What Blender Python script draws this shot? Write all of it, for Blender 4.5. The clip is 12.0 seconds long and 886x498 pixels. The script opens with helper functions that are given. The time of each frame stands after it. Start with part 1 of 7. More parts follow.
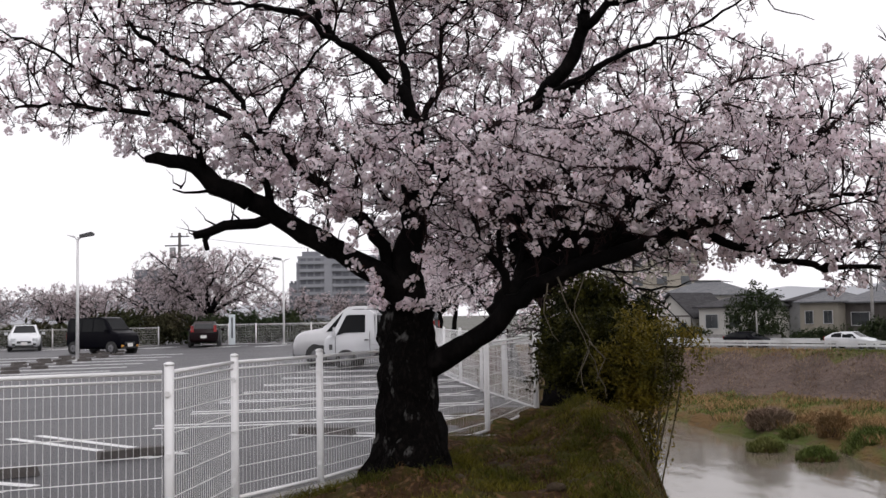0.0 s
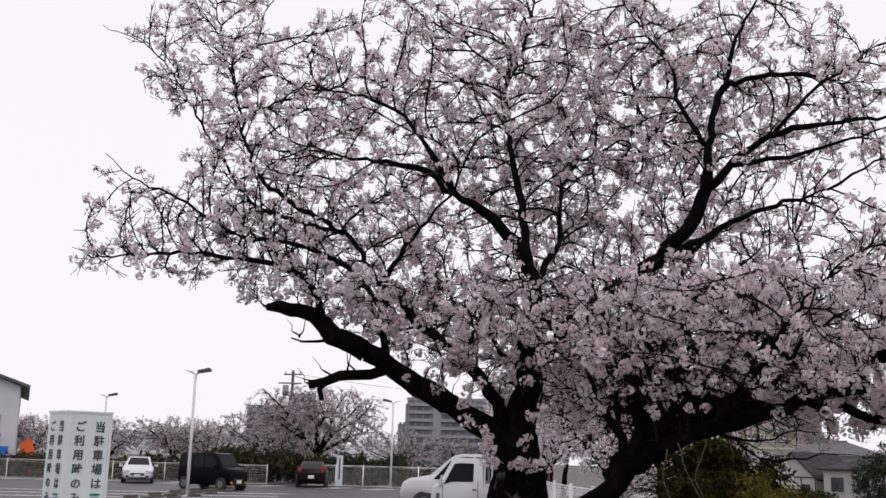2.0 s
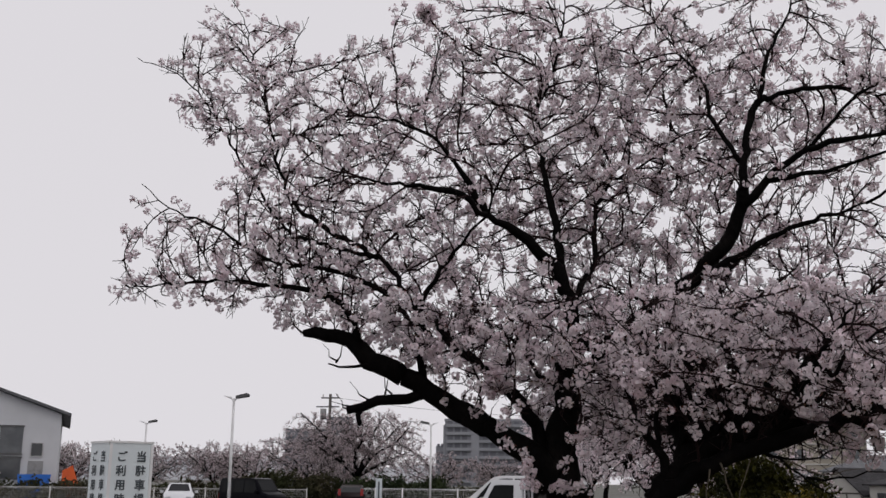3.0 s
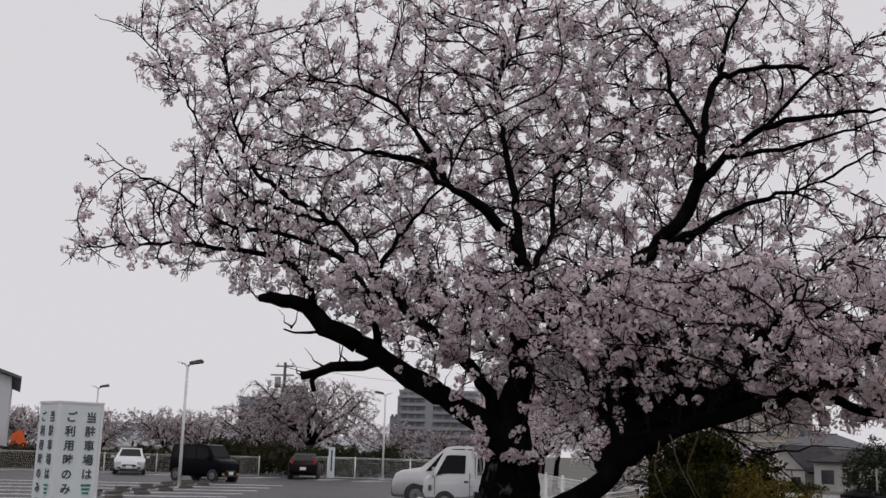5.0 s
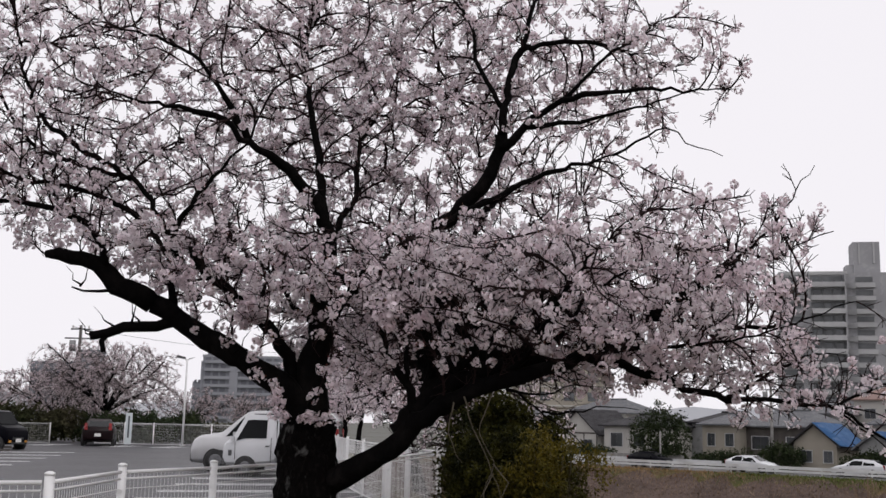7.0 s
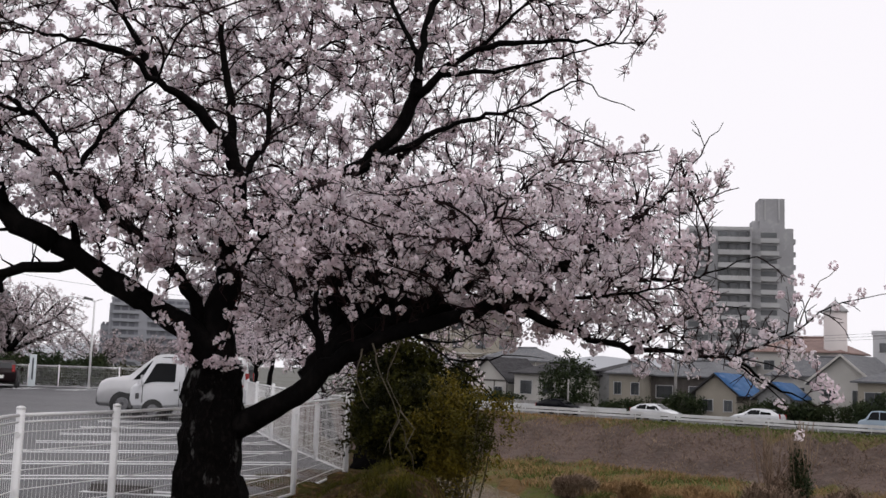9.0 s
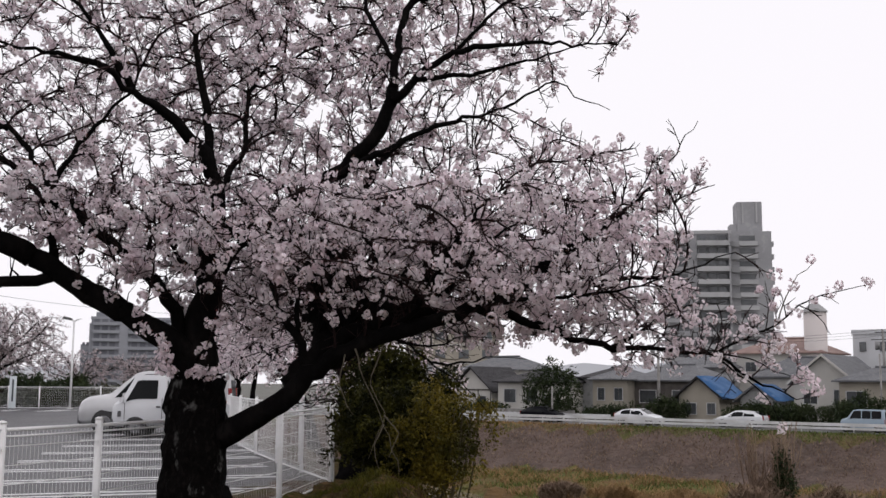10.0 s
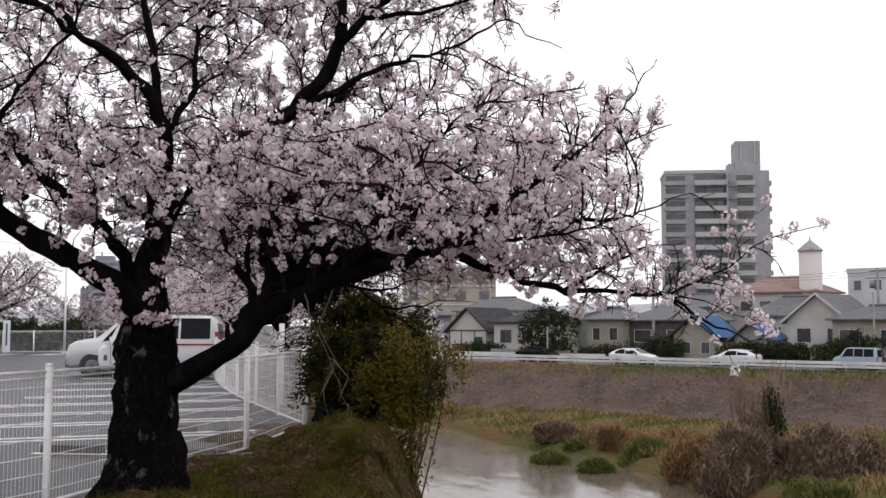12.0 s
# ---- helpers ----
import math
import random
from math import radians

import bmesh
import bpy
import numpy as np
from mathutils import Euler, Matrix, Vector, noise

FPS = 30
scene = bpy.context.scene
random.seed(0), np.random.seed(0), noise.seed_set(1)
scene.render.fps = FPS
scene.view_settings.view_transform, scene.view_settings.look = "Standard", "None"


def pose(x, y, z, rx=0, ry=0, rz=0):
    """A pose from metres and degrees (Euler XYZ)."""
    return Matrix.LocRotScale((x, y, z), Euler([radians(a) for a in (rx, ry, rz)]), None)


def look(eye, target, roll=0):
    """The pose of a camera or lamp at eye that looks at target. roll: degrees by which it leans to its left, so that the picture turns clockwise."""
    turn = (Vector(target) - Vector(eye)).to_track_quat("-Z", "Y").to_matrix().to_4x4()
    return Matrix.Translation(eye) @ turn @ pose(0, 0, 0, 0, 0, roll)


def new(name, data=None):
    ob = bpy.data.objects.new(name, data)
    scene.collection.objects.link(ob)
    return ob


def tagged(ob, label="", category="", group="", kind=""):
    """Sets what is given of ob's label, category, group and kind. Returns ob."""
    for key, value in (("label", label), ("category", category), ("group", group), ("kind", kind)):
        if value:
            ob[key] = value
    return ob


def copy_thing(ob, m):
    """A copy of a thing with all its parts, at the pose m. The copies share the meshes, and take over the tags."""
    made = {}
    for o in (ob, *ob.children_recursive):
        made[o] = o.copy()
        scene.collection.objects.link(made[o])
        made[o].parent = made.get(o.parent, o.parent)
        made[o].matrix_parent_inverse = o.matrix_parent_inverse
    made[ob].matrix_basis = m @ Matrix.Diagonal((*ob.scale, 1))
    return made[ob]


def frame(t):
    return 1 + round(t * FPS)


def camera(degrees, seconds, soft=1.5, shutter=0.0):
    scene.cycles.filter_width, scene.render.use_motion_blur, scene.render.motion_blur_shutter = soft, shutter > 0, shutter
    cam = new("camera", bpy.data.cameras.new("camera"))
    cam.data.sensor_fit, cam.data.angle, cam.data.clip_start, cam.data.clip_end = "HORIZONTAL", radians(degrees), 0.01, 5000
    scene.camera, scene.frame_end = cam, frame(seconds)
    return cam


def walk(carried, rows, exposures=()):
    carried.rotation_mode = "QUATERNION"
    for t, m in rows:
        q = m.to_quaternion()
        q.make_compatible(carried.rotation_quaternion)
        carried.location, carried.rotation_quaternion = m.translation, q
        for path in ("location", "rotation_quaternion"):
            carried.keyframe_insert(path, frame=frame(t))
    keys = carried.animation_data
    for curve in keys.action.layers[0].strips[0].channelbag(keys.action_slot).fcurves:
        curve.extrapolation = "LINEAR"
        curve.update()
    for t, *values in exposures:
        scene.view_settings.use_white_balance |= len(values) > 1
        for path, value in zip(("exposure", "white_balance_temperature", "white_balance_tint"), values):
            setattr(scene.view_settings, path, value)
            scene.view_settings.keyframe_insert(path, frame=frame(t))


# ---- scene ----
cam = camera(45.8, 12.0)
PATH = [
    (0, (0.712, 0.159, 1.546), (0.586, 2.151, 1.672), -1.1),
    (0.5, (0.688, 0.216, 1.553), (0.476, 2.203, 1.623), 1.2),
    (1, (0.682, 0.242, 1.596), (0.456, 2.225, 1.734), 1.4),
    (1.5, (0.68, 0.225, 1.629), (0.415, 2.192, 1.877), 1.1),
    (2, (0.668, 0.209, 1.662), (0.334, 2.141, 2.058), 1.5),
    (2.5, (0.665, 0.206, 1.668), (0.297, 2.127, 2.087), 0.9),
    (2.7, (0.661, 0.212, 1.685), (0.28, 2.127, 2.119), 0.7),
    (4.3, (0.657, 0.208, 1.668), (0.22, 2.116, 2.08), 1.1),
    (4.5, (0.646, 0.217, 1.658), (0.247, 2.134, 2.065), 1.3),
    (5, (0.663, 0.228, 1.656), (0.343, 2.164, 2.038), 1.6),
    (5.5, (0.679, 0.242, 1.67), (0.452, 2.194, 2.039), 1.4),
    (6, (0.738, 0.252, 1.599), (0.558, 2.209, 1.972), 1.4),
    (6.5, (0.711, 0.244, 1.649), (0.638, 2.212, 1.996), 1.4),
    (7, (0.734, 0.262, 1.627), (0.774, 2.234, 1.955), 1.3),
    (7.5, (0.755, 0.282, 1.625), (0.874, 2.257, 1.919), 1.6),
    (9.5, (0.775, 0.284, 1.636), (1.001, 2.258, 1.865), 1.4),
    (10, (0.777, 0.275, 1.565), (1.017, 2.244, 1.82), 0.4),
    (10.5, (0.8, 0.243, 1.595), (1.029, 2.215, 1.833), 0.7),
    (11, (0.9, 0.284, 1.592), (1.143, 2.263, 1.749), 1.9),
    (11.5, (1.043, 0.4, 1.617), (1.347, 2.372, 1.749), 1.0),
    (12, (1.214, 0.346, 1.593), (1.457, 2.326, 1.737), -0.0),
]
walk(cam, [(t, look(eye, target, roll)) for t, eye, target, roll in PATH],
     [(t, stops, 6500, 14.0) for t, stops in ((0, 0.28), (0.5, 0.4), (1.0, 0.46), (1.5, 0.32), (2.0, 0.1), (2.5, -0.14), (4.5, -0.46), (5.5, -0.2), (7.0, 0.03), (9.5, 0.13), (10.5, 0.14), (12, 0.36))])

# ---- light: an even overcast sky with a broad, weak sun behind it ----
world = bpy.data.worlds.new("overcast")
scene.world = world
world.use_nodes = True
wn, wl = world.node_tree.nodes, world.node_tree.links
sky = wn.new("ShaderNodeTexSky")
sky.sky_type, sky.sun_disc = "NISHITA", False
sky.sun_elevation, sky.sun_rotation = radians(52), radians(150)
grey = wn.new("ShaderNodeHueSaturation")
grey.inputs["Saturation"].default_value = 0.04
cloud = wn.new("ShaderNodeMix")
cloud.data_type = "RGBA"
cloud.inputs["Factor"].default_value = 0.97
cloud.inputs["B"].default_value = (8.9, 8.85, 9.1, 1)
wl.new(sky.outputs["Color"], grey.inputs["Color"])
wl.new(grey.outputs["Color"], cloud.inputs["A"])
wl.new(cloud.outputs["Result"], wn["Background"].inputs["Color"])
wn["Background"].inputs["Strength"].default_value = 0.1
sun = new("sun", bpy.data.lights.new("sun", "SUN"))
sun.data.energy, sun.data.angle, sun.data.color = 0.5, radians(25), (1.0, 0.98, 0.95)
sun.matrix_world = look((0, 0, 50), (-18, 30, 0))


# ---- materials ----
def material(name, base, rough=0.7, metal=0.0, second=None, scale=4.0, mix=(0.4, 0.65), third=None, fine=60.0,
             bump=0.0, bump_scale=None, random=0.0, island=False, coat=0.0, translucent=0.0, stretch=(1, 1, 1), spec=0.5):
    """A procedural surface: a base colour broken up by a coarse and a fine noise, with relief and a spread from piece to piece."""
    m = bpy.data.materials.new(name)
    m.use_nodes = True
    n, l = m.node_tree.nodes, m.node_tree.links
    b = n["Principled BSDF"]
    b.inputs["Roughness"].default_value, b.inputs["Metallic"].default_value = rough, metal
    b.inputs["Coat Weight"].default_value, b.inputs["Coat Roughness"].default_value = coat, 0.05
    b.inputs["Specular IOR Level"].default_value = spec
    geo = n.new("ShaderNodeNewGeometry")
    at = n.new("ShaderNodeMapping")
    at.inputs["Scale"].default_value = stretch
    l.new(geo.outputs["Position"], at.inputs["Vector"])

    def mixed(a, c, factor, kind="MIX"):
        x = n.new("ShaderNodeMix")
        x.data_type, x.blend_type = "RGBA", kind
        for socket, v in (("A", a), ("B", c)):
            if isinstance(v, tuple):
                x.inputs[socket].default_value = (*v, 1)
            else:
                l.new(v, x.inputs[socket])
        if isinstance(factor, float):
            x.inputs["Factor"].default_value = factor
        else:
            l.new(factor, x.inputs["Factor"])
        return x.outputs["Result"]

    def noisy(s, lo, hi, detail=4.0):
        t = n.new("ShaderNodeTexNoise")
        t.inputs["Scale"].default_value, t.inputs["Detail"].default_value = s, detail
        l.new(at.outputs["Vector"], t.inputs["Vector"])
        r = n.new("ShaderNodeMapRange")
        r.inputs["From Min"].default_value, r.inputs["From Max"].default_value = lo, hi
        l.new(t.outputs["Fac"], r.inputs["Value"])
        return r.outputs["Result"]

    colour = base
    if second:
        colour = mixed(colour, second, noisy(scale, *mix))
    if third:
        colour = mixed(colour, third, noisy(fine, 0.52, 0.68))
    if random:
        if island:
            src = geo.outputs["Random Per Island"]
        else:
            src = n.new("ShaderNodeObjectInfo").outputs["Random"]
        r = n.new("ShaderNodeMapRange")
        r.inputs["To Min"].default_value, r.inputs["To Max"].default_value = 1 - random, 1 + random
        l.new(src, r.inputs["Value"])
        hsv = n.new("ShaderNodeHueSaturation")
        l.new(r.outputs["Result"], hsv.inputs["Value"])
        if isinstance(colour, tuple):
            hsv.inputs["Color"].default_value = (*colour, 1)
        else:
            l.new(colour, hsv.inputs["Color"])
        colour = hsv.outputs["Color"]
    if isinstance(colour, tuple):
        b.inputs["Base Color"].default_value = (*colour, 1)
    else:
        l.new(colour, b.inputs["Base Color"])
    if bump:
        t = n.new("ShaderNodeTexNoise")
        t.inputs["Scale"].default_value, t.inputs["Detail"].default_value = bump_scale or fine, 5
        l.new(at.outputs["Vector"], t.inputs["Vector"])
        h = n.new("ShaderNodeBump")
        h.inputs["Strength"].default_value, h.inputs["Distance"].default_value = 1.0, bump
        l.new(t.outputs["Fac"], h.inputs["Height"])
        l.new(h.outputs["Normal"], b.inputs["Normal"])
    if translucent:
        tr = n.new("ShaderNodeBsdfTranslucent")
        if isinstance(colour, tuple):
            tr.inputs["Color"].default_value = (*colour, 1)
        else:
            l.new(colour, tr.inputs["Color"])
        ms = n.new("ShaderNodeMixShader")
        ms.inputs["Fac"].default_value = translucent
        l.new(b.outputs["BSDF"], ms.inputs[1])
        l.new(tr.outputs["BSDF"], ms.inputs[2])
        l.new(ms.outputs["Shader"], n["Material Output"].inputs["Surface"])
    return m


BARK = material("wet_bark", (0.0032, 0.0028, 0.0028), 0.85, second=(0.01, 0.0085, 0.008), scale=5, mix=(0.5, 0.75),
                third=(0.004, 0.004, 0.004), fine=24, bump=0.03, bump_scale=16, stretch=(1, 1, 0.6), spec=0.04)
LICHEN_BARK = material("lichen_bark", (0.003, 0.0026, 0.0025), 0.85, second=(0.075, 0.073, 0.07), scale=9, mix=(0.6, 0.7),
                       third=(0.008, 0.0065, 0.006), fine=30, bump=0.06, bump_scale=13, stretch=(1, 1, 0.6), spec=0.03)
# distant twigs, lighter than the near ones: air haze put into the bark colour
HAZY_TWIG = material("hazy_twig_bark", (0.06, 0.05, 0.048), 0.85, second=(0.09, 0.075, 0.07), scale=2, spec=0.1)
TWIG = material("twig_bark", (0.013, 0.008, 0.0085), 0.8, second=(0.03, 0.017, 0.017), scale=9, spec=0.06)
DRY_TWIG = material("dry_twig", (0.13, 0.11, 0.085), 0.85, second=(0.08, 0.07, 0.05), scale=9, spec=0.1)
PETAL = material("cherry_petal", (0.87, 0.765, 0.805), 0.65, second=(0.9, 0.84, 0.865), scale=1.4, random=0.12, island=True, translucent=0.46, spec=0.1)
CALYX = material("calyx", (0.2, 0.06, 0.06), 0.7, second=(0.16, 0.1, 0.05), scale=3, random=0.3, island=True)
# petals of the distant trees, dulled: haze put into the colour
HAZY_PETAL = material("hazy_petal", (0.5, 0.42, 0.44), 0.8, second=(0.62, 0.55, 0.56), scale=0.6, random=0.25, island=True, translucent=0.3, spec=0.1)
ASPHALT = material("wet_asphalt", (0.057, 0.056, 0.061), 0.5, second=(0.038, 0.037, 0.042), scale=0.35, mix=(0.4, 0.6), third=(0.1, 0.1, 0.105),
                   fine=190, bump=0.004, bump_scale=220, spec=0.25)
PAINT = material("worn_line_paint", (0.8, 0.8, 0.8), 0.5, second=(0.5, 0.5, 0.51), scale=3.5, mix=(0.55, 0.8), fine=60, third=(0.45, 0.45, 0.46), bump=0.002, bump_scale=120)
FENCE = material("white_fence_coating", (0.8, 0.8, 0.8), 0.4, second=(0.64, 0.63, 0.61), scale=2.2, mix=(0.55, 0.85))
FENCE_FAR = material("weathered_fence", (0.6, 0.6, 0.58), 0.6, second=(0.45, 0.44, 0.42), scale=1.5)
CONCRETE = material("concrete", (0.3, 0.29, 0.28), 0.85, second=(0.19, 0.18, 0.17), scale=1.7, third=(0.36, 0.35, 0.34), fine=40, bump=0.01, bump_scale=45, spec=0.1)
SOIL = material("bank_soil", (0.04, 0.022, 0.011), 0.95, second=(0.042, 0.04, 0.007), scale=1.6, mix=(0.44, 0.56), third=(0.14, 0.08, 0.04), fine=13, bump=0.1, bump_scale=7, spec=0.1)
BERM = material("berm_grass", (0.08, 0.1, 0.028), 0.95, second=(0.13, 0.08, 0.035), scale=0.16, mix=(0.45, 0.58), third=(0.11, 0.08, 0.05), fine=1.3, bump=0.25, bump_scale=1.5, stretch=(1, 1, 3), spec=0.1)
LEVEE = material("levee_dry_growth", (0.125, 0.092, 0.08), 0.95, second=(0.085, 0.064, 0.056), scale=0.3, mix=(0.42, 0.62), third=(0.13, 0.1, 0.085), fine=1.6, bump=0.25, bump_scale=2.2, stretch=(1, 1, 2), spec=0.1)
LEVEE_TOP = material("levee_top_grass", (0.085, 0.088, 0.03), 0.95, second=(0.14, 0.1, 0.045), scale=0.12, mix=(0.45, 0.62), third=(0.07, 0.075, 0.03), fine=2, bump=0.15, bump_scale=3, spec=0.1)
PLAIN = material("town_ground", (0.16, 0.16, 0.15), 0.9, second=(0.11, 0.115, 0.09), scale=0.06, third=(0.2, 0.19, 0.18), fine=0.9, spec=0.1)
MUD = material("river_bed", (0.09, 0.075, 0.055), 0.9, second=(0.06, 0.05, 0.04), scale=0.5, spec=0.1)
WATER = material("muddy_water", (0.15, 0.125, 0.092), 0.1, second=(0.115, 0.095, 0.07), scale=0.15, bump=0.035, bump_scale=0.7, stretch=(1.0, 0.35, 1), spec=0.35)


# ---- mesh helpers ----
def mesh(name, verts, faces, mats, idx=None, smooth=False):
    me = bpy.data.meshes.new(name)
    me.from_pydata([tuple(v) for v in verts], [], faces)
    for m in (mats if isinstance(mats, (list, tuple)) else [mats]):
        me.materials.append(m)
    if idx is not None:
        me.polygons.foreach_set("material_index", idx)
    if smooth:
        me.polygons.foreach_set("use_smooth", [True] * len(me.polygons))
    me.update()
    return me


def big_mesh(name, verts, tris, mat, smooth=False):
    """A mesh from arrays of corners and triangles."""
    me = bpy.data.meshes.new(name)
    nv, nt = len(verts), len(tris)
    me.vertices.add(nv)
    me.vertices.foreach_set("co", np.asarray(verts, np.float32).ravel())
    me.loops.add(nt * 3)
    me.loops.foreach_set("vertex_index", np.asarray(tris, np.int32).ravel())
    me.polygons.add(nt)
    me.polygons.foreach_set("loop_start", np.arange(0, nt * 3, 3, dtype=np.int32))
    if smooth:
        me.polygons.foreach_set("use_smooth", np.ones(nt, bool))
    me.materials.append(mat)
    me.update(calc_edges=True)
    return me


def thing(name, label, category, m=None, group="", kind=""):
    """An empty that carries the parts of a thing."""
    ob = new(name)
    ob.empty_display_size = 0.1
    if m is not None:
        ob.matrix_world = m
    return tagged(ob, label, category, group, kind)


def part(name, data, parent=None, label="", at=None):
    """Links a bmesh or mesh (in its parent's space) as one mesh object."""
    ob = new(name, data)
    if parent is not None:
        ob.parent = parent
    if at is not None:
        ob.matrix_basis = at
    if label:
        ob["label"] = label
    return ob


class Shape:
    """Collects boxes, tubes and prisms into one mesh."""

    def __init__(self):
        self.v, self.f = [], []

    def add(self, verts, faces):
        k = len(self.v)
        self.v += [tuple(p) for p in verts]
        self.f += [tuple(i + k for i in face) for face in faces]
        return self

    def box(self, x, y, z, sx, sy, sz, c=0.0, turn=0.0):
        """A box round its centre, its upright edges cut by c, turned about z."""
        hx, hy, hz = sx / 2, sy / 2, sz / 2
        if c:
            ring = [(-hx + c, -hy), (hx - c, -hy), (hx, -hy + c), (hx, hy - c), (hx - c, hy), (-hx + c, hy), (-hx, hy - c), (-hx, -hy + c)]
        else:
            ring = [(-hx, -hy), (hx, -hy), (hx, hy), (-hx, hy)]
        ca, sa = math.cos(turn), math.sin(turn)
        ring = [(x + a * ca - b * sa, y + a * sa + b * ca) for a, b in ring]
        n = len(ring)
        return self.add([(a, b, z - hz) for a, b in ring] + [(a, b, z + hz) for a, b in ring],
                        [tuple(range(n))[::-1], tuple(range(n, 2 * n))] + [(i, (i + 1) % n, n + (i + 1) % n, n + i) for i in range(n)])

    def tube(self, points, radii, sides=8, cap=True):
        pts = [Vector(p) for p in points]
        n = len(pts)
        if isinstance(radii, (int, float)):
            radii = [radii] * n
        radii = [float(r) for r in radii]
        d0 = (pts[1] - pts[0]).normalized()
        side = d0.orthogonal().normalized()
        verts = []
        for i, p in enumerate(pts):
            d = (pts[min(i + 1, n - 1)] - pts[max(i - 1, 0)]).normalized()
            side = (side - d * side.dot(d)).normalized()
            up = d.cross(side)
            for k in range(sides):
                a = 2 * math.pi * k / sides
                verts.append(p + radii[i] * (math.cos(a) * side + math.sin(a) * up))
        faces = [(i * sides + k, i * sides + (k + 1) % sides, (i + 1) * sides + (k + 1) % sides, (i + 1) * sides + k)
                 for i in range(n - 1) for k in range(sides)]
        if cap:
            faces += [tuple(range(sides))[::-1], tuple(range((n - 1) * sides, n * sides))]
        return self.add(verts, faces)

    def prism(self, outline, y0, y1):
        """An outline in x and z, pushed along y."""
        n = len(outline)
        return self.add([(a, y0, b) for a, b in outline] + [(a, y1, b) for a, b in outline],
                        [tuple(range(n)), tuple(range(n, 2 * n))[::-1]] + [(i, n + i, n + (i + 1) % n, (i + 1) % n) for i in range(n)])

    def mesh(self, name, mat, smooth=False):
        return mesh(name, self.v, self.f, mat, smooth=smooth)


# ---- ground: one sheet from the parking level down to the river, up the far levee and on to the horizon ----
EDGE_Y = np.array([-900, -60, 0, 6, 9, 13, 17, 34, 60, 90, 160, 900.])
EDGE_X = np.array([0.5, 2.0, 3.3, 2.2, 1.72, 2.2, 2.45, -0.4, -8, -17, -60, -700.])
SHORE_Y = np.array([-900, -60, 20, 40, 46, 52, 59, 63.5, 67.5, 78, 100, 130, 200, 900.])
SHORE_X = np.array([60, 60, 40, 25, 20.3, 18.9, 18.1, 15.8, 13.7, 12.0, 4, -12, -50, -600.])
ROAD_P, ROAD_U = np.array([27.0, 91.0]), np.array([0.70, -0.714])
ROAD_N = np.array([-0.714, -0.70])
WATER_Z, ROAD_Z = -6.2, -2.0


def smooth01(t):
    t = np.clip(t, 0, 1)
    return t * t * (3 - 2 * t)


def lumps(x, y, size, seed=0.0):
    """A cheap rolling unevenness between -1 and 1."""
    a, b = x / size, y / size
    return (np.sin(1.7 * a + 0.9 * b + seed) + np.sin(-1.1 * a + 1.9 * b + 2.1 * seed + 1) + np.sin(2.9 * a - 2.3 * b + seed * 3) * 0.6
            + np.sin(4.7 * a + 4.1 * b + seed) * 0.35 + np.sin(-7.3 * a + 5.9 * b) * 0.2) / 3.1


def height(x, y):
    x, y = np.asarray(x, float), np.asarray(y, float)
    edge, shore = np.interp(y, EDGE_Y, EDGE_X), np.interp(y, SHORE_Y, SHORE_X)
    u, v = x - edge, x - shore
    s = (x - ROAD_P[0]) * ROAD_N[0] + (y - ROAD_P[1]) * ROAD_N[1]
    near = np.full_like(x, -0.06)
    strip = smooth01((u + 3.4) / 1.5) * smooth01((y - 6.3) / 2.2) * smooth01((19 - y) / 3)
    near = near + strip * (0.1 + 0.11 * lumps(x, y, 0.42) + 0.06 * lumps(x, y, 0.2, 3)) - 0.3 * smooth01((9.3 - y) / 1.6) * smooth01((x + 3.5) / 1.2)
    near = near + 0.42 * np.exp(-((x - 1.65) / 0.55) ** 2 - ((y - 13.2) / 1.3) ** 2) + 0.12 * np.exp(-((x + 0.1) / 0.7) ** 2 - ((y - 9.6) / 0.8) ** 2)
    drop = smooth01((u + 0.25) / 2.7)
    bed = -6.9
    z = near * (1 - drop) + bed * drop + (0.22 * lumps(x, y, 0.45, 2) + 0.1 * lumps(x, y, 0.2, 1)) * np.exp(-((u - 0.8) / 1.0) ** 2)
    rise = smooth01((v + 1.0 + 0.5 * lumps(x, y, 1.6, 2.0)) / 1.8)
    berm = -5.55 + 0.28 * lumps(x, y, 2.2, 1.0) + 0.12 * lumps(x, y, 0.8, 4.0)
    far = np.where(v > -3, bed + (berm - bed) * rise, bed)
    lift = smooth01((9.0 - s) / 7.5)
    far = far + (ROAD_Z - far) * lift * (rise > 0) * smooth01((v + 2.5) / 5.0)
    z = np.where(v > -3, np.maximum(far, np.where(u > 0, z, far)), z)
    return z


def axis(lo, hi, mid0, mid1, fine, grow):
    """Grid lines: evenly fine from mid0 to mid1, then ever wider out to lo and hi."""
    a = list(np.arange(mid0, mid1 + fine / 2, fine))
    d = fine
    while a[-1] < hi:
        d *= grow
        a.append(a[-1] + d)
    d = fine
    while a[0] > lo:
        d *= grow
        a.insert(0, a[0] - d)
    return np.array(a)


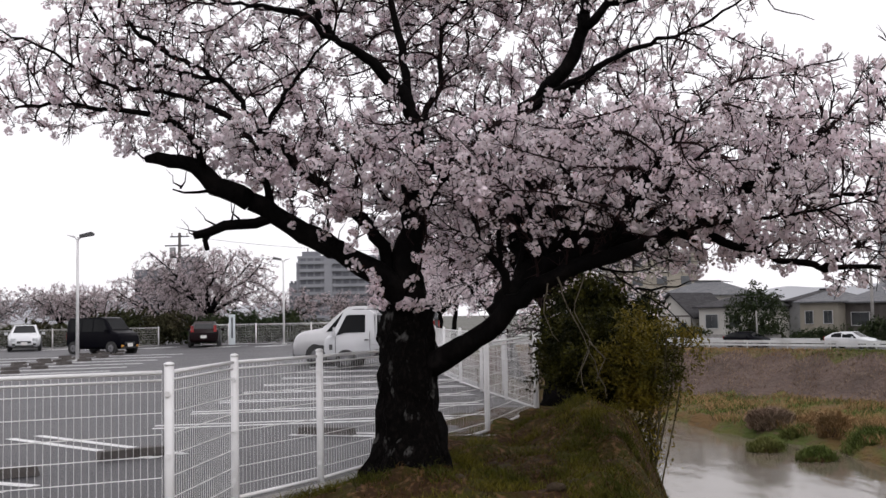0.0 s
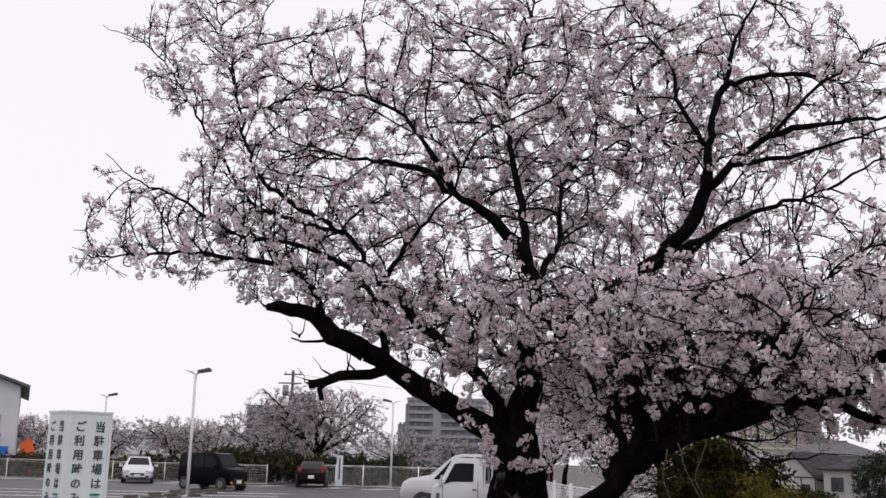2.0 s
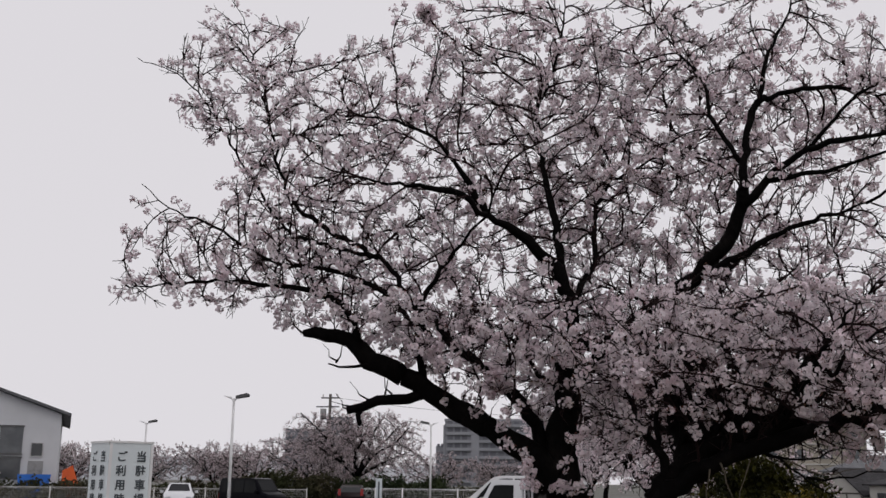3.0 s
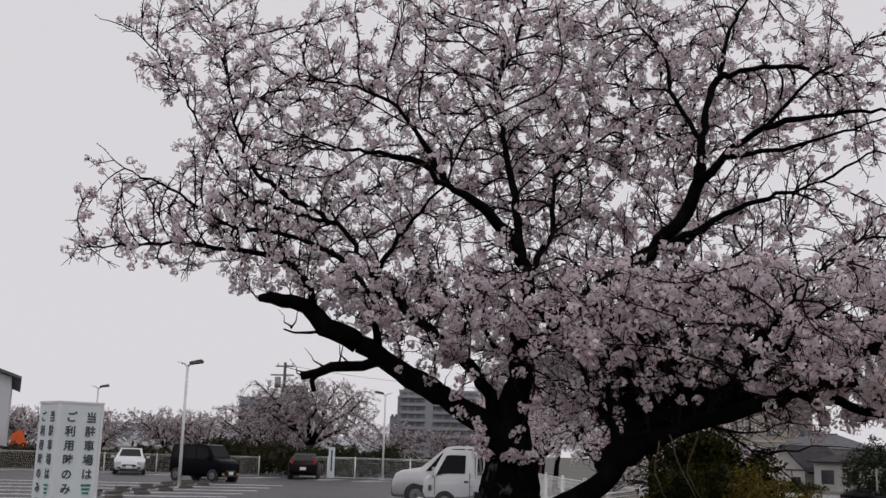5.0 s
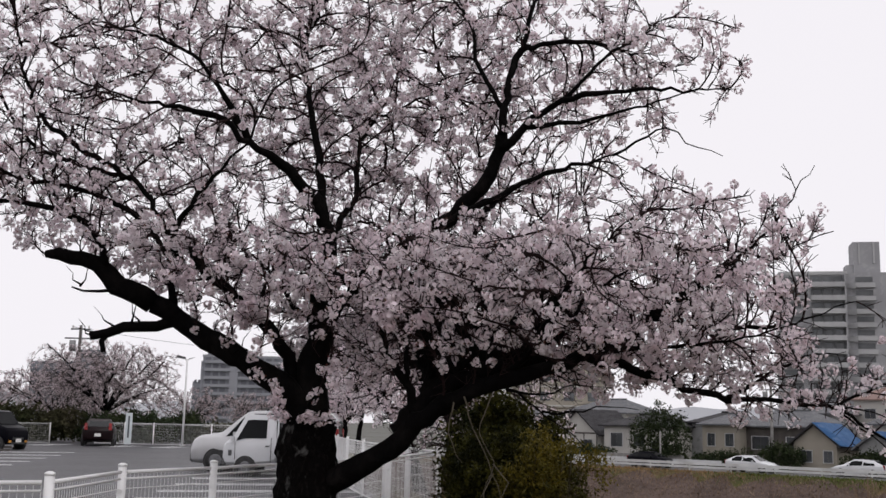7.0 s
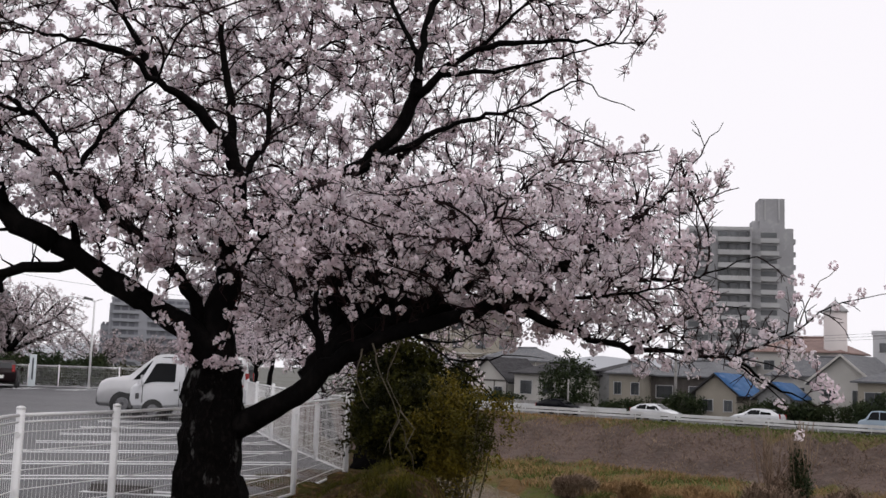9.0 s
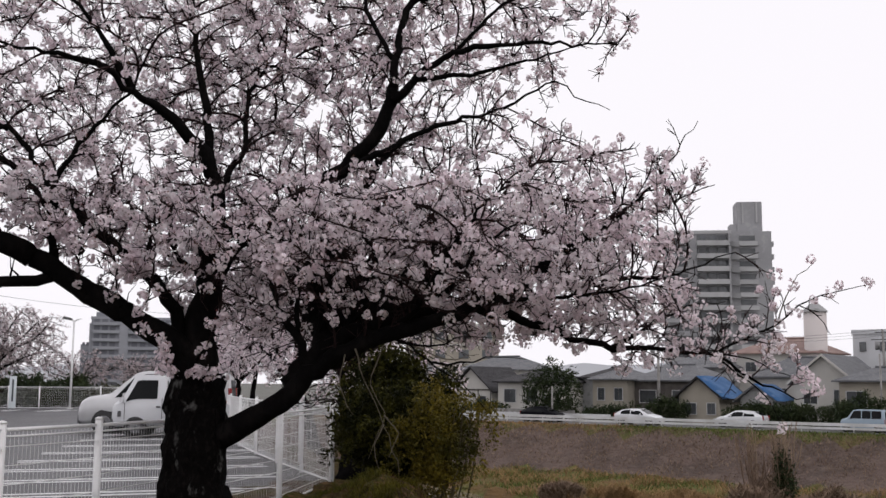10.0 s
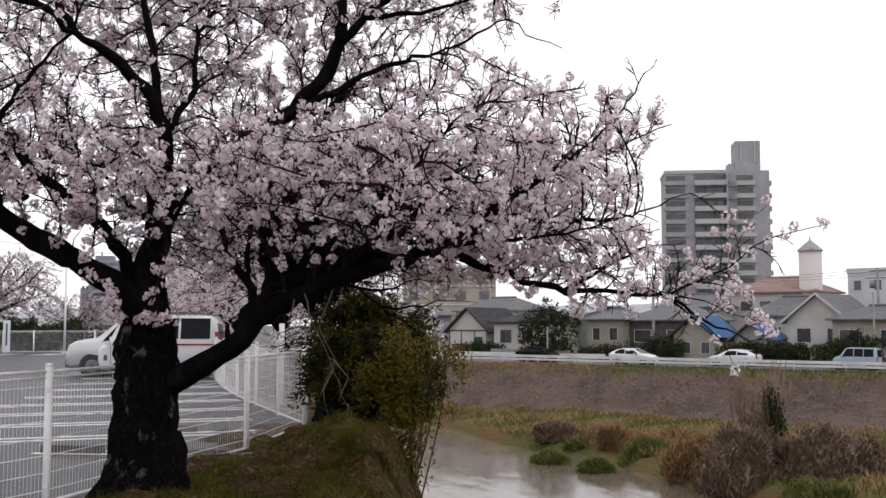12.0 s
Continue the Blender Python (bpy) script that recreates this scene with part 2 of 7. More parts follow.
GX = axis(-2500, 2500, -3.5, 5.5, 0.1, 1.05)
GY = axis(-600, 3500, 6.0, 17.0, 0.12, 1.04)
gx, gy = np.meshgrid(GX, GY)
gz = height(gx, gy)
nx, ny = len(GX), len(GY)
quads = [(j * nx + i, j * nx + i + 1, (j + 1) * nx + i + 1, (j + 1) * nx + i) for j in range(ny - 1) for i in range(nx - 1)]
cx, cy = (gx[:-1, :-1] + gx[1:, 1:]) / 2, (gy[:-1, :-1] + gy[1:, 1:]) / 2
cu, cv = cx - np.interp(cy, EDGE_Y, EDGE_X), cx - np.interp(cy, SHORE_Y, SHORE_X)
cs = (cx - ROAD_P[0]) * ROAD_N[0] + (cy - ROAD_P[1]) * ROAD_N[1]
wob = lumps(cx, cy, 1.8, 5)
kind = np.where(cu < -5, 4, 0)
kind = np.where((cu > 2.6) & (cv < -0.5), 5, kind)
kind = np.where(cv > -1.0, 1, kind)
kind = np.where((cv > -1.0) & (cs < 8.6 + 0.8 * wob), 2, kind)
kind = np.where((cv > -1.0) & (cs < 2.7), 3, kind)
kind = np.where((cv > -1.0) & (cs < -0.5), 4, kind)
ground = part("ground", mesh("ground", np.stack([gx, gy, gz], -1).reshape(-1, 3), quads, [SOIL, BERM, LEVEE, LEVEE_TOP, PLAIN, MUD],
                             kind.ravel().astype(int).tolist(), smooth=True))
tagged(ground, "grassy river banks and flat town ground", "ground", kind="structure")
ww = Shape().add([(-700, -300, WATER_Z), (70, -300, WATER_Z), (70, 900, WATER_Z), (-700, 900, WATER_Z)], [(0, 1, 2, 3)])
water = tagged(part("water", ww.mesh("water", WATER)), "shallow muddy brown river water with ripples", "water", kind="structure")

# ---- parking lot slab ----
LOT = [(-90, 6.2), (-4.6, 6.35), (-1.68, 7.45), (-1.6, 8.98), (-1.08, 10.0), (0.42, 13.9), (1.15, 17.2), (-2.0, 34.8), (-9.5, 62), (-17.5, 86), (-90, 62)]
n = len(LOT)
lot = Shape().add([(x, y, 0.0) for x, y in LOT] + [(x, y, -0.35) for x, y in LOT],
                  [tuple(range(n)), tuple(range(n, 2 * n))[::-1]] + [(i, n + i, n + (i + 1) % n, (i + 1) % n) for i in range(n)])
tagged(part("parking_lot", lot.mesh("parking_lot", ASPHALT)), "wet grey asphalt parking lot with worn white lines", "pavement", kind="structure")


# ---- fence round the lot ----
def fence_run(posts, label, first=0, fine=True, mat=FENCE, group="fences round the parking lot"):
    """posts: (x, y, foot, top). Welded wire panels between round posts, with a rolled top beam."""
    f = thing("mesh_fence", label, "fence", group=group)
    for x, y, z0, z1 in posts[first:]:
        s = Shape().tube([(x, y, z0 - 0.3), (x, y, z1 + 0.03)], 0.034, 10)
        s.tube([(x, y, z1 + 0.03), (x, y, z1 + 0.045), (x, y, z1 + 0.055)], [0.039, 0.036, 0.015], 10)
        part("post", s.mesh("post", mat, True), f)
        for h in (0.16, 0.5, 0.86) if fine else ():
            part("clamp", Shape().tube([(x, y - 0.045, z0 + h * (z1 - z0)), (x, y + 0.045, z0 + h * (z1 - z0))], 0.022, 6).mesh("clamp", mat), f)
    for (xa, ya, za, ta), (xb, yb, zb, tb) in zip(posts, posts[1:]):
        a, b = Vector((xa, ya, 0)), Vector((xb, yb, 0))
        d = b - a
        long, way = d.length, d.normalized()
        a, b = a + way * 0.05, b - way * 0.05

        def at(t, h):
            p = a.lerp(b, t)
            return (p.x, p.y, (za + (zb - za) * t) * (1 - h) + (ta + (tb - ta) * t) * h)

        part("top_beam", Shape().tube([at(0, 0.985), at(1, 0.985)], 0.0155, 8).tube([at(0, 0.94), at(1, 0.94)], 0.009, 5).mesh("top_beam", mat, True), f)
        part("bottom_beam", Shape().tube([at(0, 0.035), at(1, 0.035)], 0.018, 6).mesh("bottom_beam", mat, True), f)
        w = Shape()
        rows = 8
        for r in range(1, rows):
            w.tube([at(0, r / rows), at(1, r / rows)], 0.0045, 4, False)
        k = max(2, int(long / (0.05 if fine else 0.1)))
        for i in range(k + 1):
            w.tube([at(i / k, 0.035), at(i / k, 0.985)], 0.0019 if fine else 0.0045, 4, False)
        part("wire_mesh", w.mesh("wire_mesh", mat), f)
    return f


fence_run([(-8.2, 5.2, 0, 1.2), (-6.1, 5.7, 0, 1.2), (-4.0, 6.15, 0, 1.2), (-1.7, 7.45, 0, 1.2)], "white welded wire mesh fence beside the parking sign")
fence_run([(-1.7, 7.45, 0, 1.2), (-1.64, 8.98, 0, 1.2), (-1.1, 10.01, 0, 1.2), (0.38, 13.9, 0, 1.2), (1.08, 17.0, 0, 1.2)], "white welded wire mesh fence behind the cherry tree", 1)
fence_run([(1.1, 17.1, 0, 1.2), (0.6, 19.2, 0, 1.2), (0.1, 21.4, 0, 1.2), (-0.45, 24, 0, 1.2), (-1.0, 27, 0, 1.2), (-1.5, 30.5, 0, 1.2), (-2.0, 34.8, 0, 1.2), (-3.2, 39, 0, 1.2),
           (-4.6, 44, 0, 1.2), (-6, 49, 0, 1.2), (-7.4, 54, 0, 1.2)], "white wire mesh fence along the river bank", fine=False)

# ---- the cherry tree ----
def bent(points, step=0.09, wobble=0.0):
    """A smooth line (Catmull-Rom) through the bends of a limb."""
    p = [np.array(q, float) for q in points]
    p = [2 * p[0] - p[1]] + p + [2 * p[-1] - p[-2]]
    out = []
    for i in range(1, len(p) - 2):
        k = max(1, int(np.linalg.norm(p[i + 1] - p[i]) / step))
        for j in range(k):
            t = j / k
            out.append(0.5 * (2 * p[i] + (p[i + 1] - p[i - 1]) * t + (2 * p[i - 1] - 5 * p[i] + 4 * p[i + 1] - p[i + 2]) * t * t
                              + (3 * p[i] - p[i - 1] - 3 * p[i + 1] + p[i + 2]) * t ** 3))
    out.append(p[-2])
    out = np.array(out)
    if wobble:
        rng = np.random.default_rng(int(abs(out[0, 0] * 100 + out[-1, 2] * 37)))
        w = rng.normal(0, wobble, out.shape)
        w[0] = w[-1] = 0
        out = out + w
    return out


def bark_tube(path, radii, sides, rough, rng):
    """A knobbly tube along a path."""
    s = Shape().tube(path, list(radii), sides)
    v = np.array(s.v)
    n = len(path)
    c = np.repeat(np.asarray(path, float), sides, 0)
    ang = np.tile(np.arange(sides), n)
    ring = np.repeat(np.arange(n), sides)
    ridge = rng.normal(0, 1, sides)[ang] * 0.5 + np.sin(ring * 0.5 + ang * 2.1) * 0.4 + rng.normal(0, 0.5, n * sides)
    s.v = [tuple(p) for p in c + (v - c) * (1 + rough * ridge)[:, None]]
    return s


def colonise(seeds, heading, targets, step, reach, kill, rounds, rng, jitter=0.25, keep_on=0.6):
    """Grows twigs from the seeds towards the targets, each keeping on its way and bending up a little. Returns points and parents."""
    pts, par = [np.array(p) for p in seeds], [-1] * len(seeds)
    way = [np.array(h) for h in heading]
    tg = np.array(targets)
    best = np.full(len(tg), 1e9)
    who = np.zeros(len(tg), int)
    fresh = list(range(len(pts)))
    alive = np.ones(len(tg), bool)
    for _ in range(rounds):
        if not fresh:
            break
        new_p = np.array([pts[i] for i in fresh])
        for lo in range(0, len(new_p), 400):
            d = np.linalg.norm(tg[:, None] - new_p[None, lo:lo + 400], axis=2)
            k = d.argmin(1)
            m = d[np.arange(len(tg)), k]
            better = m < best
            best[better], who[better] = m[better], np.array(fresh)[lo + k[better]]
        alive &= best > kill
        pull = alive & (best < reach)
        if not pull.any():
            break
        acc = {}
        for t in np.nonzero(pull)[0]:
            i = who[t]
            d = tg[t] - pts[i]
            acc.setdefault(i, np.zeros(3))
            acc[i] += d / (np.linalg.norm(d) + 1e-9)
        fresh = []
        for i, d in acc.items():
            d = d / (np.linalg.norm(d) + 1e-9)
            if par[i] >= 0 and d @ way[i] < -0.1:
                continue
            d = d + keep_on * way[i] + rng.normal(0, jitter, 3) + np.array([0, 0, 0.14])
            d = d / np.linalg.norm(d)
            q = pts[i] + step * d
            way.append(d)
            fresh.append(len(pts))
            pts.append(q)
            par.append(i)
    return np.array(pts), np.array(par)


def twig_mesh(name, pts, par, rad, first, mat, sides=4):
    """Thin tubes for every step from a point to its parent."""
    i = np.arange(first, len(pts))
    i = i[par[i] >= 0]
    b, a = pts[i], pts[par[i]]
    rb, ra = rad[i], np.maximum(rad[i], np.minimum(rad[par[i]], rad[i] * 1.5))
    d = b - a
    d /= np.linalg.norm(d, axis=1)[:, None] + 1e-9
    ref = np.where(np.abs(d[:, 2:3]) > 0.9, [[1.0, 0, 0]], [[0, 0, 1.0]])
    s = np.cross(d, ref)
    s /= np.linalg.norm(s, axis=1)[:, None]
    u = np.cross(d, s)
    ring = []
    for c, r in ((a, ra), (b, rb)):
        for k in range(sides):
            t = 2 * math.pi * k / sides
            ring.append(c + r[:, None] * (math.cos(t) * s + math.sin(t) * u))
    v = np.stack(ring, 1).reshape(-1, 3)
    base = (np.arange(len(i)) * 2 * sides)[:, None]
    tri = []
    for k in range(sides):
        k2 = (k + 1) % sides
        tri += [np.hstack([base + k, base + k2, base + sides + k2]), np.hstack([base + k, base + sides + k2, base + sides + k])]
    return big_mesh(name, v, np.vstack(tri), mat, True)


def turned(rng, n):
    """n random turns, as matrices."""
    q = rng.normal(0, 1, (n, 4))
    q /= np.linalg.norm(q, axis=1)[:, None]
    w, x, y, z = q.T
    return np.stack([np.stack([1 - 2 * (y * y + z * z), 2 * (x * y - w * z), 2 * (x * z + w * y)], -1),
                     np.stack([2 * (x * y + w * z), 1 - 2 * (x * x + z * z), 2 * (y * z - w * x)], -1),
                     np.stack([2 * (x * z - w * y), 2 * (y * z + w * x), 1 - 2 * (x * x + y * y)], -1)], 1)


def facing(rng, d, loose=0.45):
    """Turns, as matrices, whose z axes look along d, give or take."""
    z = d + rng.normal(0, loose, d.shape)
    z /= np.linalg.norm(z, axis=1)[:, None] + 1e-9
    x = np.cross(z, rng.normal(0, 1, d.shape))
    x /= np.linalg.norm(x, axis=1)[:, None] + 1e-9
    return np.stack([x, np.cross(z, x), z], -1)


def flower_mesh(name, centres, rng, size, mat, petals=5, out_way=None):
    """Open flowers, each a shallow cup of one piece."""
    n = len(centres)
    v = [(0, 0, -0.2)]
    for k in range(petals):
        a = 2 * math.pi * k / petals
        v.append((math.cos(a), math.sin(a), 0.12 + 0.1 * (k % 2)))
    v = np.array(v)
    tri = np.array([(0, 1 + k, 1 + (k + 1) % petals) for k in range(petals)])
    s = size * rng.uniform(0.75, 1.2, n)
    spin = turned(rng, n) if out_way is None else facing(rng, out_way)
    out = np.einsum("nij,vj->nvi", spin, v) * s[:, None, None] + centres[:, None]
    t = tri[None] + (np.arange(n) * len(v))[:, None, None]
    return big_mesh(name, out.reshape(-1, 3), t.reshape(-1, 3), mat)


def in_blobs(blobs, n, rng, hollow=0.0):
    """n points inside a union of ellipsoids, given by centre and half sizes, even by volume."""
    vol = np.array([b[3] * b[4] * b[5] for b in blobs])
    out = []
    for b, k in zip(blobs, (n * vol / vol.sum()).astype(int)):
        d = rng.normal(0, 1, (k, 3))
        d /= np.linalg.norm(d, axis=1)[:, None]
        r = rng.uniform(hollow, 1, k) ** (1 / 2.4)
        out.append(np.array(b[:3]) + d * r[:, None] * np.array(b[3:6]))
    return np.vstack(out)


def cherry(name, label, limbs, blobs, targets, rng, step=0.12, reach=1.1, kill=0.19, flowers=15, size=0.02, spread=0.06, rounds=60, lichen=1, share=0.62,
           petal=None, bare=(), keep=None, sides=10, bark=None, buds=0.25):
    """A cherry tree in blossom: shaped limbs, grown twigs and flowers in clumps along the twigs."""
    tree = thing(name, label, "tree")
    seeds, srad, heading = [], [], []
    for i, (r0, r1, line) in enumerate(limbs):
        path = bent(line, wobble=0.014 if limbs is BOUGHS and r0 > 0.03 else 0.008)
        t = np.linspace(0, 1, len(path))
        rad = r0 + (r1 * (0.6 if r1 < 0.016 else 1.0) - r0) * t ** (0.8 if r0 > 0.09 else 0.5 if r0 < 0.012 else 0.9)
        if i == 0:
            rad = (rad + 0.1 * np.exp(-np.maximum(t - 0.17, 0) * 14)) * np.where(t > 0.84, 1 - 2.6 * (t - 0.84), 1)
        if limbs is BOUGHS and i and r0 > 0.03:
            knots = np.interp(np.arange(len(path)), np.arange(0, len(path) + 3, 3), 1 + rng.uniform(-0.16, 0.2, len(range(0, len(path) + 3, 3))))
            rad = rad * knots
            if r1 > 0.02 and not any(math.dist(line[-1], other[2][0]) < 0.2 for other in limbs):
                rad[-1] *= 0.55
        big = r0 > 0.09
        s = bark_tube(path, rad, 22 if r0 > 0.2 else sides if big else 6, 0.12 if r0 > 0.2 else 0.075, rng)
        part("trunk" if i == 0 else "limb", s.mesh("limb", DRY_TWIG if r0 < 0.011 else LICHEN_BARK if i < lichen else BARK, True), tree)
        if i not in bare:
            a = len(path) // 3 if r0 > 0.13 else 0
            seeds += list(path[a:])
            tan = np.gradient(path, axis=0)
            heading += list((tan / (np.linalg.norm(tan, axis=1)[:, None] + 1e-9))[a:])
            srad += list(rad[a:])
    tg = in_blobs(blobs, targets, rng)
    if keep is not None:
        tg = tg[keep(tg)]
    pts, par = colonise(seeds, heading, tg, step, reach, kill, rounds, rng, 0.1, 1.1)
    first = len(seeds)
    # ease the kinks out of the grown branches
    for _ in range(3):
        kid = np.zeros_like(pts)
        cnt = np.zeros(len(pts))
        k = np.arange(first, len(pts))
        np.add.at(kid, par[k], pts[k])
        np.add.at(cnt, par[k], 1)
        m = k[cnt[k] > 0]
        pts[m] = 0.4 * pts[m] + 0.3 * pts[par[m]] + 0.3 * kid[m] / cnt[m][:, None]
    # side shoots
    extra, epar = [], []
    for i in range(first, len(pts)):
        for _ in range(rng.integers(1, 4) + (limbs is BOUGHS)):
            d = pts[i] - pts[par[i]]
            d = d / (np.linalg.norm(d) + 1e-9) + rng.normal(0, 0.9, 3) + np.array([0, 0, 0.25])
            extra.append(pts[i] + d / np.linalg.norm(d) * rng.uniform(0.5, 1.5) * step)
            epar.append(i)
    pts, par = np.vstack([pts, np.array(extra)]), np.r_[par, np.array(epar, int)]
    load = np.zeros(len(pts))
    kids = np.bincount(par[par >= 0], minlength=len(pts))
    load[kids == 0] = 1
    for i in range(len(pts) - 1, first - 1, -1):
        if par[i] >= 0:
            load[par[i]] += load[i]
    rad = 0.0031 * np.maximum(load, 1) ** 0.34
    rad = np.minimum(rad, 0.013)
    rad[:first] = np.minimum(np.array(srad), 0.02)
    rad *= step / 0.12
    part("twig_work", twig_mesh("twig_work", pts, par, rad, first, bark or TWIG), tree, "fine dark twigs")["kind"] = "stuff"
    tips = np.nonzero((load <= 5) & (np.arange(len(pts)) >= first))[0]
    tips = tips[rng.random(len(tips)) < (share(pts[tips]) if callable(share) else share)]
    heads = pts[tips]
    if limbs is BOUGHS:
        heads = np.vstack([heads] + [bent(line, 0.07)[1:] for r0, _, line in limbs if r0 == SPRIG] + [bent(line, 0.16)[2:] + rng.normal(0, 0.03, bent(line, 0.16)[2:].shape) for _, r1, line in limbs if r1 == TIP])
    per = rng.integers(max(1, flowers - 4), flowers + 5, len(heads))
    loose = np.interp(heads[:, 2], [3.1, 4.0], [1.0, 0.8]) if limbs is BOUGHS else np.ones(len(heads))
    per = np.maximum(2, (per * loose ** 1.4).astype(int))
    c = np.repeat(heads, per, 0)
    d = rng.normal(0, 1, c.shape)
    d /= np.linalg.norm(d, axis=1)[:, None]
    puff = np.repeat(spread * loose * rng.uniform(0.6, 1.25, len(heads)), per)
    grown = size * np.repeat(0.4 + 0.6 * loose, per)
    c = c + d * (puff * rng.uniform(0.6, 1.0, len(c)))[:, None]
    part("blossom", flower_mesh("blossom", c, rng, grown, petal or PETAL, 5 if step < 0.15 else 4, d), tree, "pale pink blossom in clumps")["kind"] = "stuff"
    k = c[rng.random(len(c)) < buds]
    part("calyx_work", flower_mesh("calyx_work", k + rng.normal(0, 0.01, k.shape), rng, size * 0.55, CALYX, 3), tree, "reddish flower stalks and buds")["kind"] = "stuff"
    return tree


BOUGHS = []
SPRIG, TIP = 0.0156, 0.0046  # radii that mark the flowering sprigs and the long outer tips


def limb(r0, r1, line):
    BOUGHS.append((r0, r1, line))


limb(0.31, 0.22, [(-0.22, 9.9, -0.25), (-0.22, 9.9, 0.1), (-0.21, 9.91, 0.34), (-0.22, 9.92, 0.59), (-0.23, 9.93, 0.96), (-0.24, 9.94, 1.27), (-0.25, 9.95, 1.56), (-0.25, 9.97, 1.8)])  # trunk
limb(0.122, 0.096, [(-0.2, 9.9, 1.41), (-0.33, 9.87, 1.74), (-0.54, 9.83, 1.99), (-0.86, 9.8, 2.15), (-1.17, 9.77, 2.34), (-1.44, 9.73, 2.51), (-1.67, 9.7, 2.63)])  # left limb
limb(0.1, 0.058, [(-1.67, 9.7, 2.63), (-1.91, 9.67, 2.74), (-2.07, 9.65, 2.89), (-2.29, 9.62, 3), (-2.63, 9.6, 3.04)])  # left stub limb
limb(0.058, 0.036, [(-1.44, 9.75, 2.49), (-1.63, 9.69, 2.43), (-1.88, 9.62, 2.41), (-2.01, 9.56, 2.34), (-2.15, 9.5, 2.31)])  # left low stub
limb(0.036, 0.022, [(-2, 9.55, 2.35), (-2.05, 9.53, 2.27), (-2.02, 9.5, 2.18)])  # left low knob
limb(0.0312, 0.0117, [(-1.67, 9.7, 2.63), (-1.9, 9.63, 2.69), (-2.12, 9.57, 2.72), (-2.34, 9.5, 2.74)])  # left spur
limb(0.0429, 0.0156, [(-1.5, 9.75, 2.56), (-1.51, 9.69, 2.76), (-1.53, 9.62, 3.06), (-1.44, 9.56, 3.37), (-1.28, 9.49, 3.59), (-1.07, 9.43, 3.82), (-0.83, 9.36, 4.07), (-0.73, 9.3, 4.31)])  # left riser
limb(0.039, 0.00936, [(-2.06, 9.6, 2.89), (-2.14, 9.48, 3.19), (-2.39, 9.36, 3.39), (-2.82, 9.24, 3.44), (-3.3, 9.12, 3.47), (-3.8, 9, 3.44), (-4.1, 8.95, 3.4)])  # left reach
limb(0.0312, 0.0078, [(-1.55, 9.7, 3.07), (-1.95, 9.63, 3.49), (-2.53, 9.57, 3.68), (-2.94, 9.5, 3.71), (-3.43, 9.43, 4.02), (-3.98, 9.37, 4.26), (-4.25, 9.3, 4.5)])  # left reach upper
limb(0.039, 0.0078, [(-1.26, 9.7, 2.68), (-1.62, 9.76, 3.33), (-1.98, 9.82, 3.79), (-2.59, 9.89, 4.16), (-2.92, 9.95, 4.43), (-3.12, 10.01, 4.93), (-3.33, 10.07, 5.52), (-3.51, 10.14, 6.06), (-3.67, 10.2, 6.62)])  # left spray inner
limb(0.0234, 0.00624, [(-2, 9.9, 3.81), (-2.48, 9.95, 3.95), (-3.01, 10, 4.18), (-3.4, 10.05, 4.71), (-3.8, 10.1, 5.3), (-4.25, 10.15, 5.89), (-4.9, 10.2, 6.24)])  # left spray outer
limb(0.15, 0.115, [(-0.24, 9.95, 1.55), (-0.24, 9.96, 1.93), (-0.19, 9.98, 2.34), (-0.15, 9.99, 2.71), (-0.13, 10, 2.95)])  # leader
limb(0.074, 0.0145, [(-0.13, 10, 2.95), (-0.13, 9.93, 3.29), (-0.21, 9.85, 3.55), (-0.35, 9.78, 3.77), (-0.64, 9.7, 3.99), (-0.87, 9.62, 4.13), (-1.19, 9.55, 4.35), (-1.61, 9.48, 4.39), (-2.08, 9.4, 4.5)])  # leader up left
limb(0.039, 0.00936, [(-0.89, 9.7, 4.15), (-1.13, 9.6, 4.55), (-1.36, 9.5, 4.86), (-1.73, 9.4, 5.02), (-2.3, 9.3, 5.1)])  # leader up left high
limb(0.05, 0.011, [(-0.22, 10, 3.56), (-0.25, 10.05, 4.03), (-0.37, 10.1, 4.54), (-0.44, 10.15, 4.92), (-0.43, 10.2, 5.41), (-0.23, 10.25, 5.97), (-0.17, 10.3, 6.48)])  # leader up
limb(0.039, 0.0117, [(-0.14, 10.05, 3.37), (0.07, 10.24, 3.79), (0.06, 10.43, 4.21), (0.15, 10.62, 4.58), (0.49, 10.81, 4.88), (1.05, 11, 5.15)])  # leader up right
limb(0.069, 0.056, [(-0.13, 10, 2.93), (0.18, 9.92, 2.97), (0.49, 9.83, 3.16), (0.8, 9.75, 3.37), (1.13, 9.67, 3.62), (1.36, 9.58, 3.94), (1.43, 9.5, 4.23)])  # right up limb
limb(0.047, 0.011, [(1.43, 9.5, 4.21), (1.47, 9.57, 4.6), (1.56, 9.63, 5), (1.66, 9.7, 5.15), (2.06, 9.77, 5.25), (2.51, 9.83, 5.22), (2.95, 9.9, 5.1)])  # right up vertical
limb(0.0273, 0.00936, [(1.46, 9.55, 4.48), (1.22, 9.66, 4.93), (1.15, 9.78, 5.36), (0.94, 9.89, 5.73), (0.69, 10, 6.19)])  # right up left fork
limb(0.0273, 0.0078, [(1.63, 9.6, 5.09), (1.72, 9.7, 5.52), (1.92, 9.8, 5.95), (2.05, 9.9, 6.4)])  # right up top
limb(0.039, 0.00936, [(1.44, 9.5, 4.1), (1.73, 9.38, 4.38), (1.96, 9.26, 4.5), (2.43, 9.14, 4.56), (2.88, 9.02, 4.55), (3.36, 8.9, 4.54)])  # right spread a
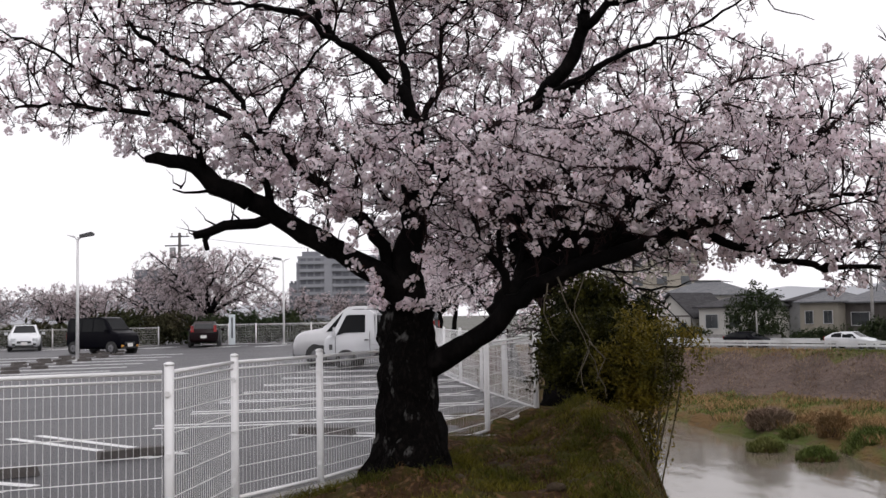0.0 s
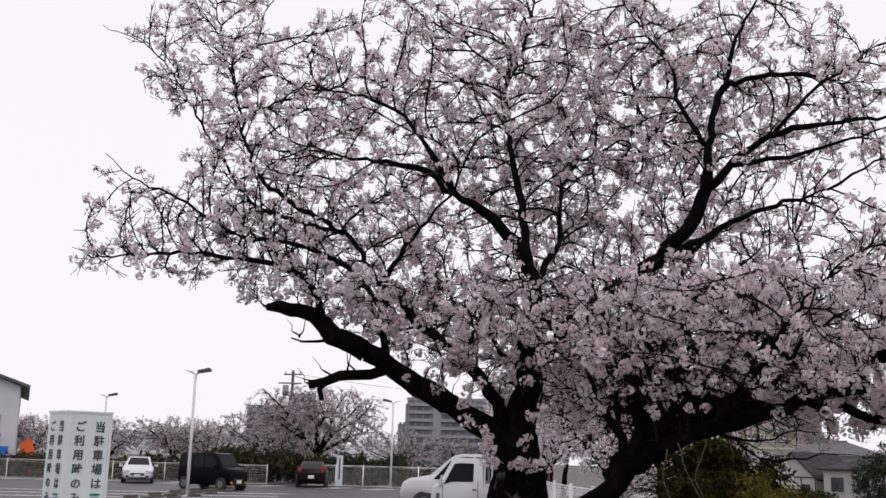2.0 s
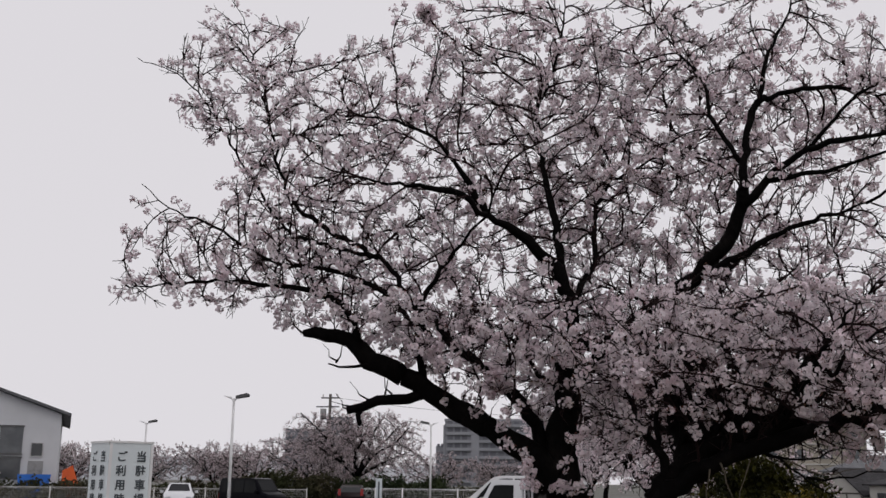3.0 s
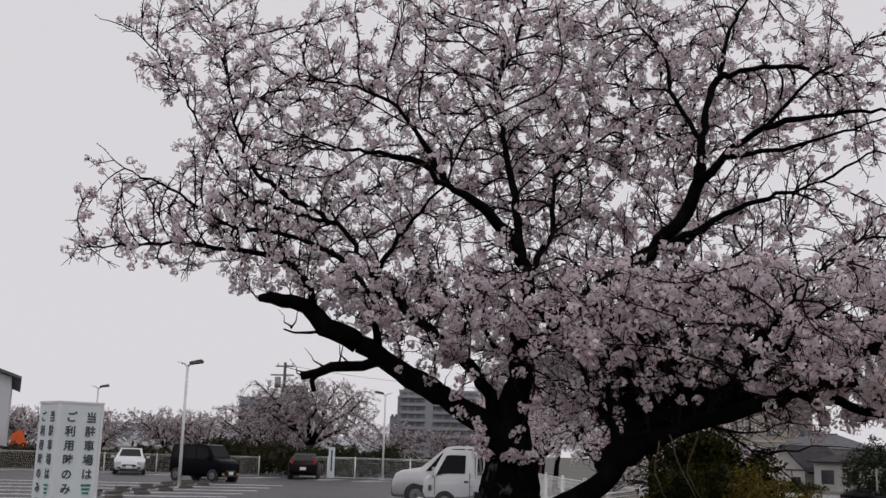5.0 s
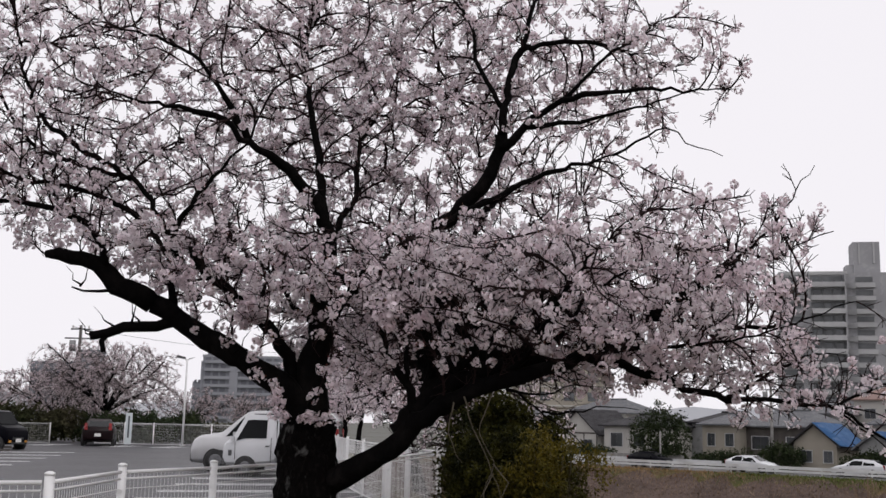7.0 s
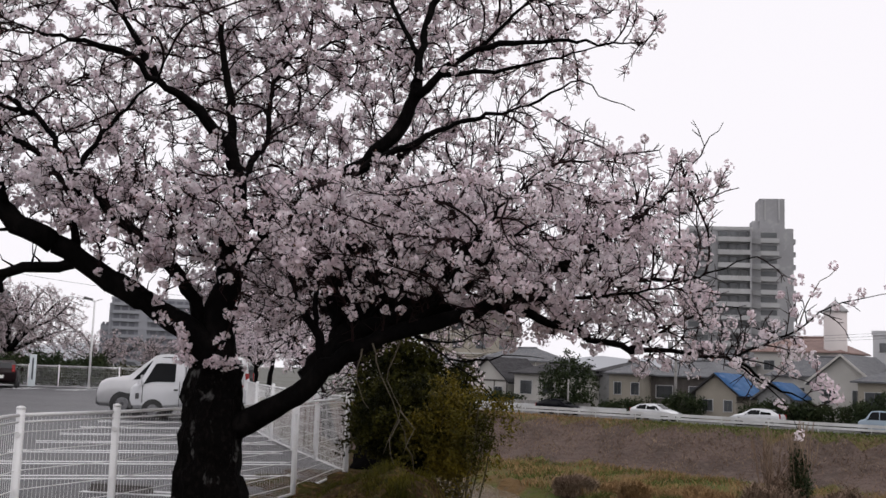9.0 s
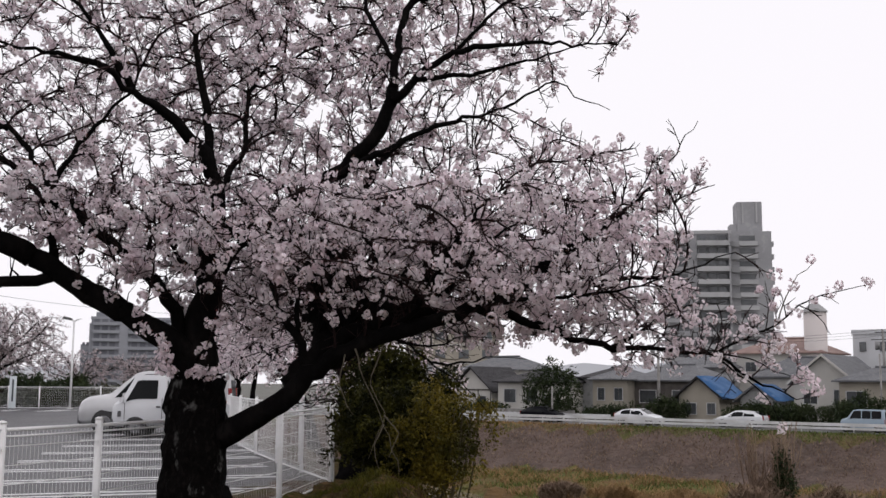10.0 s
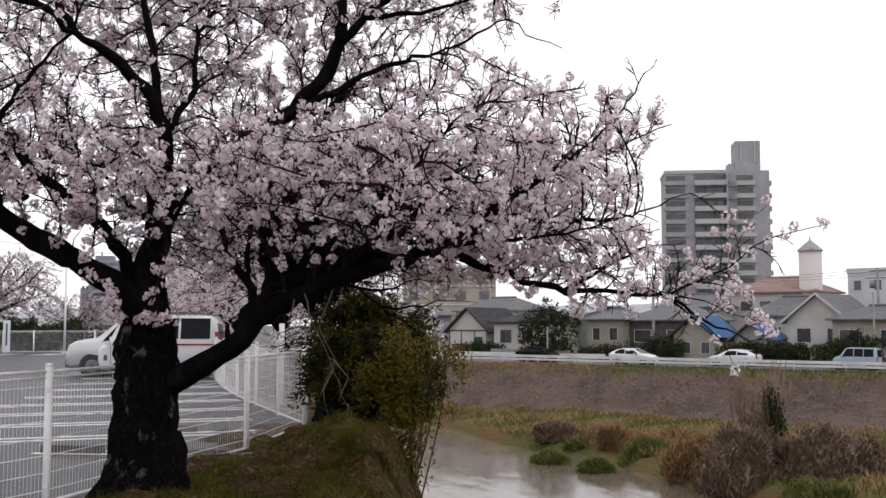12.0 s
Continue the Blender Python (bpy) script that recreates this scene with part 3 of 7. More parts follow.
limb(0.0273, 0.00936, [(1.65, 9.4, 4.28), (2.2, 9.27, 4.33), (2.57, 9.13, 4.41), (2.97, 9, 4.51)])  # right spread b
limb(0.0234, 0.0078, [(1.97, 9.3, 4.5), (2.26, 9.27, 4.84), (2.51, 9.23, 5.02), (2.85, 9.2, 5.26)])  # right spread c
limb(0.0468, 0.00936, [(0.91, 9.6, 3.39), (1.28, 9.48, 3.57), (1.72, 9.37, 3.8), (2.43, 9.25, 4.01)])
limb(0.0124, 0.005, [(2.4, 9.25, 4.0), (2.85, 9.13, 4.23), (3, 9.02, 4.07), (3.28, 8.9, 3.93)])  # right under
limb(0.1092, 0.0234, [(-0.1, 9.9, 1.09), (0.17, 9.82, 1.2), (0.41, 9.73, 1.34), (0.66, 9.65, 1.53), (0.89, 9.57, 1.76), (1.13, 9.48, 1.89), (1.42, 9.4, 1.98), (1.82, 9.42, 2.1), (2.22, 9.43, 2.24), (2.57, 9.45, 2.44), (2.8, 9.47, 2.63), (3.14, 9.48, 2.83), (3.57, 9.5, 3.14)])  # low right limb
limb(0.042, 0.0085, [(2.24, 9.6, 2.23), (2.64, 9.51, 2.13), (3.08, 9.43, 1.98), (3.42, 9.34, 1.89), (3.86, 9.26, 1.86), (4.29, 9.17, 1.81), (4.56, 9.09, 1.64), (4.93, 9, 1.45)])  # low right reach
limb(0.0145, TIP, [(4.23, 9.15, 1.82), (4.5, 9.06, 1.97), (4.77, 8.98, 2.1), (5.04, 8.89, 2.32), (5.52, 8.8, 2.44)])  # low right tip
limb(0.0095, TIP, [(4.78, 9, 2.1), (4.89, 8.95, 2.42), (5.1, 8.9, 2.65)])  # low right tip up
limb(0.0312, 0.00624, [(2.6, 9.6, 2.45), (2.97, 9.65, 2.77), (3.3, 9.7, 3), (3.7, 9.75, 3.24), (3.96, 9.8, 3.47), (4.2, 9.85, 3.8), (4.45, 9.9, 4.13)])  # right crown riser
limb(0.0195, 0.00624, [(3.3, 9.7, 3), (3.76, 9.6, 3.14), (4.1, 9.5, 3.27), (4.41, 9.4, 3.4)])  # right crown out
limb(0.12, 0.03, [(0.94, 9.7, 1.81), (0.86, 9.95, 2.07), (0.78, 10.2, 2.37), (0.92, 10.45, 2.76), (1.14, 10.7, 3.13), (1.28, 10.95, 3.61), (1.61, 11.2, 4.1)])  # inner riser
limb(0.085, 0.02, [(1.19, 9.6, 1.92), (1.41, 10.05, 2.23), (1.7, 10.5, 2.65), (2.08, 10.95, 3.12), (2.56, 11.4, 3.63)])  # inner riser back
limb(0.039, 0.00936, [(1.43, 9.5, 2), (1.69, 9.22, 2.28), (1.84, 8.95, 2.6), (2.04, 8.68, 2.9), (2.35, 8.4, 3.24)])  # inner riser front
limb(0.01404, 0.00468, [(1.38, 9.5, 1.97), (1.6, 9.43, 1.9), (1.82, 9.35, 1.71), (2.06, 9.27, 1.56), (2.26, 9.2, 1.33)])  # hang a
limb(0.01092, 0.0039, [(1.6, 9.45, 1.9), (1.92, 9.38, 1.78), (2.2, 9.3, 1.82)])  # hang b
limb(0.0075, 0.004, [(1.13, 9.4, 1.86), (1.21, 9.33, 1.6), (1.38, 9.27, 1.22), (1.51, 9.2, 0.81)])  # hang c
limb(0.0065, 0.0035, [(1.37, 9.4, 1.89), (1.27, 9.33, 1.55), (1.38, 9.27, 1.32), (1.25, 9.2, 0.94)])  # hang d
limb(0.14, 0.1, [(-0.17, 9.9, 1.27), (-0.13, 9.88, 1.48), (-0.08, 9.85, 1.63)])  # stub top right
limb(0.0312, 0.00624, [(2.75, 9.47, 2.6), (3.3, 9.4, 2.5), (3.9, 9.3, 2.55), (4.5, 9.2, 2.75)])  # right low fan
limb(0.0234, 0.00546, [(2.3, 9.43, 2.28), (2.8, 9.1, 2.3), (3.3, 8.8, 2.35), (3.8, 8.6, 2.5)])  # right low fan to the front
limb(0.0234, 0.00546, [(3.4, 9.34, 1.9), (3.8, 9.5, 2.1), (4.2, 9.6, 2.3), (4.6, 9.7, 2.35)])  # right low fan to the back
for x, z, dx, dz in ((-0.62, 1.98, -0.1, 0.05), (-0.8, 2.1, 0.1, 0.1), (-1.05, 2.24, 0.12, 0.1), (-0.34, 1.6, 0.12, 0.05), (-0.28, 1.66, 0.2, 0.0), (-0.2, 1.62, 0.22, 0.02), (-0.45, 1.7, -0.06, 0.12), (-0.5, 1.78, -0.04, 0.16), (-0.38, 1.64, -0.14, 0.02), (-0.24, 1.76, 0.1, 0.12)):
    limb(SPRIG, 0.0056, [(x, 9.72, z), (x + dx * 0.5, 9.62, z + dz * 0.6), (x + dx, 9.55, z + dz)])  # flowering sprigs at the fork
limb(0.0156, 0.00468, [(-0.4, 9.75, 1.6), (-0.52, 9.6, 1.75), (-0.5, 9.5, 1.86)])  # sprig at the fork
limb(0.009, 0.004, [(1.05, 9.45, 1.85), (1.0, 9.35, 1.55), (1.12, 9.3, 1.3)])  # dry hanging shoot
limb(0.008, 0.004, [(1.38, 9.27, 1.3), (1.5, 9.2, 1.15), (1.42, 9.18, 0.95)])  # dry hanging shoot
limb(0.007, 0.003, [(1.38, 9.27, 1.22), (1.3, 9.2, 1.05), (1.34, 9.18, 0.85)])  # dry hanging shoot
limb(0.012, 0.004, [(1.8, 9.37, 1.75), (2.05, 9.3, 1.74), (2.35, 9.25, 1.8), (2.6, 9.2, 1.78)])  # bare side shoot
limb(0.012, 0.004, [(1.5, 9.45, 1.93), (1.8, 9.4, 1.9), (2.1, 9.35, 1.97), (2.4, 9.3, 1.96)])  # bare side shoot
limb(0.085, 0.035, [(-0.3, 9.95, 1.6), (-0.42, 9.93, 1.96), (-0.48, 9.9, 2.2), (-0.57, 9.86, 2.38), (-0.74, 9.8, 2.53), (-0.92, 9.75, 2.7), (-1.18, 9.7, 2.9), (-1.36, 9.66, 3.15)])  # second left limb
limb(0.03, 0.01, [(-0.74, 9.8, 2.53), (-0.7, 9.72, 2.72), (-0.6, 9.66, 2.95), (-0.35, 9.62, 3.15)])  # its fork
limb(0.1, 0.07, [(0.55, 9.72, 1.52), (0.86, 9.76, 1.86), (1.22, 9.76, 2.06), (1.55, 9.72, 2.15), (1.87, 9.66, 2.2)])  # sawn limb above the low right one
limb(0.06, 0.02, [(0.98, 9.75, 1.95), (0.92, 9.72, 2.19), (0.81, 9.7, 2.39), (0.71, 9.72, 2.69), (0.63, 9.75, 2.9)])  # inner riser, crooked
limb(0.05, 0.02, [(0.7, 9.7, 1.7), (0.62, 9.72, 1.98), (0.47, 9.76, 2.15), (0.38, 9.8, 2.45)])  # inner riser, short
limb(0.05, 0.018, [(1.4, 9.74, 2.12), (1.3, 9.72, 2.25), (1.1, 9.7, 2.46), (1.02, 9.72, 2.7), (1.1, 9.75, 3.0)])  # inner riser beside it
limb(0.045, 0.016, [(1.75, 9.68, 2.2), (1.7, 9.66, 2.42), (1.85, 9.64, 2.65), (2.1, 9.62, 2.85)])  # inner riser at the saw cut
for x, z, dx, dz in ((-1.75, 2.46, -0.12, 0.24), (-1.82, 2.45, 0.07, 0.3), (-1.95, 2.4, -0.2, 0.18), (-2.05, 2.34, -0.28, 0.06), (-2.12, 2.31, -0.16, 0.16), (-2.28, 2.77, -0.14, 0.16), (-2.3, 2.76, 0.1, 0.22),
                     (-1.0, 2.28, 0.16, 0.22), (-0.9, 2.2, 0.14, 0.2)):  # thin bare shoots on the stubs
    limb(0.0115, 0.003, [(x, 9.6, z), (x + dx * 0.55, 9.57, z + dz * 0.25), (x + dx * 0.6, 9.56, z + dz * 0.6), (x + dx, 9.56, z + dz)])
limb(0.0115, TIP, [(4.3, 9.17, 1.8), (4.48, 9.15, 1.66), (4.72, 9.12, 1.47), (4.84, 9.1, 1.2)])  # low right tip, hanging
limb(0.011, TIP, [(4.28, 9.17, 1.82), (4.58, 9.12, 1.8), (4.85, 9.08, 1.66), (5.1, 9.05, 1.62)])  # low right tip, level
branch_rng = np.random.default_rng(17)
for x, y, z in ((0.82, 10.1, 2.25), (0.8, 10.3, 2.5), (0.92, 10.45, 2.76), (1.3, 9.85, 2.05), (1.41, 10.05, 2.23), (1.55, 10.3, 2.45), (1.7, 10.5, 2.65), (0.86, 9.95, 2.07), (1.85, 10.7, 2.85), (1.69, 9.4, 2.2), (2.05, 9.43, 2.2),
                (1.05, 10.6, 3.0), (-0.2, 9.98, 2.3), (-0.17, 9.99, 2.6), (2.4, 9.45, 2.35), (-0.16, 9.98, 2.45), (0.9, 9.75, 1.95), (1.1, 9.76, 2.02), (1.25, 9.76, 2.08), (1.4, 9.74, 2.12), (1.6, 9.7, 2.16), (1.8, 9.67, 2.2),
                (0.8, 9.75, 1.8), (1.0, 9.76, 2.0), (1.5, 9.72, 2.14), (1.7, 9.7, 2.18), (0.7, 9.72, 2.6), (0.62, 9.72, 2.0), (1.1, 9.7, 2.45)):  # inner branches
    dx, dy, dz = branch_rng.uniform(-0.7, 1.0), branch_rng.uniform(-0.3, 1.0), branch_rng.uniform(0.5, 1.0)
    k = branch_rng.uniform(0.028, 0.05)
    limb(k, 0.009, [(x, y, z), (x + dx * 0.35, y + dy * 0.3, z + dz * 0.25), (x + dx * 0.7, y + dy * 0.7, z + dz * 0.7), (x + dx * 1.2, y + dy * 1.1, z + dz)])
CROWN = [(-0.4, 10.5, 4.5, 3.2, 2.5, 1.8), (2.4, 10.0, 2.95, 2.2, 2.2, 1.1), (-2.9, 9.6, 3.75, 1.7, 1.4, 0.6), (1.4, 10.5, 4.9, 1.9, 1.8, 1.4), (3.8, 9.5, 2.5, 1.1, 1.1, 0.8),
         (0.9, 10.2, 2.8, 1.5, 2.2, 0.85), (-3.45, 10.05, 5.5, 0.8, 0.7, 1.2), (2.8, 9.5, 4.9, 1.05, 0.9, 0.65), (-0.9, 9.7, 2.95, 1.0, 1.2, 0.6), (-3.9, 9.2, 3.35, 0.6, 0.6, 0.3),
         (0.6, 10.6, 2.6, 1.4, 1.5, 0.7), (3.9, 9.2, 2.0, 1.1, 0.6, 0.35), (2.0, 9.8, 2.4, 1.6, 1.4, 0.45), (-1.3, 9.6, 3.3, 1.1, 1.0, 0.5), (-0.2, 9.55, 1.66, 0.32, 0.14, 0.1), (-0.2, 9.55, 1.66, 0.32, 0.14, 0.1), (-0.48, 9.55, 1.8, 0.2, 0.12, 0.16), (-0.48, 9.55, 1.8, 0.2, 0.12, 0.16),
         (-0.75, 9.6, 2.55, 0.55, 0.35, 0.35), (0.2, 10.4, 6.0, 2.8, 1.5, 0.75), (-3.6, 10.1, 5.9, 0.9, 0.5, 0.9),
         (4.9, 8.95, 2.2, 0.6, 0.15, 0.3), (4.65, 9.1, 1.66, 0.5, 0.15, 0.22), (4.2, 9.85, 3.75, 0.28, 0.15, 0.4)]


def open_air(p):
    """The crown's gaps: between its upper and lower right tiers, beside the upper left spray, and its thinner top."""
    x, y, z = p.T
    gap = (x > 2.6) & (z > 3.85 - 0.3 * (x - 3.0)) & (z < 4.28)
    gap |= (x > 3.2) & (z > 4.1 - 0.35 * (x - 3.2)) & ~((y < 9.9) & (z > 4.28) & (x < 3.8))
    gap |= (x < -3.55) & (z > 4.3) & (z < 5.15)
    gap |= (x < -1.6) & (z < 2.7)
    gap |= (x < -2.6) & (z < 3.3)
    gap &= ~((abs(x - 4.2) < 0.4) & (z < 4.2) & (y > 9.6))
    gap |= (x > 0.3) & (x < 2.8) & (z < 1.95)
    gap |= (x > np.interp(z, [2.0, 2.6, 3.0, 3.4], [4.2, 3.85, 3.95, 4.2])) & (z > 2.05) & ~((x > 4.4) & (z < 2.6) & (y < 9.2)) & ~((abs(x - 4.2) < 0.3) & (z > 3.3) & (y > 9.6))
    thin = np.random.default_rng(4).random(len(x)) < np.interp(z, [3.2, 3.8, 4.6, 5.2], [0.0, 0.5, 0.52, 0.36]) + 0.15 * ((x > 0.4) & (z > 3.7))
    front = (y < 9.9) & (z > 3.2) & (x > -1.9) & (x < 2.4) & (np.random.default_rng(5).random(len(x)) < 0.93)
    return ~(gap | thin | front)


def blossom_share(p):
    """How many of the twigs' ends flower: fewer deep in the crown, at its middle height and towards the outer right."""
    x, y, z = p.T
    f = np.interp(z, [3.2, 3.5, 3.9, 4.4, 4.8], [0.22, 0.2, 0.19, 0.2, 0.28])
    f = f * np.where((x > -0.1) & (x < 2.2) & (z < 2.7), np.interp(z, [1.8, 2.7], [0.2, 0.8]), 1.0)
    f = f * np.interp(x, [3.3, 4.0, 4.4, 4.6], [1.0, 0.62, 0.5, 0.9])
    return np.where((x > -0.8) & (x < 0.1) & (y < 9.75) & (z < 1.98), 0.9, f)


bare = [i for i, l in enumerate(BOUGHS) if l[0] < 0.01251 and l[1] < 0.0055 or i in (0, 3, 4, 5)]

cherry("cherry_tree", "old cherry tree in pale pink blossom with wet black bark", BOUGHS, CROWN, 19500, np.random.default_rng(3), step=0.1, reach=0.75, kill=0.12, bare=bare, keep=open_air, share=blossom_share, flowers=18, size=0.019, spread=0.06, buds=0.35)

# ---- more materials ----
POLE = material("painted_pole", (0.74, 0.74, 0.74), 0.45, second=(0.64, 0.64, 0.64), scale=1.2)
DARK_METAL = material("dark_metal", (0.06, 0.06, 0.065), 0.5, second=(0.09, 0.09, 0.09), scale=3)
SIGN_WHITE = material("sign_panel", (0.66, 0.72, 0.74), 0.4, second=(0.6, 0.655, 0.67), scale=2.0, mix=(0.4, 0.7))
SIGN_INK = material("sign_ink", (0.045, 0.06, 0.07), 0.6, second=(0.08, 0.09, 0.1), scale=14)
SIGN_GREEN = material("sign_green", (0.01, 0.17, 0.14), 0.55, second=(0.03, 0.22, 0.18), scale=14)
RUBBER = material("tyre_rubber", (0.015, 0.015, 0.016), 0.8, second=(0.03, 0.03, 0.03), scale=8)
CHROME = material("alloy_rim", (0.2, 0.2, 0.21), 0.4, 0.6, second=(0.14, 0.14, 0.145), scale=12)
GLASS = material("car_glass", (0.004, 0.005, 0.006), 0.06, second=(0.008, 0.009, 0.01), scale=1.5, spec=0.12)
LAMP_GLASS = material("headlight_glass", (0.6, 0.63, 0.65), 0.1, second=(0.35, 0.36, 0.38), scale=12, coat=0.5)
RED_LAMP = material("tail_light", (0.3, 0.015, 0.015), 0.2, second=(0.2, 0.01, 0.012), scale=9, coat=0.5)
AMBER = material("fog_light_amber", (0.6, 0.3, 0.06), 0.2, second=(0.4, 0.2, 0.05), scale=9)
CAR_WHITE = material("car_white", (0.64, 0.65, 0.67), 0.25, second=(0.58, 0.59, 0.61), scale=0.9, coat=0.6)
CAR_BLACK = material("car_black", (0.003, 0.003, 0.0055), 0.3, second=(0.005, 0.005, 0.007), scale=0.9, coat=0.0, spec=0.04)
CAR_SILVER = material("car_silver", (0.56, 0.56, 0.57), 0.3, 0.4, second=(0.48, 0.48, 0.49), scale=0.9, coat=0.5)
CAR_WINE = material("car_wine", (0.012, 0.005, 0.006), 0.3, second=(0.009, 0.004, 0.005), scale=0.9, coat=0.0, spec=0.12)
CAR_BLUE = material("car_pale_blue", (0.3, 0.38, 0.46), 0.3, second=(0.25, 0.33, 0.4), scale=0.9, coat=0.5)
PLATE = material("number_plate", (0.75, 0.75, 0.72), 0.5, second=(0.68, 0.68, 0.66), scale=20)
TRIM = material("black_trim", (0.02, 0.02, 0.02), 0.6, second=(0.03, 0.03, 0.03), scale=10)
STOP = material("wheel_stop_concrete", (0.11, 0.1, 0.095), 0.85, second=(0.07, 0.065, 0.06), scale=5, third=(0.14, 0.12, 0.11), fine=50, bump=0.01)

# ---- lines painted on the lot ----
lines = thing("parking_lines", "worn white parking lines painted on wet asphalt", "road marking", kind="structure")


def stripe(x0, y0, x1, y1, w=0.13):
    d = Vector((x1 - x0, y1 - y0, 0))
    s = Shape().box(d.length / 2, 0, 0.003, d.length, w, 0.006)
    part("line", s.mesh("line", PAINT), lines, at=Matrix.Translation((x0, y0, 0.003)) @ Matrix.Rotation(math.atan2(d.y, d.x), 4, "Z"))


def hairpin(x0, y0, x1, y1, gap=0.4, w=0.13):
    """Two parallel lines close together, as between two stalls."""
    d = Vector((x1 - x0, y1 - y0)).normalized()
    nx_, ny_ = -d.y * gap / 2, d.x * gap / 2
    for k in (-1, 1):
        stripe(x0 + k * nx_, y0 + k * ny_, x1 + k * nx_, y1 + k * ny_, w)


for y0 in (15.2, 17.4, 19.6, 21.9, 24.3, 26.9, 29.6, 32.4):
    hairpin(-4.6 - (y0 - 17) * 0.06, y0, 0.2 - (y0 - 17) * 0.11, y0 + 1.15)
hairpin(-5.9, 14.1, -3.2, 12.0)
hairpin(-8.2, 11.6, -3.9, 9.75)
hairpin(-2.2, 14.15, -0.4, 13.75, 0.3)
for y0 in (27.3, 29.8, 32.4, 35.2, 38.2, 41.4, 44.8):
    hairpin(-20.0 - (y0 - 27) * 0.36, y0 - 2.2, -11.4 - (y0 - 27) * 0.16, y0 + 2.6, 0.4, 0.11)
for x0 in (-40, -37.4, -34.8, -32.2, -29.6, -25.4, -22.6, -19.6, -15.6, -13):
    for k in (-0.45, 0.0, 0.45):
        stripe(x0 + k, 57.4, x0 + k + 0.5, 60.6, 0.14)


def wheel_stop(x, y, turn, long=0.62):
    s = Shape().prism([(-long / 2, 0), (long / 2, 0), (long / 2 - 0.03, 0.1), (-long / 2 + 0.03, 0.1)], -0.075, 0.075)
    ob = part("wheel_stop", s.mesh("wheel_stop", STOP), at=pose(x, y, 0.002, 0, 0, turn))
    return tagged(ob, "dark concrete wheel stop on the asphalt", "wheel stop", "wheel stops")


for x, y, a in ((-4.45, 10.45, 40), (-3.62, 11.95, 40), (-5.2, 9.7, 40), (-1.75, 14.0, -14), (-0.9, 16.5, -14)):
    wheel_stop(x, y, a, 0.8)
for i in range(7):
    yy = 31.0 + i * 3.2
    for k in (0, 1.1):
        wheel_stop(-15.4 - i * 0.55 + k * 0.7, yy + k * 0.5, 62, 0.6)
        wheel_stop(-16.7 - i * 0.5 + k * 0.7, yy + 1.1 + k * 0.5, 62, 0.6)


# ---- lamp posts ----
def lamp_post(x, y, top, turn, label):
    t = thing("lamp_post", label, "street lamp", pose(x, y, 0, 0, 0, turn), "lamp posts in the parking lot")
    part("base_plate", Shape().box(0, 0, 0.02, 0.34, 0.34, 0.04, 0.03).mesh("base_plate", POLE), t)
    part("pole", Shape().tube([(0, 0, 0), (0, 0, top * 0.5), (0, 0, top)], [0.07, 0.06, 0.05], 12).mesh("pole", POLE, True), t)
    part("arm", Shape().tube([(0, 0, top - 0.12), (0.12, 0, top), (0.3, 0, top + 0.05)], 0.03, 8).tube([(0, 0, top - 0.12), (-0.12, 0, top), (-0.3, 0, top + 0.06)], 0.025, 8).mesh("arm", POLE, True), t)
    part("lamp_head", Shape().prism([(0.1, 0.0), (0.6, 0.08), (0.64, 0.16), (0.56, 0.23), (0.1, 0.12)], -0.14, 0.14).mesh("lamp_head", DARK_METAL), t, "flat dark lamp head", at=pose(0, 0, top - 0.02))
    part("bracket", Shape().prism([(-0.1, 0.02), (-0.42, 0.1), (-0.43, 0.13), (-0.1, 0.07)], -0.04, 0.04).mesh("lamp_head", POLE), t, at=pose(0, 0, top - 0.02))
    return t


lamp_post(-16.57, 41.14, 4.95, 8, "tall white lamp post with twin flat lamp heads")
lamp_post(-12.95, 62.8, 5.05, 190, "white lamp post with a dark lamp head by the far fence")
lamp_post(-30.1, 60.0, 5.0, 20, "slim lamp post with a dark lamp head behind the sign")


# ---- parking sign ----
def lettering(txt, mat, size, parent, m, name="lettering", bold=0.0):
    c = bpy.data.curves.new(name, "FONT")
    c.body, c.size, c.align_x, c.align_y = txt, size, "CENTER", "CENTER"
    c.offset = bold
    c.extrude = 0.0008
    c.materials.append(mat)
    c.resolution_u = 2
    ob = new(name, c)
    dg = bpy.context.evaluated_depsgraph_get()
    me = bpy.data.meshes.new_from_object(ob.evaluated_get(dg))
    bpy.data.objects.remove(ob)
    return part(name, me, parent, at=m)


SW = 0.333
sign = thing("parking_sign", "white box sign with dark vertical lettering on a steel base", "sign", pose(-3.165, 7.12, 0, 0, 0, 52))
part("panel", Shape().box(SW / 2, SW / 2, 1.02, SW, SW, 1.82, 0.008).mesh("panel", SIGN_WHITE), sign)
part("cap", Shape().box(SW / 2, SW / 2, 1.937, SW + 0.012, SW + 0.012, 0.014, 0.01).mesh("cap", POLE), sign)
b = Shape().add([(-0.16, -0.16, 0.0), (SW + 0.16, -0.16, 0), (SW + 0.16, SW + 0.16, 0), (-0.16, SW + 0.16, 0), (-0.16, -0.16, 0.05), (SW + 0.16, -0.16, 0.05), (SW + 0.16, SW + 0.16, 0.05), (-0.16, SW + 0.16, 0.05),
                 (-0.0, -0.0, 0.14), (SW, -0.0, 0.14), (SW, SW, 0.14), (0, SW, 0.14)],
                [(3, 2, 1, 0), (0, 1, 5, 4), (1, 2, 6, 5), (2, 3, 7, 6), (3, 0, 4, 7), (4, 5, 9, 8), (5, 6, 10, 9), (6, 7, 11, 10), (7, 4, 8, 11), (8, 9, 10, 11)])
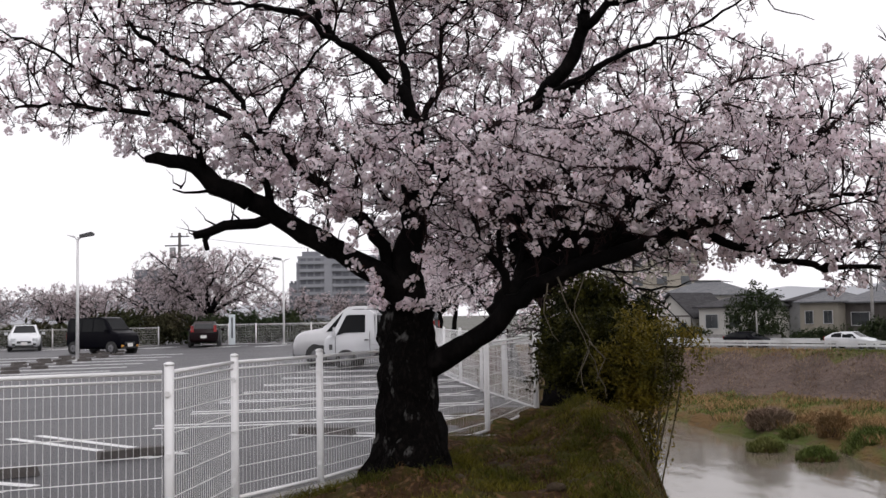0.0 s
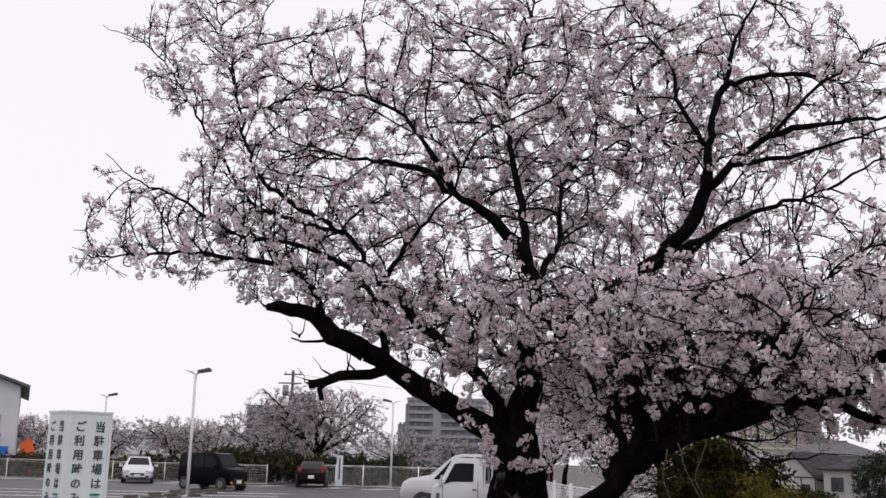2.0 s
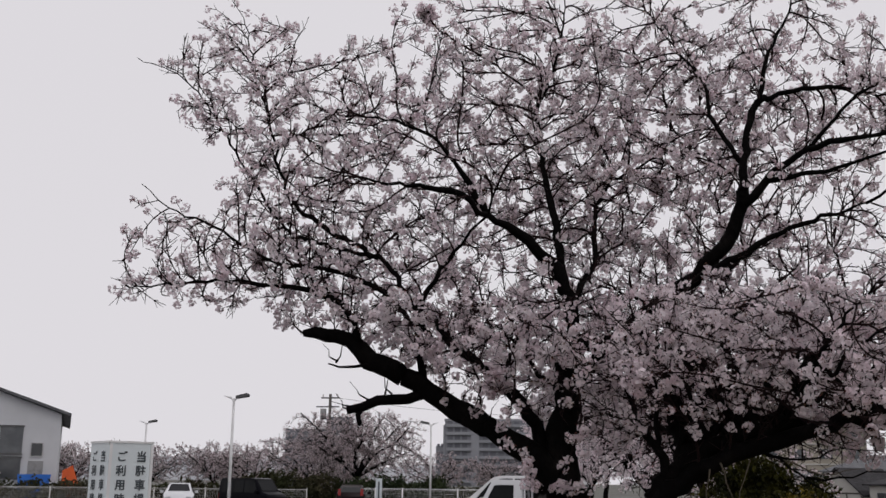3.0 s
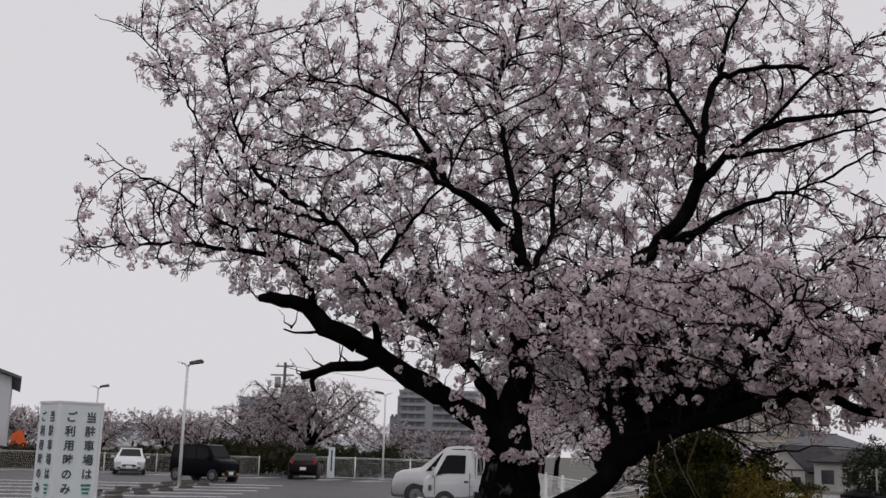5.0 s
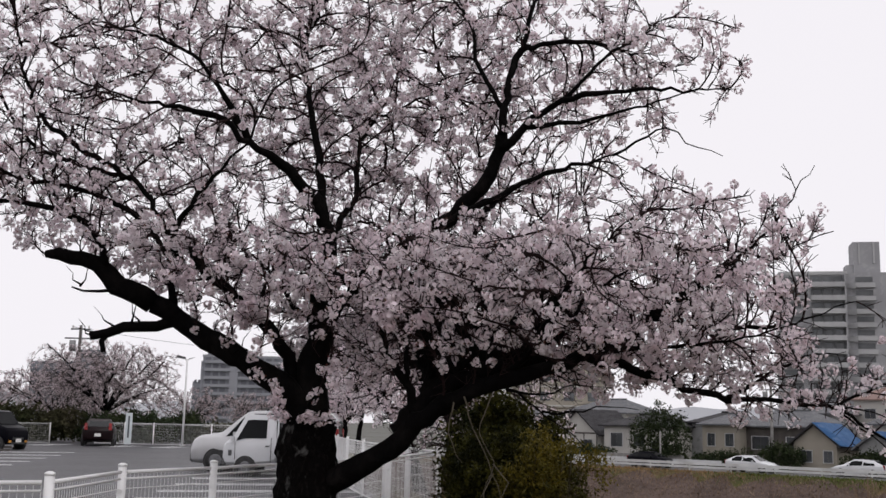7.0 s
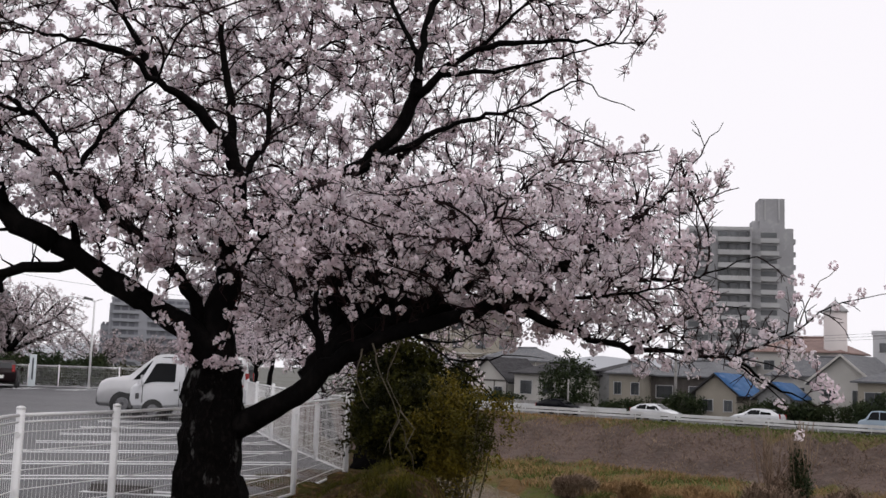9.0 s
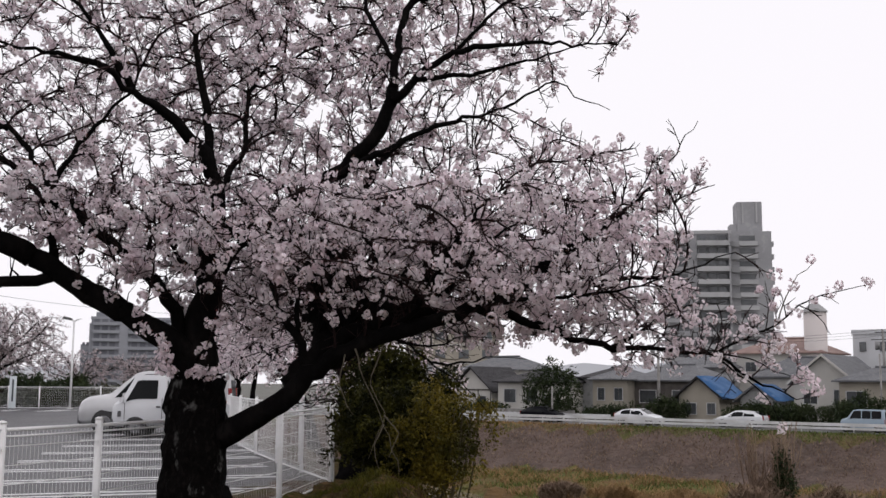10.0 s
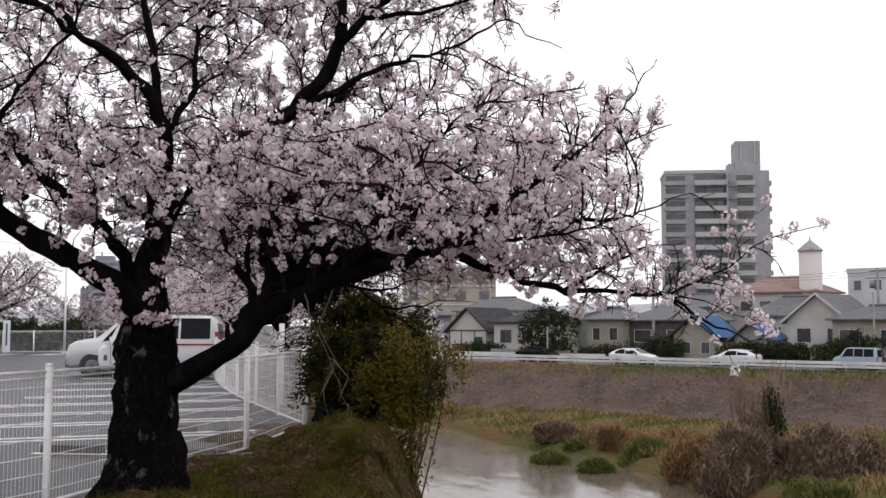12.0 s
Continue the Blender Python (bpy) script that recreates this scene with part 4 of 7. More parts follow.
part("base", b.mesh("base", SIGN_WHITE), sign, "sloping white steel foot")
for k in ((0.012, -0.002), (SW - 0.012, -0.002)):
    part("corner_strip", Shape().box(k[0], k[1], 1.02, 0.02, 0.008, 1.81).mesh("corner_strip", POLE), sign)
for face in range(2):
    # both faces that show carry the same two columns of writing, and a coloured name drawn as plain blocks
    base = Matrix.Identity(4) if face == 0 else pose(0, SW, 0, 0, 0, -90)
    face_m = base @ pose(0, -0.004, 0, 90, 0, 0)
    right, left, pitch = SW * 0.73, SW * 0.29, 0.0985
    for i, ch in enumerate("当駐車場は"):
        lettering(ch, SIGN_INK, 0.08, sign, face_m @ Matrix.Translation((right, 1.83 - i * pitch, 0)), bold=0.002)
    for i, ch in enumerate("ご利用時のみの駐車場でございます"):
        lettering(ch, SIGN_INK, 0.078, sign, face_m @ Matrix.Translation((left, 1.83 - i * pitch, 0)), bold=0.002)
    for i in range(7):
        s = Shape()
        for k in range(3):
            s.box(0, 0.027 - k * 0.027, 0, 0.072 - 0.012 * ((i + k) % 3), 0.015, 0.002)
        part("name_block", s.mesh("name_block", SIGN_GREEN), sign, "green bars of a shop name", at=face_m @ Matrix.Translation((right, 1.83 - (5 + i) * pitch, 0.001)))

# tall narrow notice board and posts by the far fence
nb = thing("notice_board", "tall narrow white notice board by the far fence", "sign", pose(-15.5, 60.5, 0, 0, 0, 8))
part("board", Shape().box(0, 0, 0.95, 0.36, 0.05, 1.75, 0.01).mesh("board", SIGN_WHITE), nb)
part("writing", Shape().box(0, -0.03, 1.05, 0.09, 0.004, 1.2).mesh("writing", SIGN_INK), nb)


# ---- cars ----
def wheel(parent, x, y, r, wide=0.17):
    w = part("wheel", Shape().tube([(0, -wide / 2, 0), (0, -wide / 2 + 0.02, 0), (0, wide / 2 - 0.02, 0), (0, wide / 2, 0)], [r * 0.93, r, r, r * 0.93], 18).mesh("tyre", RUBBER, True), parent, at=pose(x, y, r))
    side = 1 if y > 0 else -1
    part("rim", Shape().tube([(0, side * (wide / 2 - 0.01), 0), (0, side * (wide / 2 + 0.008), 0)], [r * 0.66, r * 0.58], 12).mesh("rim", CHROME), w)
    part("hub", Shape().tube([(0, side * (wide / 2 + 0.006), 0), (0, side * (wide / 2 + 0.02), 0)], r * 0.2, 8).mesh("hub", DARK_METAL), w)


def car(name, label, paint, stations, panes, wheels, m, r=0.3, glass_cut=(0.1, 0.93), lamps=(0.62, 0.75), grille=0.5, amber=False, tail=0.85, group="", tail_at=None):
    """stations: x, underside, beltline, top, half width at the belt, half width at the top, from tail to nose. panes: pairs of x for the side windows."""
    t = thing(name, label, "car", m, group)
    ring, verts, faces = 10, [], []
    for x, z0, zb, zt, wb, wt in stations:
        zt = max(zt, zb + 0.005)
        half = [(wb * 0.82, z0), (wb * 0.97, z0 + 0.1), (wb, (z0 + zb) / 2 + 0.08), (wb * 0.985, zb), (wt, zt - 0.04 if zt - zb > 0.2 else zt)]
        pts = half + [(-y, z) for y, z in half[::-1]]
        verts += [(x, y, z + (0.035 if 0.2 < zt - zb and i in (4, 5) else 0)) for i, (y, z) in enumerate(pts)]
    k = len(stations)
    for i in range(k - 1):
        for j in range(ring):
            faces.append((i * ring + j, i * ring + (j + 1) % ring, (i + 1) * ring + (j + 1) % ring, (i + 1) * ring + j))
    faces += [tuple(range(ring))[::-1], tuple(range((k - 1) * ring, k * ring))]
    body = part("body", mesh("body", verts, faces, paint, smooth=True), t)
    mod = body.modifiers.new("round", "BEVEL")
    mod.width, mod.segments, mod.limit_method, mod.angle_limit = 0.06, 3, "ANGLE", radians(22)
    xs = [s[0] for s in stations]

    def at(x):
        return [float(np.interp(x, xs, [s[i] for s in stations])) for i in range(1, 6)]

    lo, hi = glass_cut
    for pane in panes:
        a, b_, slant = (*pane, 0.0)[:3]
        for side in (1, -1):
            cuts = sorted({a, b_, *[x for x in xs if a < x < b_]})
            q = []
            for x in cuts:
                z0, zb, zt, wb, wt = at(x)
                zt = max(zt, zb + 0.05)
                for f in (lo, hi):
                    xx = x - (slant * (x - a) / (b_ - a) if f == hi else 0.0)
                    z0, zb, zt, wb, wt = at(xx)
                    zt = max(zt, zb + 0.05)
                    q.append((xx, side * (wb * 0.985 + (wt - wb * 0.985) * f + 0.014), zb + (zt - 0.04 - zb) * f))
            n_ = len(q)
            inner = [(x, y - side * 0.03, z) for x, y, z in q]
            fs = [(2 * i, 2 * i + 2, 2 * i + 3, 2 * i + 1) for i in range(len(cuts) - 1)]
            fs += [(0, 1, n_ + 1, n_), (n_ - 2, n_ - 1, 2 * n_ - 1, 2 * n_ - 2)] + [(2 * i, 2 * i + 2, n_ + 2 * i + 2, n_ + 2 * i) for i in range(len(cuts) - 1)] + [(2 * i + 1, 2 * i + 3, n_ + 2 * i + 3, n_ + 2 * i + 1) for i in range(len(cuts) - 1)]
            part("side_window", Shape().add(q + inner, fs).mesh("side_window", GLASS), body, "dark tinted glass")
    # windscreen and rear window lie on the slopes between beltline and roof
    roof = [i for i, s in enumerate(stations) if s[3] - s[2] > 0.35]
    for nm, i0, i1 in (("windscreen", roof[-1], roof[-1] + 1), ("rear_window", roof[0], roof[0] - 1)):
        if 0 <= i1 < k:
            sa, sb = stations[i0], stations[i1]
            p, q = Vector((sa[0], 0, sa[3])), Vector((sb[0], 0, sb[3]))
            nrm = Vector((-(q - p).z, 0, (q - p).x))
            nrm = nrm.normalized() * (0.012 if nrm.z > 0 else -0.012)
            if nrm.z < 0:
                nrm = -nrm
            out = Vector((1 if i1 > i0 else -1, 0, 0.2)) * 0.014
            pts = []
            for f, ws in ((0.1, sa[5] * 0.86), (0.93, sb[5] * 0.86)):
                c = p.lerp(q, f) + out
                pts += [(c.x, ws, c.z), (c.x, -ws, c.z)]
            part(nm, Shape().add(pts + [(x - out.x, y, z - 0.02) for x, y, z in pts], [(0, 1, 3, 2), (6, 7, 5, 4), (0, 4, 5, 1), (2, 3, 7, 6)]).mesh(nm, GLASS), body)
    for x, y in wheels:
        for sgn in (1, -1):
            wheel(t, x, sgn * y, r)
            part("wheel_arch", Shape().tube([(x, sgn * (y - 0.06), r), (x, sgn * (y + 0.075), r)], r * 1.17, 18).mesh("wheel_arch", TRIM), body)
    nose, tail_x = xs[-1], xs[0]
    z0, zb, zt, wb, wt = at(nose - 0.1)
    for sgn in (1, -1):
        part("headlight", Shape().box(nose - 0.12, sgn * wb * 0.76, lamps[0], 0.2, wb * 0.36, lamps[1] - lamps[0] + 0.04, 0.03).mesh("headlight", LAMP_GLASS), t, "clear headlight")
        part("tail_light", Shape().box((tail_at or tail_x) + 0.05, sgn * at(tail_x + 0.06)[3] * 0.86, tail, 0.12, 0.16, 0.36, 0.02).mesh("tail_light", RED_LAMP), t, "red tail light")
        part("mirror", Shape().box(at_mirror(stations) , sgn * (at(at_mirror(stations))[3] + 0.1), at(at_mirror(stations))[1] + 0.1, 0.1, 0.2, 0.14, 0.03).mesh("mirror", paint), t)
        part("bumper_lamp", Shape().box(nose - 0.02, sgn * wb * 0.72, 0.38, 0.1, 0.16, 0.1, 0.02).mesh("bumper_lamp", AMBER if amber else TRIM), t)
    part("grille", Shape().box(nose - 0.015, 0, grille, 0.07, wb * 1.0, 0.12, 0.01).mesh("grille", TRIM), t)
    part("air_intake", Shape().box(nose - 0.01, 0, 0.3, 0.06, wb * 1.3, 0.09, 0.01).mesh("air_intake", TRIM), t)
    part("number_plate", Shape().box(nose + 0.03, 0, 0.42, 0.02, 0.33, 0.165).mesh("number_plate", PLATE), t)
    part("number_plate", Shape().box((tail_at or tail_x) - 0.015, 0, 0.6, 0.02, 0.33, 0.165).mesh("number_plate", PLATE), t)
    return t


def at_mirror(stations):
    return [s for s in stations if s[3] - s[2] > 0.35][-1][0] + 0.3


HATCH = [(-2.22, 0.4, 0.75, 0.82, 0.66, 0.6), (-2.1, 0.3, 0.95, 1.02, 0.8, 0.6), (-1.35, 0.22, 0.93, 1.36, 0.86, 0.56), (-0.5, 0.2, 0.9, 1.46, 0.87, 0.57), (0.25, 0.2, 0.88, 1.44, 0.87, 0.56),
         (1.15, 0.2, 0.86, 0.98, 0.87, 0.7), (1.8, 0.22, 0.76, 0.84, 0.84, 0.66), (2.15, 0.26, 0.6, 0.64, 0.74, 0.6), (2.25, 0.34, 0.5, 0.52, 0.6, 0.5)]
KEI = [(-1.7, 0.42, 0.95, 1.0, 0.66, 0.62), (-1.66, 0.3, 1.0, 1.66, 0.72, 0.62), (-1.5, 0.24, 1.0, 1.75, 0.735, 0.63), (0.4, 0.22, 1.0, 1.77, 0.735, 0.62), (0.66, 0.22, 1.0, 1.72, 0.735, 0.6),
       (1.12, 0.22, 1.0, 1.12, 0.73, 0.63), (1.54, 0.24, 0.93, 0.99, 0.71, 0.61), (1.66, 0.27, 0.82, 0.86, 0.68, 0.58), (1.69, 0.32, 0.6, 0.64, 0.64, 0.55)]
VAN = [(-2.3, 0.45, 0.95, 1.0, 0.78, 0.72), (-2.24, 0.32, 1.08, 1.7, 0.84, 0.68), (-2.05, 0.26, 1.08, 1.88, 0.86, 0.68), (0.3, 0.24, 1.06, 1.9, 0.86, 0.67), (0.6, 0.24, 1.05, 1.84, 0.86, 0.65),
       (1.36, 0.24, 1.06, 1.2, 0.86, 0.74), (2.0, 0.24, 1.03, 1.1, 0.85, 0.74), (2.22, 0.25, 0.93, 0.98, 0.82, 0.7), (2.3, 0.28, 0.72, 0.76, 0.78, 0.66)]
TRUCK = [(0.18, 0.5, 0.97, 1.0, 0.66, 0.62), (0.22, 0.4, 1.0, 1.66, 0.7, 0.6), (0.34, 0.35, 1.0, 1.76, 0.72, 0.61), (0.95, 0.3, 0.99, 1.77, 0.72, 0.6), (1.12, 0.3, 0.98, 1.72, 0.72, 0.58),
         (1.44, 0.3, 0.96, 1.1, 0.72, 0.64), (1.62, 0.3, 0.93, 0.98, 0.71, 0.63), (1.7, 0.32, 0.84, 0.88, 0.69, 0.62), (1.72, 0.36, 0.6, 0.64, 0.67, 0.6)]
car("hatchback_car", "white hatchback car parked with its nose outward", CAR_WHITE, HATCH, [(-1.5, -0.55), (-0.47, 0.85, 0.6)], [(1.32, 0.79), (-1.35, 0.79)], pose(-26.9, 58.4, 0, 0, 0, -66), 0.31)
car("kei_wagon", "tall black boxy kei wagon standing on the lot", CAR_BLACK, KEI, [(-1.45, -0.72), (-0.66, 0.0), (0.06, 0.95, 0.32)], [(1.2, 0.68), (-1.2, 0.68)], pose(-19.15, 50.3, 0, 0, 0, -22), 0.28, amber=True)
car("compact_car", "dark red and black compact car parked tail outward", CAR_WINE, HATCH, [(-1.5, -0.55), (-0.47, 0.85, 0.6)], [(1.32, 0.79), (-1.35, 0.79)], pose(-17.0, 60.2, 0, 0, 0, 104), 0.31, tail=1.05)
minivan = car("minivan", "silver minivan with roof rails behind the small truck", CAR_SILVER, VAN, [(-2.05, -1.15), (-1.08, -0.1), (-0.03, 1.2, 0.5)], [(1.5, 0.78), (-1.45, 0.78)], pose(-4.0, 34.5, 0, 0, 0, 178), 0.33, tail=1.2)
for sgn in (1, -1):
    part("roof_rail", Shape().tube([(-1.8, sgn * 0.64, 1.9), (-1.7, sgn * 0.64, 1.96), (0.2, sgn * 0.62, 1.97), (0.35, sgn * 0.62, 1.9)], 0.018, 6).mesh("roof_rail", DARK_METAL), minivan)
part("bumper", Shape().box(2.2, 0, 0.42, 0.26, 1.5, 0.24, 0.03).mesh("bumper", DARK_METAL), minivan, "dark grey plastic bumper")
part("sill", Shape().box(0.0, 0.845, 0.36, 2.2, 0.05, 0.16).box(0.0, -0.845, 0.36, 2.2, 0.05, 0.16).mesh("sill", DARK_METAL), minivan, "dark grey sill")
part("side_stripe", Shape().box(-1.5, 0.868, 0.98, 1.5, 0.012, 0.05).box(-1.5, -0.868, 0.98, 1.5, 0.012, 0.05).mesh("side_stripe", RED_LAMP), minivan, "thin red stripe")
truck = car("kei_truck", "small white flatbed kei truck parked on the lot", CAR_WHITE, TRUCK, [(0.46, 1.34, 0.3)], [(1.05, 0.64), (-1.0, 0.64)], pose(-3.11, 31.8, 0, 0, 0, 177), 0.27, glass_cut=(0.12, 0.84), tail=0.6, tail_at=-1.74)
for sgn in (1, -1):
    part("door_handle", Shape().box(0.42, sgn * 0.735, 0.86, 0.12, 0.02, 0.04).mesh("door_handle", TRIM), truck)
    part("door_seam", Shape().box(0.32, sgn * 0.722, 0.75, 0.014, 0.012, 0.7).mesh("door_seam", TRIM), truck)
for sgn in (1, -1):
    part("door_seam", Shape().box(1.36, sgn * 0.722, 0.72, 0.014, 0.012, 0.5).mesh("door_seam", TRIM), truck)
    part("side_mark", Shape().box(1.5, sgn * 0.722, 0.66, 0.1, 0.012, 0.16).mesh("side_mark", DARK_METAL), truck, "small dark sticker")
part("front_bumper", Shape().box(1.68, 0, 0.42, 0.12, 1.36, 0.2, 0.03).mesh("front_bumper", DARK_METAL), truck, "dark grey bumper")
part("bed_floor", Shape().box(-0.7, 0, 0.62, 2.0, 1.36, 0.08).mesh("bed_floor", CAR_WHITE), truck)
for y in (-0.69, 0.69):
    part("bed_side", Shape().box(-0.7, y, 0.78, 2.0, 0.03, 0.28, 0.008).mesh("bed_side", CAR_WHITE), truck)
    part("bed_rib", Shape().box(-0.7, y * 1.025, 0.72, 1.96, 0.014, 0.03).mesh("bed_rib", CAR_SILVER), truck)
part("tailgate", Shape().box(-1.7, 0, 0.78, 0.03, 1.36, 0.28, 0.008).mesh("tailgate", CAR_WHITE), truck)
part("chassis", Shape().box(-0.5, 0, 0.45, 2.4, 0.8, 0.16).mesh("chassis", TRIM), truck)
part("cab_guard", Shape().tube([(0.14, -0.62, 0.65), (0.14, -0.62, 1.6), (0.14, 0.62, 1.6), (0.14, 0.62, 0.65)], 0.025, 6).mesh("cab_guard", CAR_WHITE), truck)

# ---- far fence of the lot ----
fence_run([(-66 + 2.0 * i, 52.7 + 0.32 * i, 0, 1.15) for i in range(15)], "low weathered wire fence along the lot's far side", fine=False, mat=FENCE_FAR)
fence_run([(-37.9 + 2.9 * i, 57.2 + 0.86 * i, 0, 1.15) for i in range(7)], "low weathered wire fence behind the parked cars", fine=False, mat=FENCE_FAR)
fence_run([(-18.2 + 1.7 * i, 63.4, 0, 1.25) for i in range(7)], "white wire fence at the lot's far corner", fine=False)
tp = Shape().tube([(0, 0, -0.2), (0, 0, 1.62)], 0.055, 10)
tagged(part("fence_end_post", tp.mesh("fence_end_post", FENCE, True), at=pose(0.55, 22.6, 0)), "tall white steel post at the river fence", "post")

# kerb under the fence next to the tree
KERB = [(-6.5, 5.45), (-4.0, 6.05), (-1.62, 7.38), (-1.56, 8.98), (-1.02, 9.97), (0.5, 13.9), (1.2, 17.0)]
for (xa, ya), (xb, yb) in zip(KERB, KERB[1:]):
    d = Vector((xb - xa, yb - ya, 0))
    s = Shape().box(d.length / 2, -0.02, -0.24, d.length, 0.14, 0.5)
    tagged(part("kerb", s.mesh("kerb", CONCRETE), at=Matrix.Translation((xa, ya, 0.0)) @ Matrix.Rotation(math.atan2(d.y, d.x), 4, "Z")), "grey concrete kerb under the mesh fence", "kerb", "kerbs under the fence", "structure")

# ---- the far bank: road, guard rail, houses and towers ----
PLASTER = material("white_plaster", (0.5, 0.485, 0.455), 0.85, second=(0.4, 0.385, 0.36), scale=0.35, mix=(0.4, 0.7), spec=0.15)
WHITE_WALL = material("white_cladding", (0.58, 0.59, 0.61), 0.7, second=(0.5, 0.51, 0.53), scale=0.3, mix=(0.4, 0.7), spec=0.15)
BEIGE = material("beige_plaster", (0.34, 0.31, 0.26), 0.85, second=(0.25, 0.23, 0.195), scale=0.35, mix=(0.4, 0.7), spec=0.15)
GREY_WALL = material("grey_wall", (0.3, 0.3, 0.3), 0.85, second=(0.24, 0.24, 0.24), scale=0.3, third=(0.2, 0.2, 0.2), fine=2)
DARK_WOOD = material("dark_timber", (0.07, 0.06, 0.055), 0.85, second=(0.1, 0.09, 0.08), scale=1.5)
ROOF_DARK = material("dark_roof_tiles", (0.03, 0.028, 0.03), 0.7, second=(0.05, 0.048, 0.05), scale=1.0, fine=5, third=(0.04, 0.04, 0.045), bump=0.05, bump_scale=6, stretch=(1, 1, 4), spec=0.15)
ROOF_GREY = material("grey_roof_tiles", (0.13, 0.133, 0.14), 0.6, second=(0.095, 0.097, 0.105), scale=1.0, fine=5, third=(0.19, 0.193, 0.2), bump=0.05, bump_scale=6, stretch=(1, 1, 4), spec=0.15)
# terracotta paled towards pink: distance haze put into the tile colour
ROOF_RED = material("hazy_terracotta_roof", (0.26, 0.18, 0.16), 0.7, second=(0.21, 0.145, 0.13), scale=1.0, spec=0.15)
TARP = material("blue_tarpaulin", (0.03, 0.09, 0.21), 0.6, second=(0.05, 0.125, 0.26), scale=0.8, fine=3, third=(0.02, 0.08, 0.21), bump=0.05, bump_scale=2, spec=0.15)
BLUE_SIGN = material("blue_board", (0.02, 0.06, 0.3), 0.5, second=(0.03, 0.08, 0.34), scale=1)
BLUE_BOX = material("blue_sheet", (0.01, 0.12, 0.5), 0.5, second=(0.02, 0.15, 0.55), scale=1)
ORANGE = material("orange_banner", (0.75, 0.12, 0.02), 0.6, second=(0.65, 0.1, 0.02), scale=1)
PANE = material("window_glass", (0.045, 0.05, 0.055), 0.12, second=(0.08, 0.085, 0.09), scale=0.7, random=0.4, spec=0.6)
FRAME = material("window_frame", (0.5, 0.5, 0.5), 0.5, second=(0.4, 0.4, 0.4), scale=2)
TOWER_A = material("tower_grey_tile", (0.3, 0.3, 0.31), 0.8, second=(0.26, 0.26, 0.27), scale=0.15, third=(0.34, 0.34, 0.345), fine=0.8)
TOWER_B = material("tower_balcony", (0.4, 0.4, 0.405), 0.8, second=(0.34, 0.34, 0.345), scale=0.2)
# dark grey: painted shade of the tower's recesses, also the office's window bands
TOWER_D = material("recess_shade_and_band", (0.1, 0.105, 0.11), 0.8, second=(0.14, 0.145, 0.15), scale=0.3)
PALE_TOWER = material("pale_tower", (0.55, 0.5, 0.485), 0.85, second=(0.53, 0.5, 0.49), scale=0.3)
BLUE_GREY = material("blue_grey_cladding", (0.27, 0.3, 0.35), 0.6, second=(0.22, 0.25, 0.3), scale=0.3)
RAIL = material("guard_rail_steel", (0.66, 0.67, 0.68), 0.4, second=(0.5, 0.5, 0.5), scale=0.6)
ROAD_M = material("road_asphalt", (0.08, 0.08, 0.083), 0.5, second=(0.06, 0.06, 0.063), scale=0.2, third=(0.1, 0.1, 0.1), fine=6)

ROAD_TURN = math.degrees(math.atan2(ROAD_U[1], ROAD_U[0]))


def by_road(along, s, z=0.0, turn=0.0):
    """A place by metres along the far road and metres to the river side of its rail. x runs along the road, y away from the river."""
    p = ROAD_P + along * ROAD_U + s * ROAD_N
    return pose(float(p[0]), float(p[1]), z, 0, 0, ROAD_TURN + turn)


road = Shape().box(0, 3.6, 0.02, 700, 6.6, 0.06)
tagged(part("road", road.mesh("road", ROAD_M), at=by_road(0, 0, ROAD_Z)), "grey asphalt levee road with a guard rail", "road", kind="structure")
rail = thing("guard_rail", "long white steel guard rail along the levee road", "guard rail", by_road(0, 0, ROAD_Z))
for i in range(-22, 23):
    beam = Shape().prism([(0, 0.3), (4.0, 0.3), (4.0, 0.48), (0, 0.48)], -0.02, 0.0).prism([(0, 0.56), (4.0, 0.56), (4.0, 0.8), (0, 0.8)], -0.04, -0.015)
    part("beam", beam.mesh("beam", RAIL), rail, at=pose(i * 4.0, 0, 0))
    part("post", Shape().tube([(0, 0.05, -0.2), (0, 0.05, 0.76)], 0.05, 8).mesh("post", RAIL, True), rail, at=pose(i * 4.0 + 0.6, 0, 0))
rail2 = thing("guard_rail", "second guard rail on the far side of the levee road", "guard rail", by_road(0, -6.6, ROAD_Z))
for i in range(-12, -2):
    part("beam", Shape().prism([(0, 0.5), (2.0, 0.5), (2.0, 0.78), (0, 0.78)], -0.03, 0.0).mesh("beam", RAIL), rail2, at=pose(i * 2.0, 0, 0))
    part("post", Shape().tube([(0, 0.05, -0.2), (0, 0.05, 0.8)], 0.05, 8).mesh("post", RAIL, True), rail2, at=pose(i * 2.0 + 0.3, 0, 0))


def window(parent, x, y, z, w, h, bars=1):
    """A framed window set in a wall that faces -y."""
    f = part("window", Shape().box(x, y - 0.02, z + h / 2 + 0.03, w + 0.12, 0.08, 0.06).box(x, y - 0.02, z - h / 2 - 0.03, w + 0.12, 0.1, 0.06)
             .box(x - w / 2 - 0.03, y - 0.02, z, 0.06, 0.08, h).box(x + w / 2 + 0.03, y - 0.02, z, 0.06, 0.08, h).mesh("window", FRAME), parent)
    for i in range(bars + 1):
        pw = w / (bars + 1)
        part("pane", Shape().box(x - w / 2 + pw * (i + 0.5), y - 0.01, z, pw - 0.03, 0.03, h).mesh("pane", PANE), f)


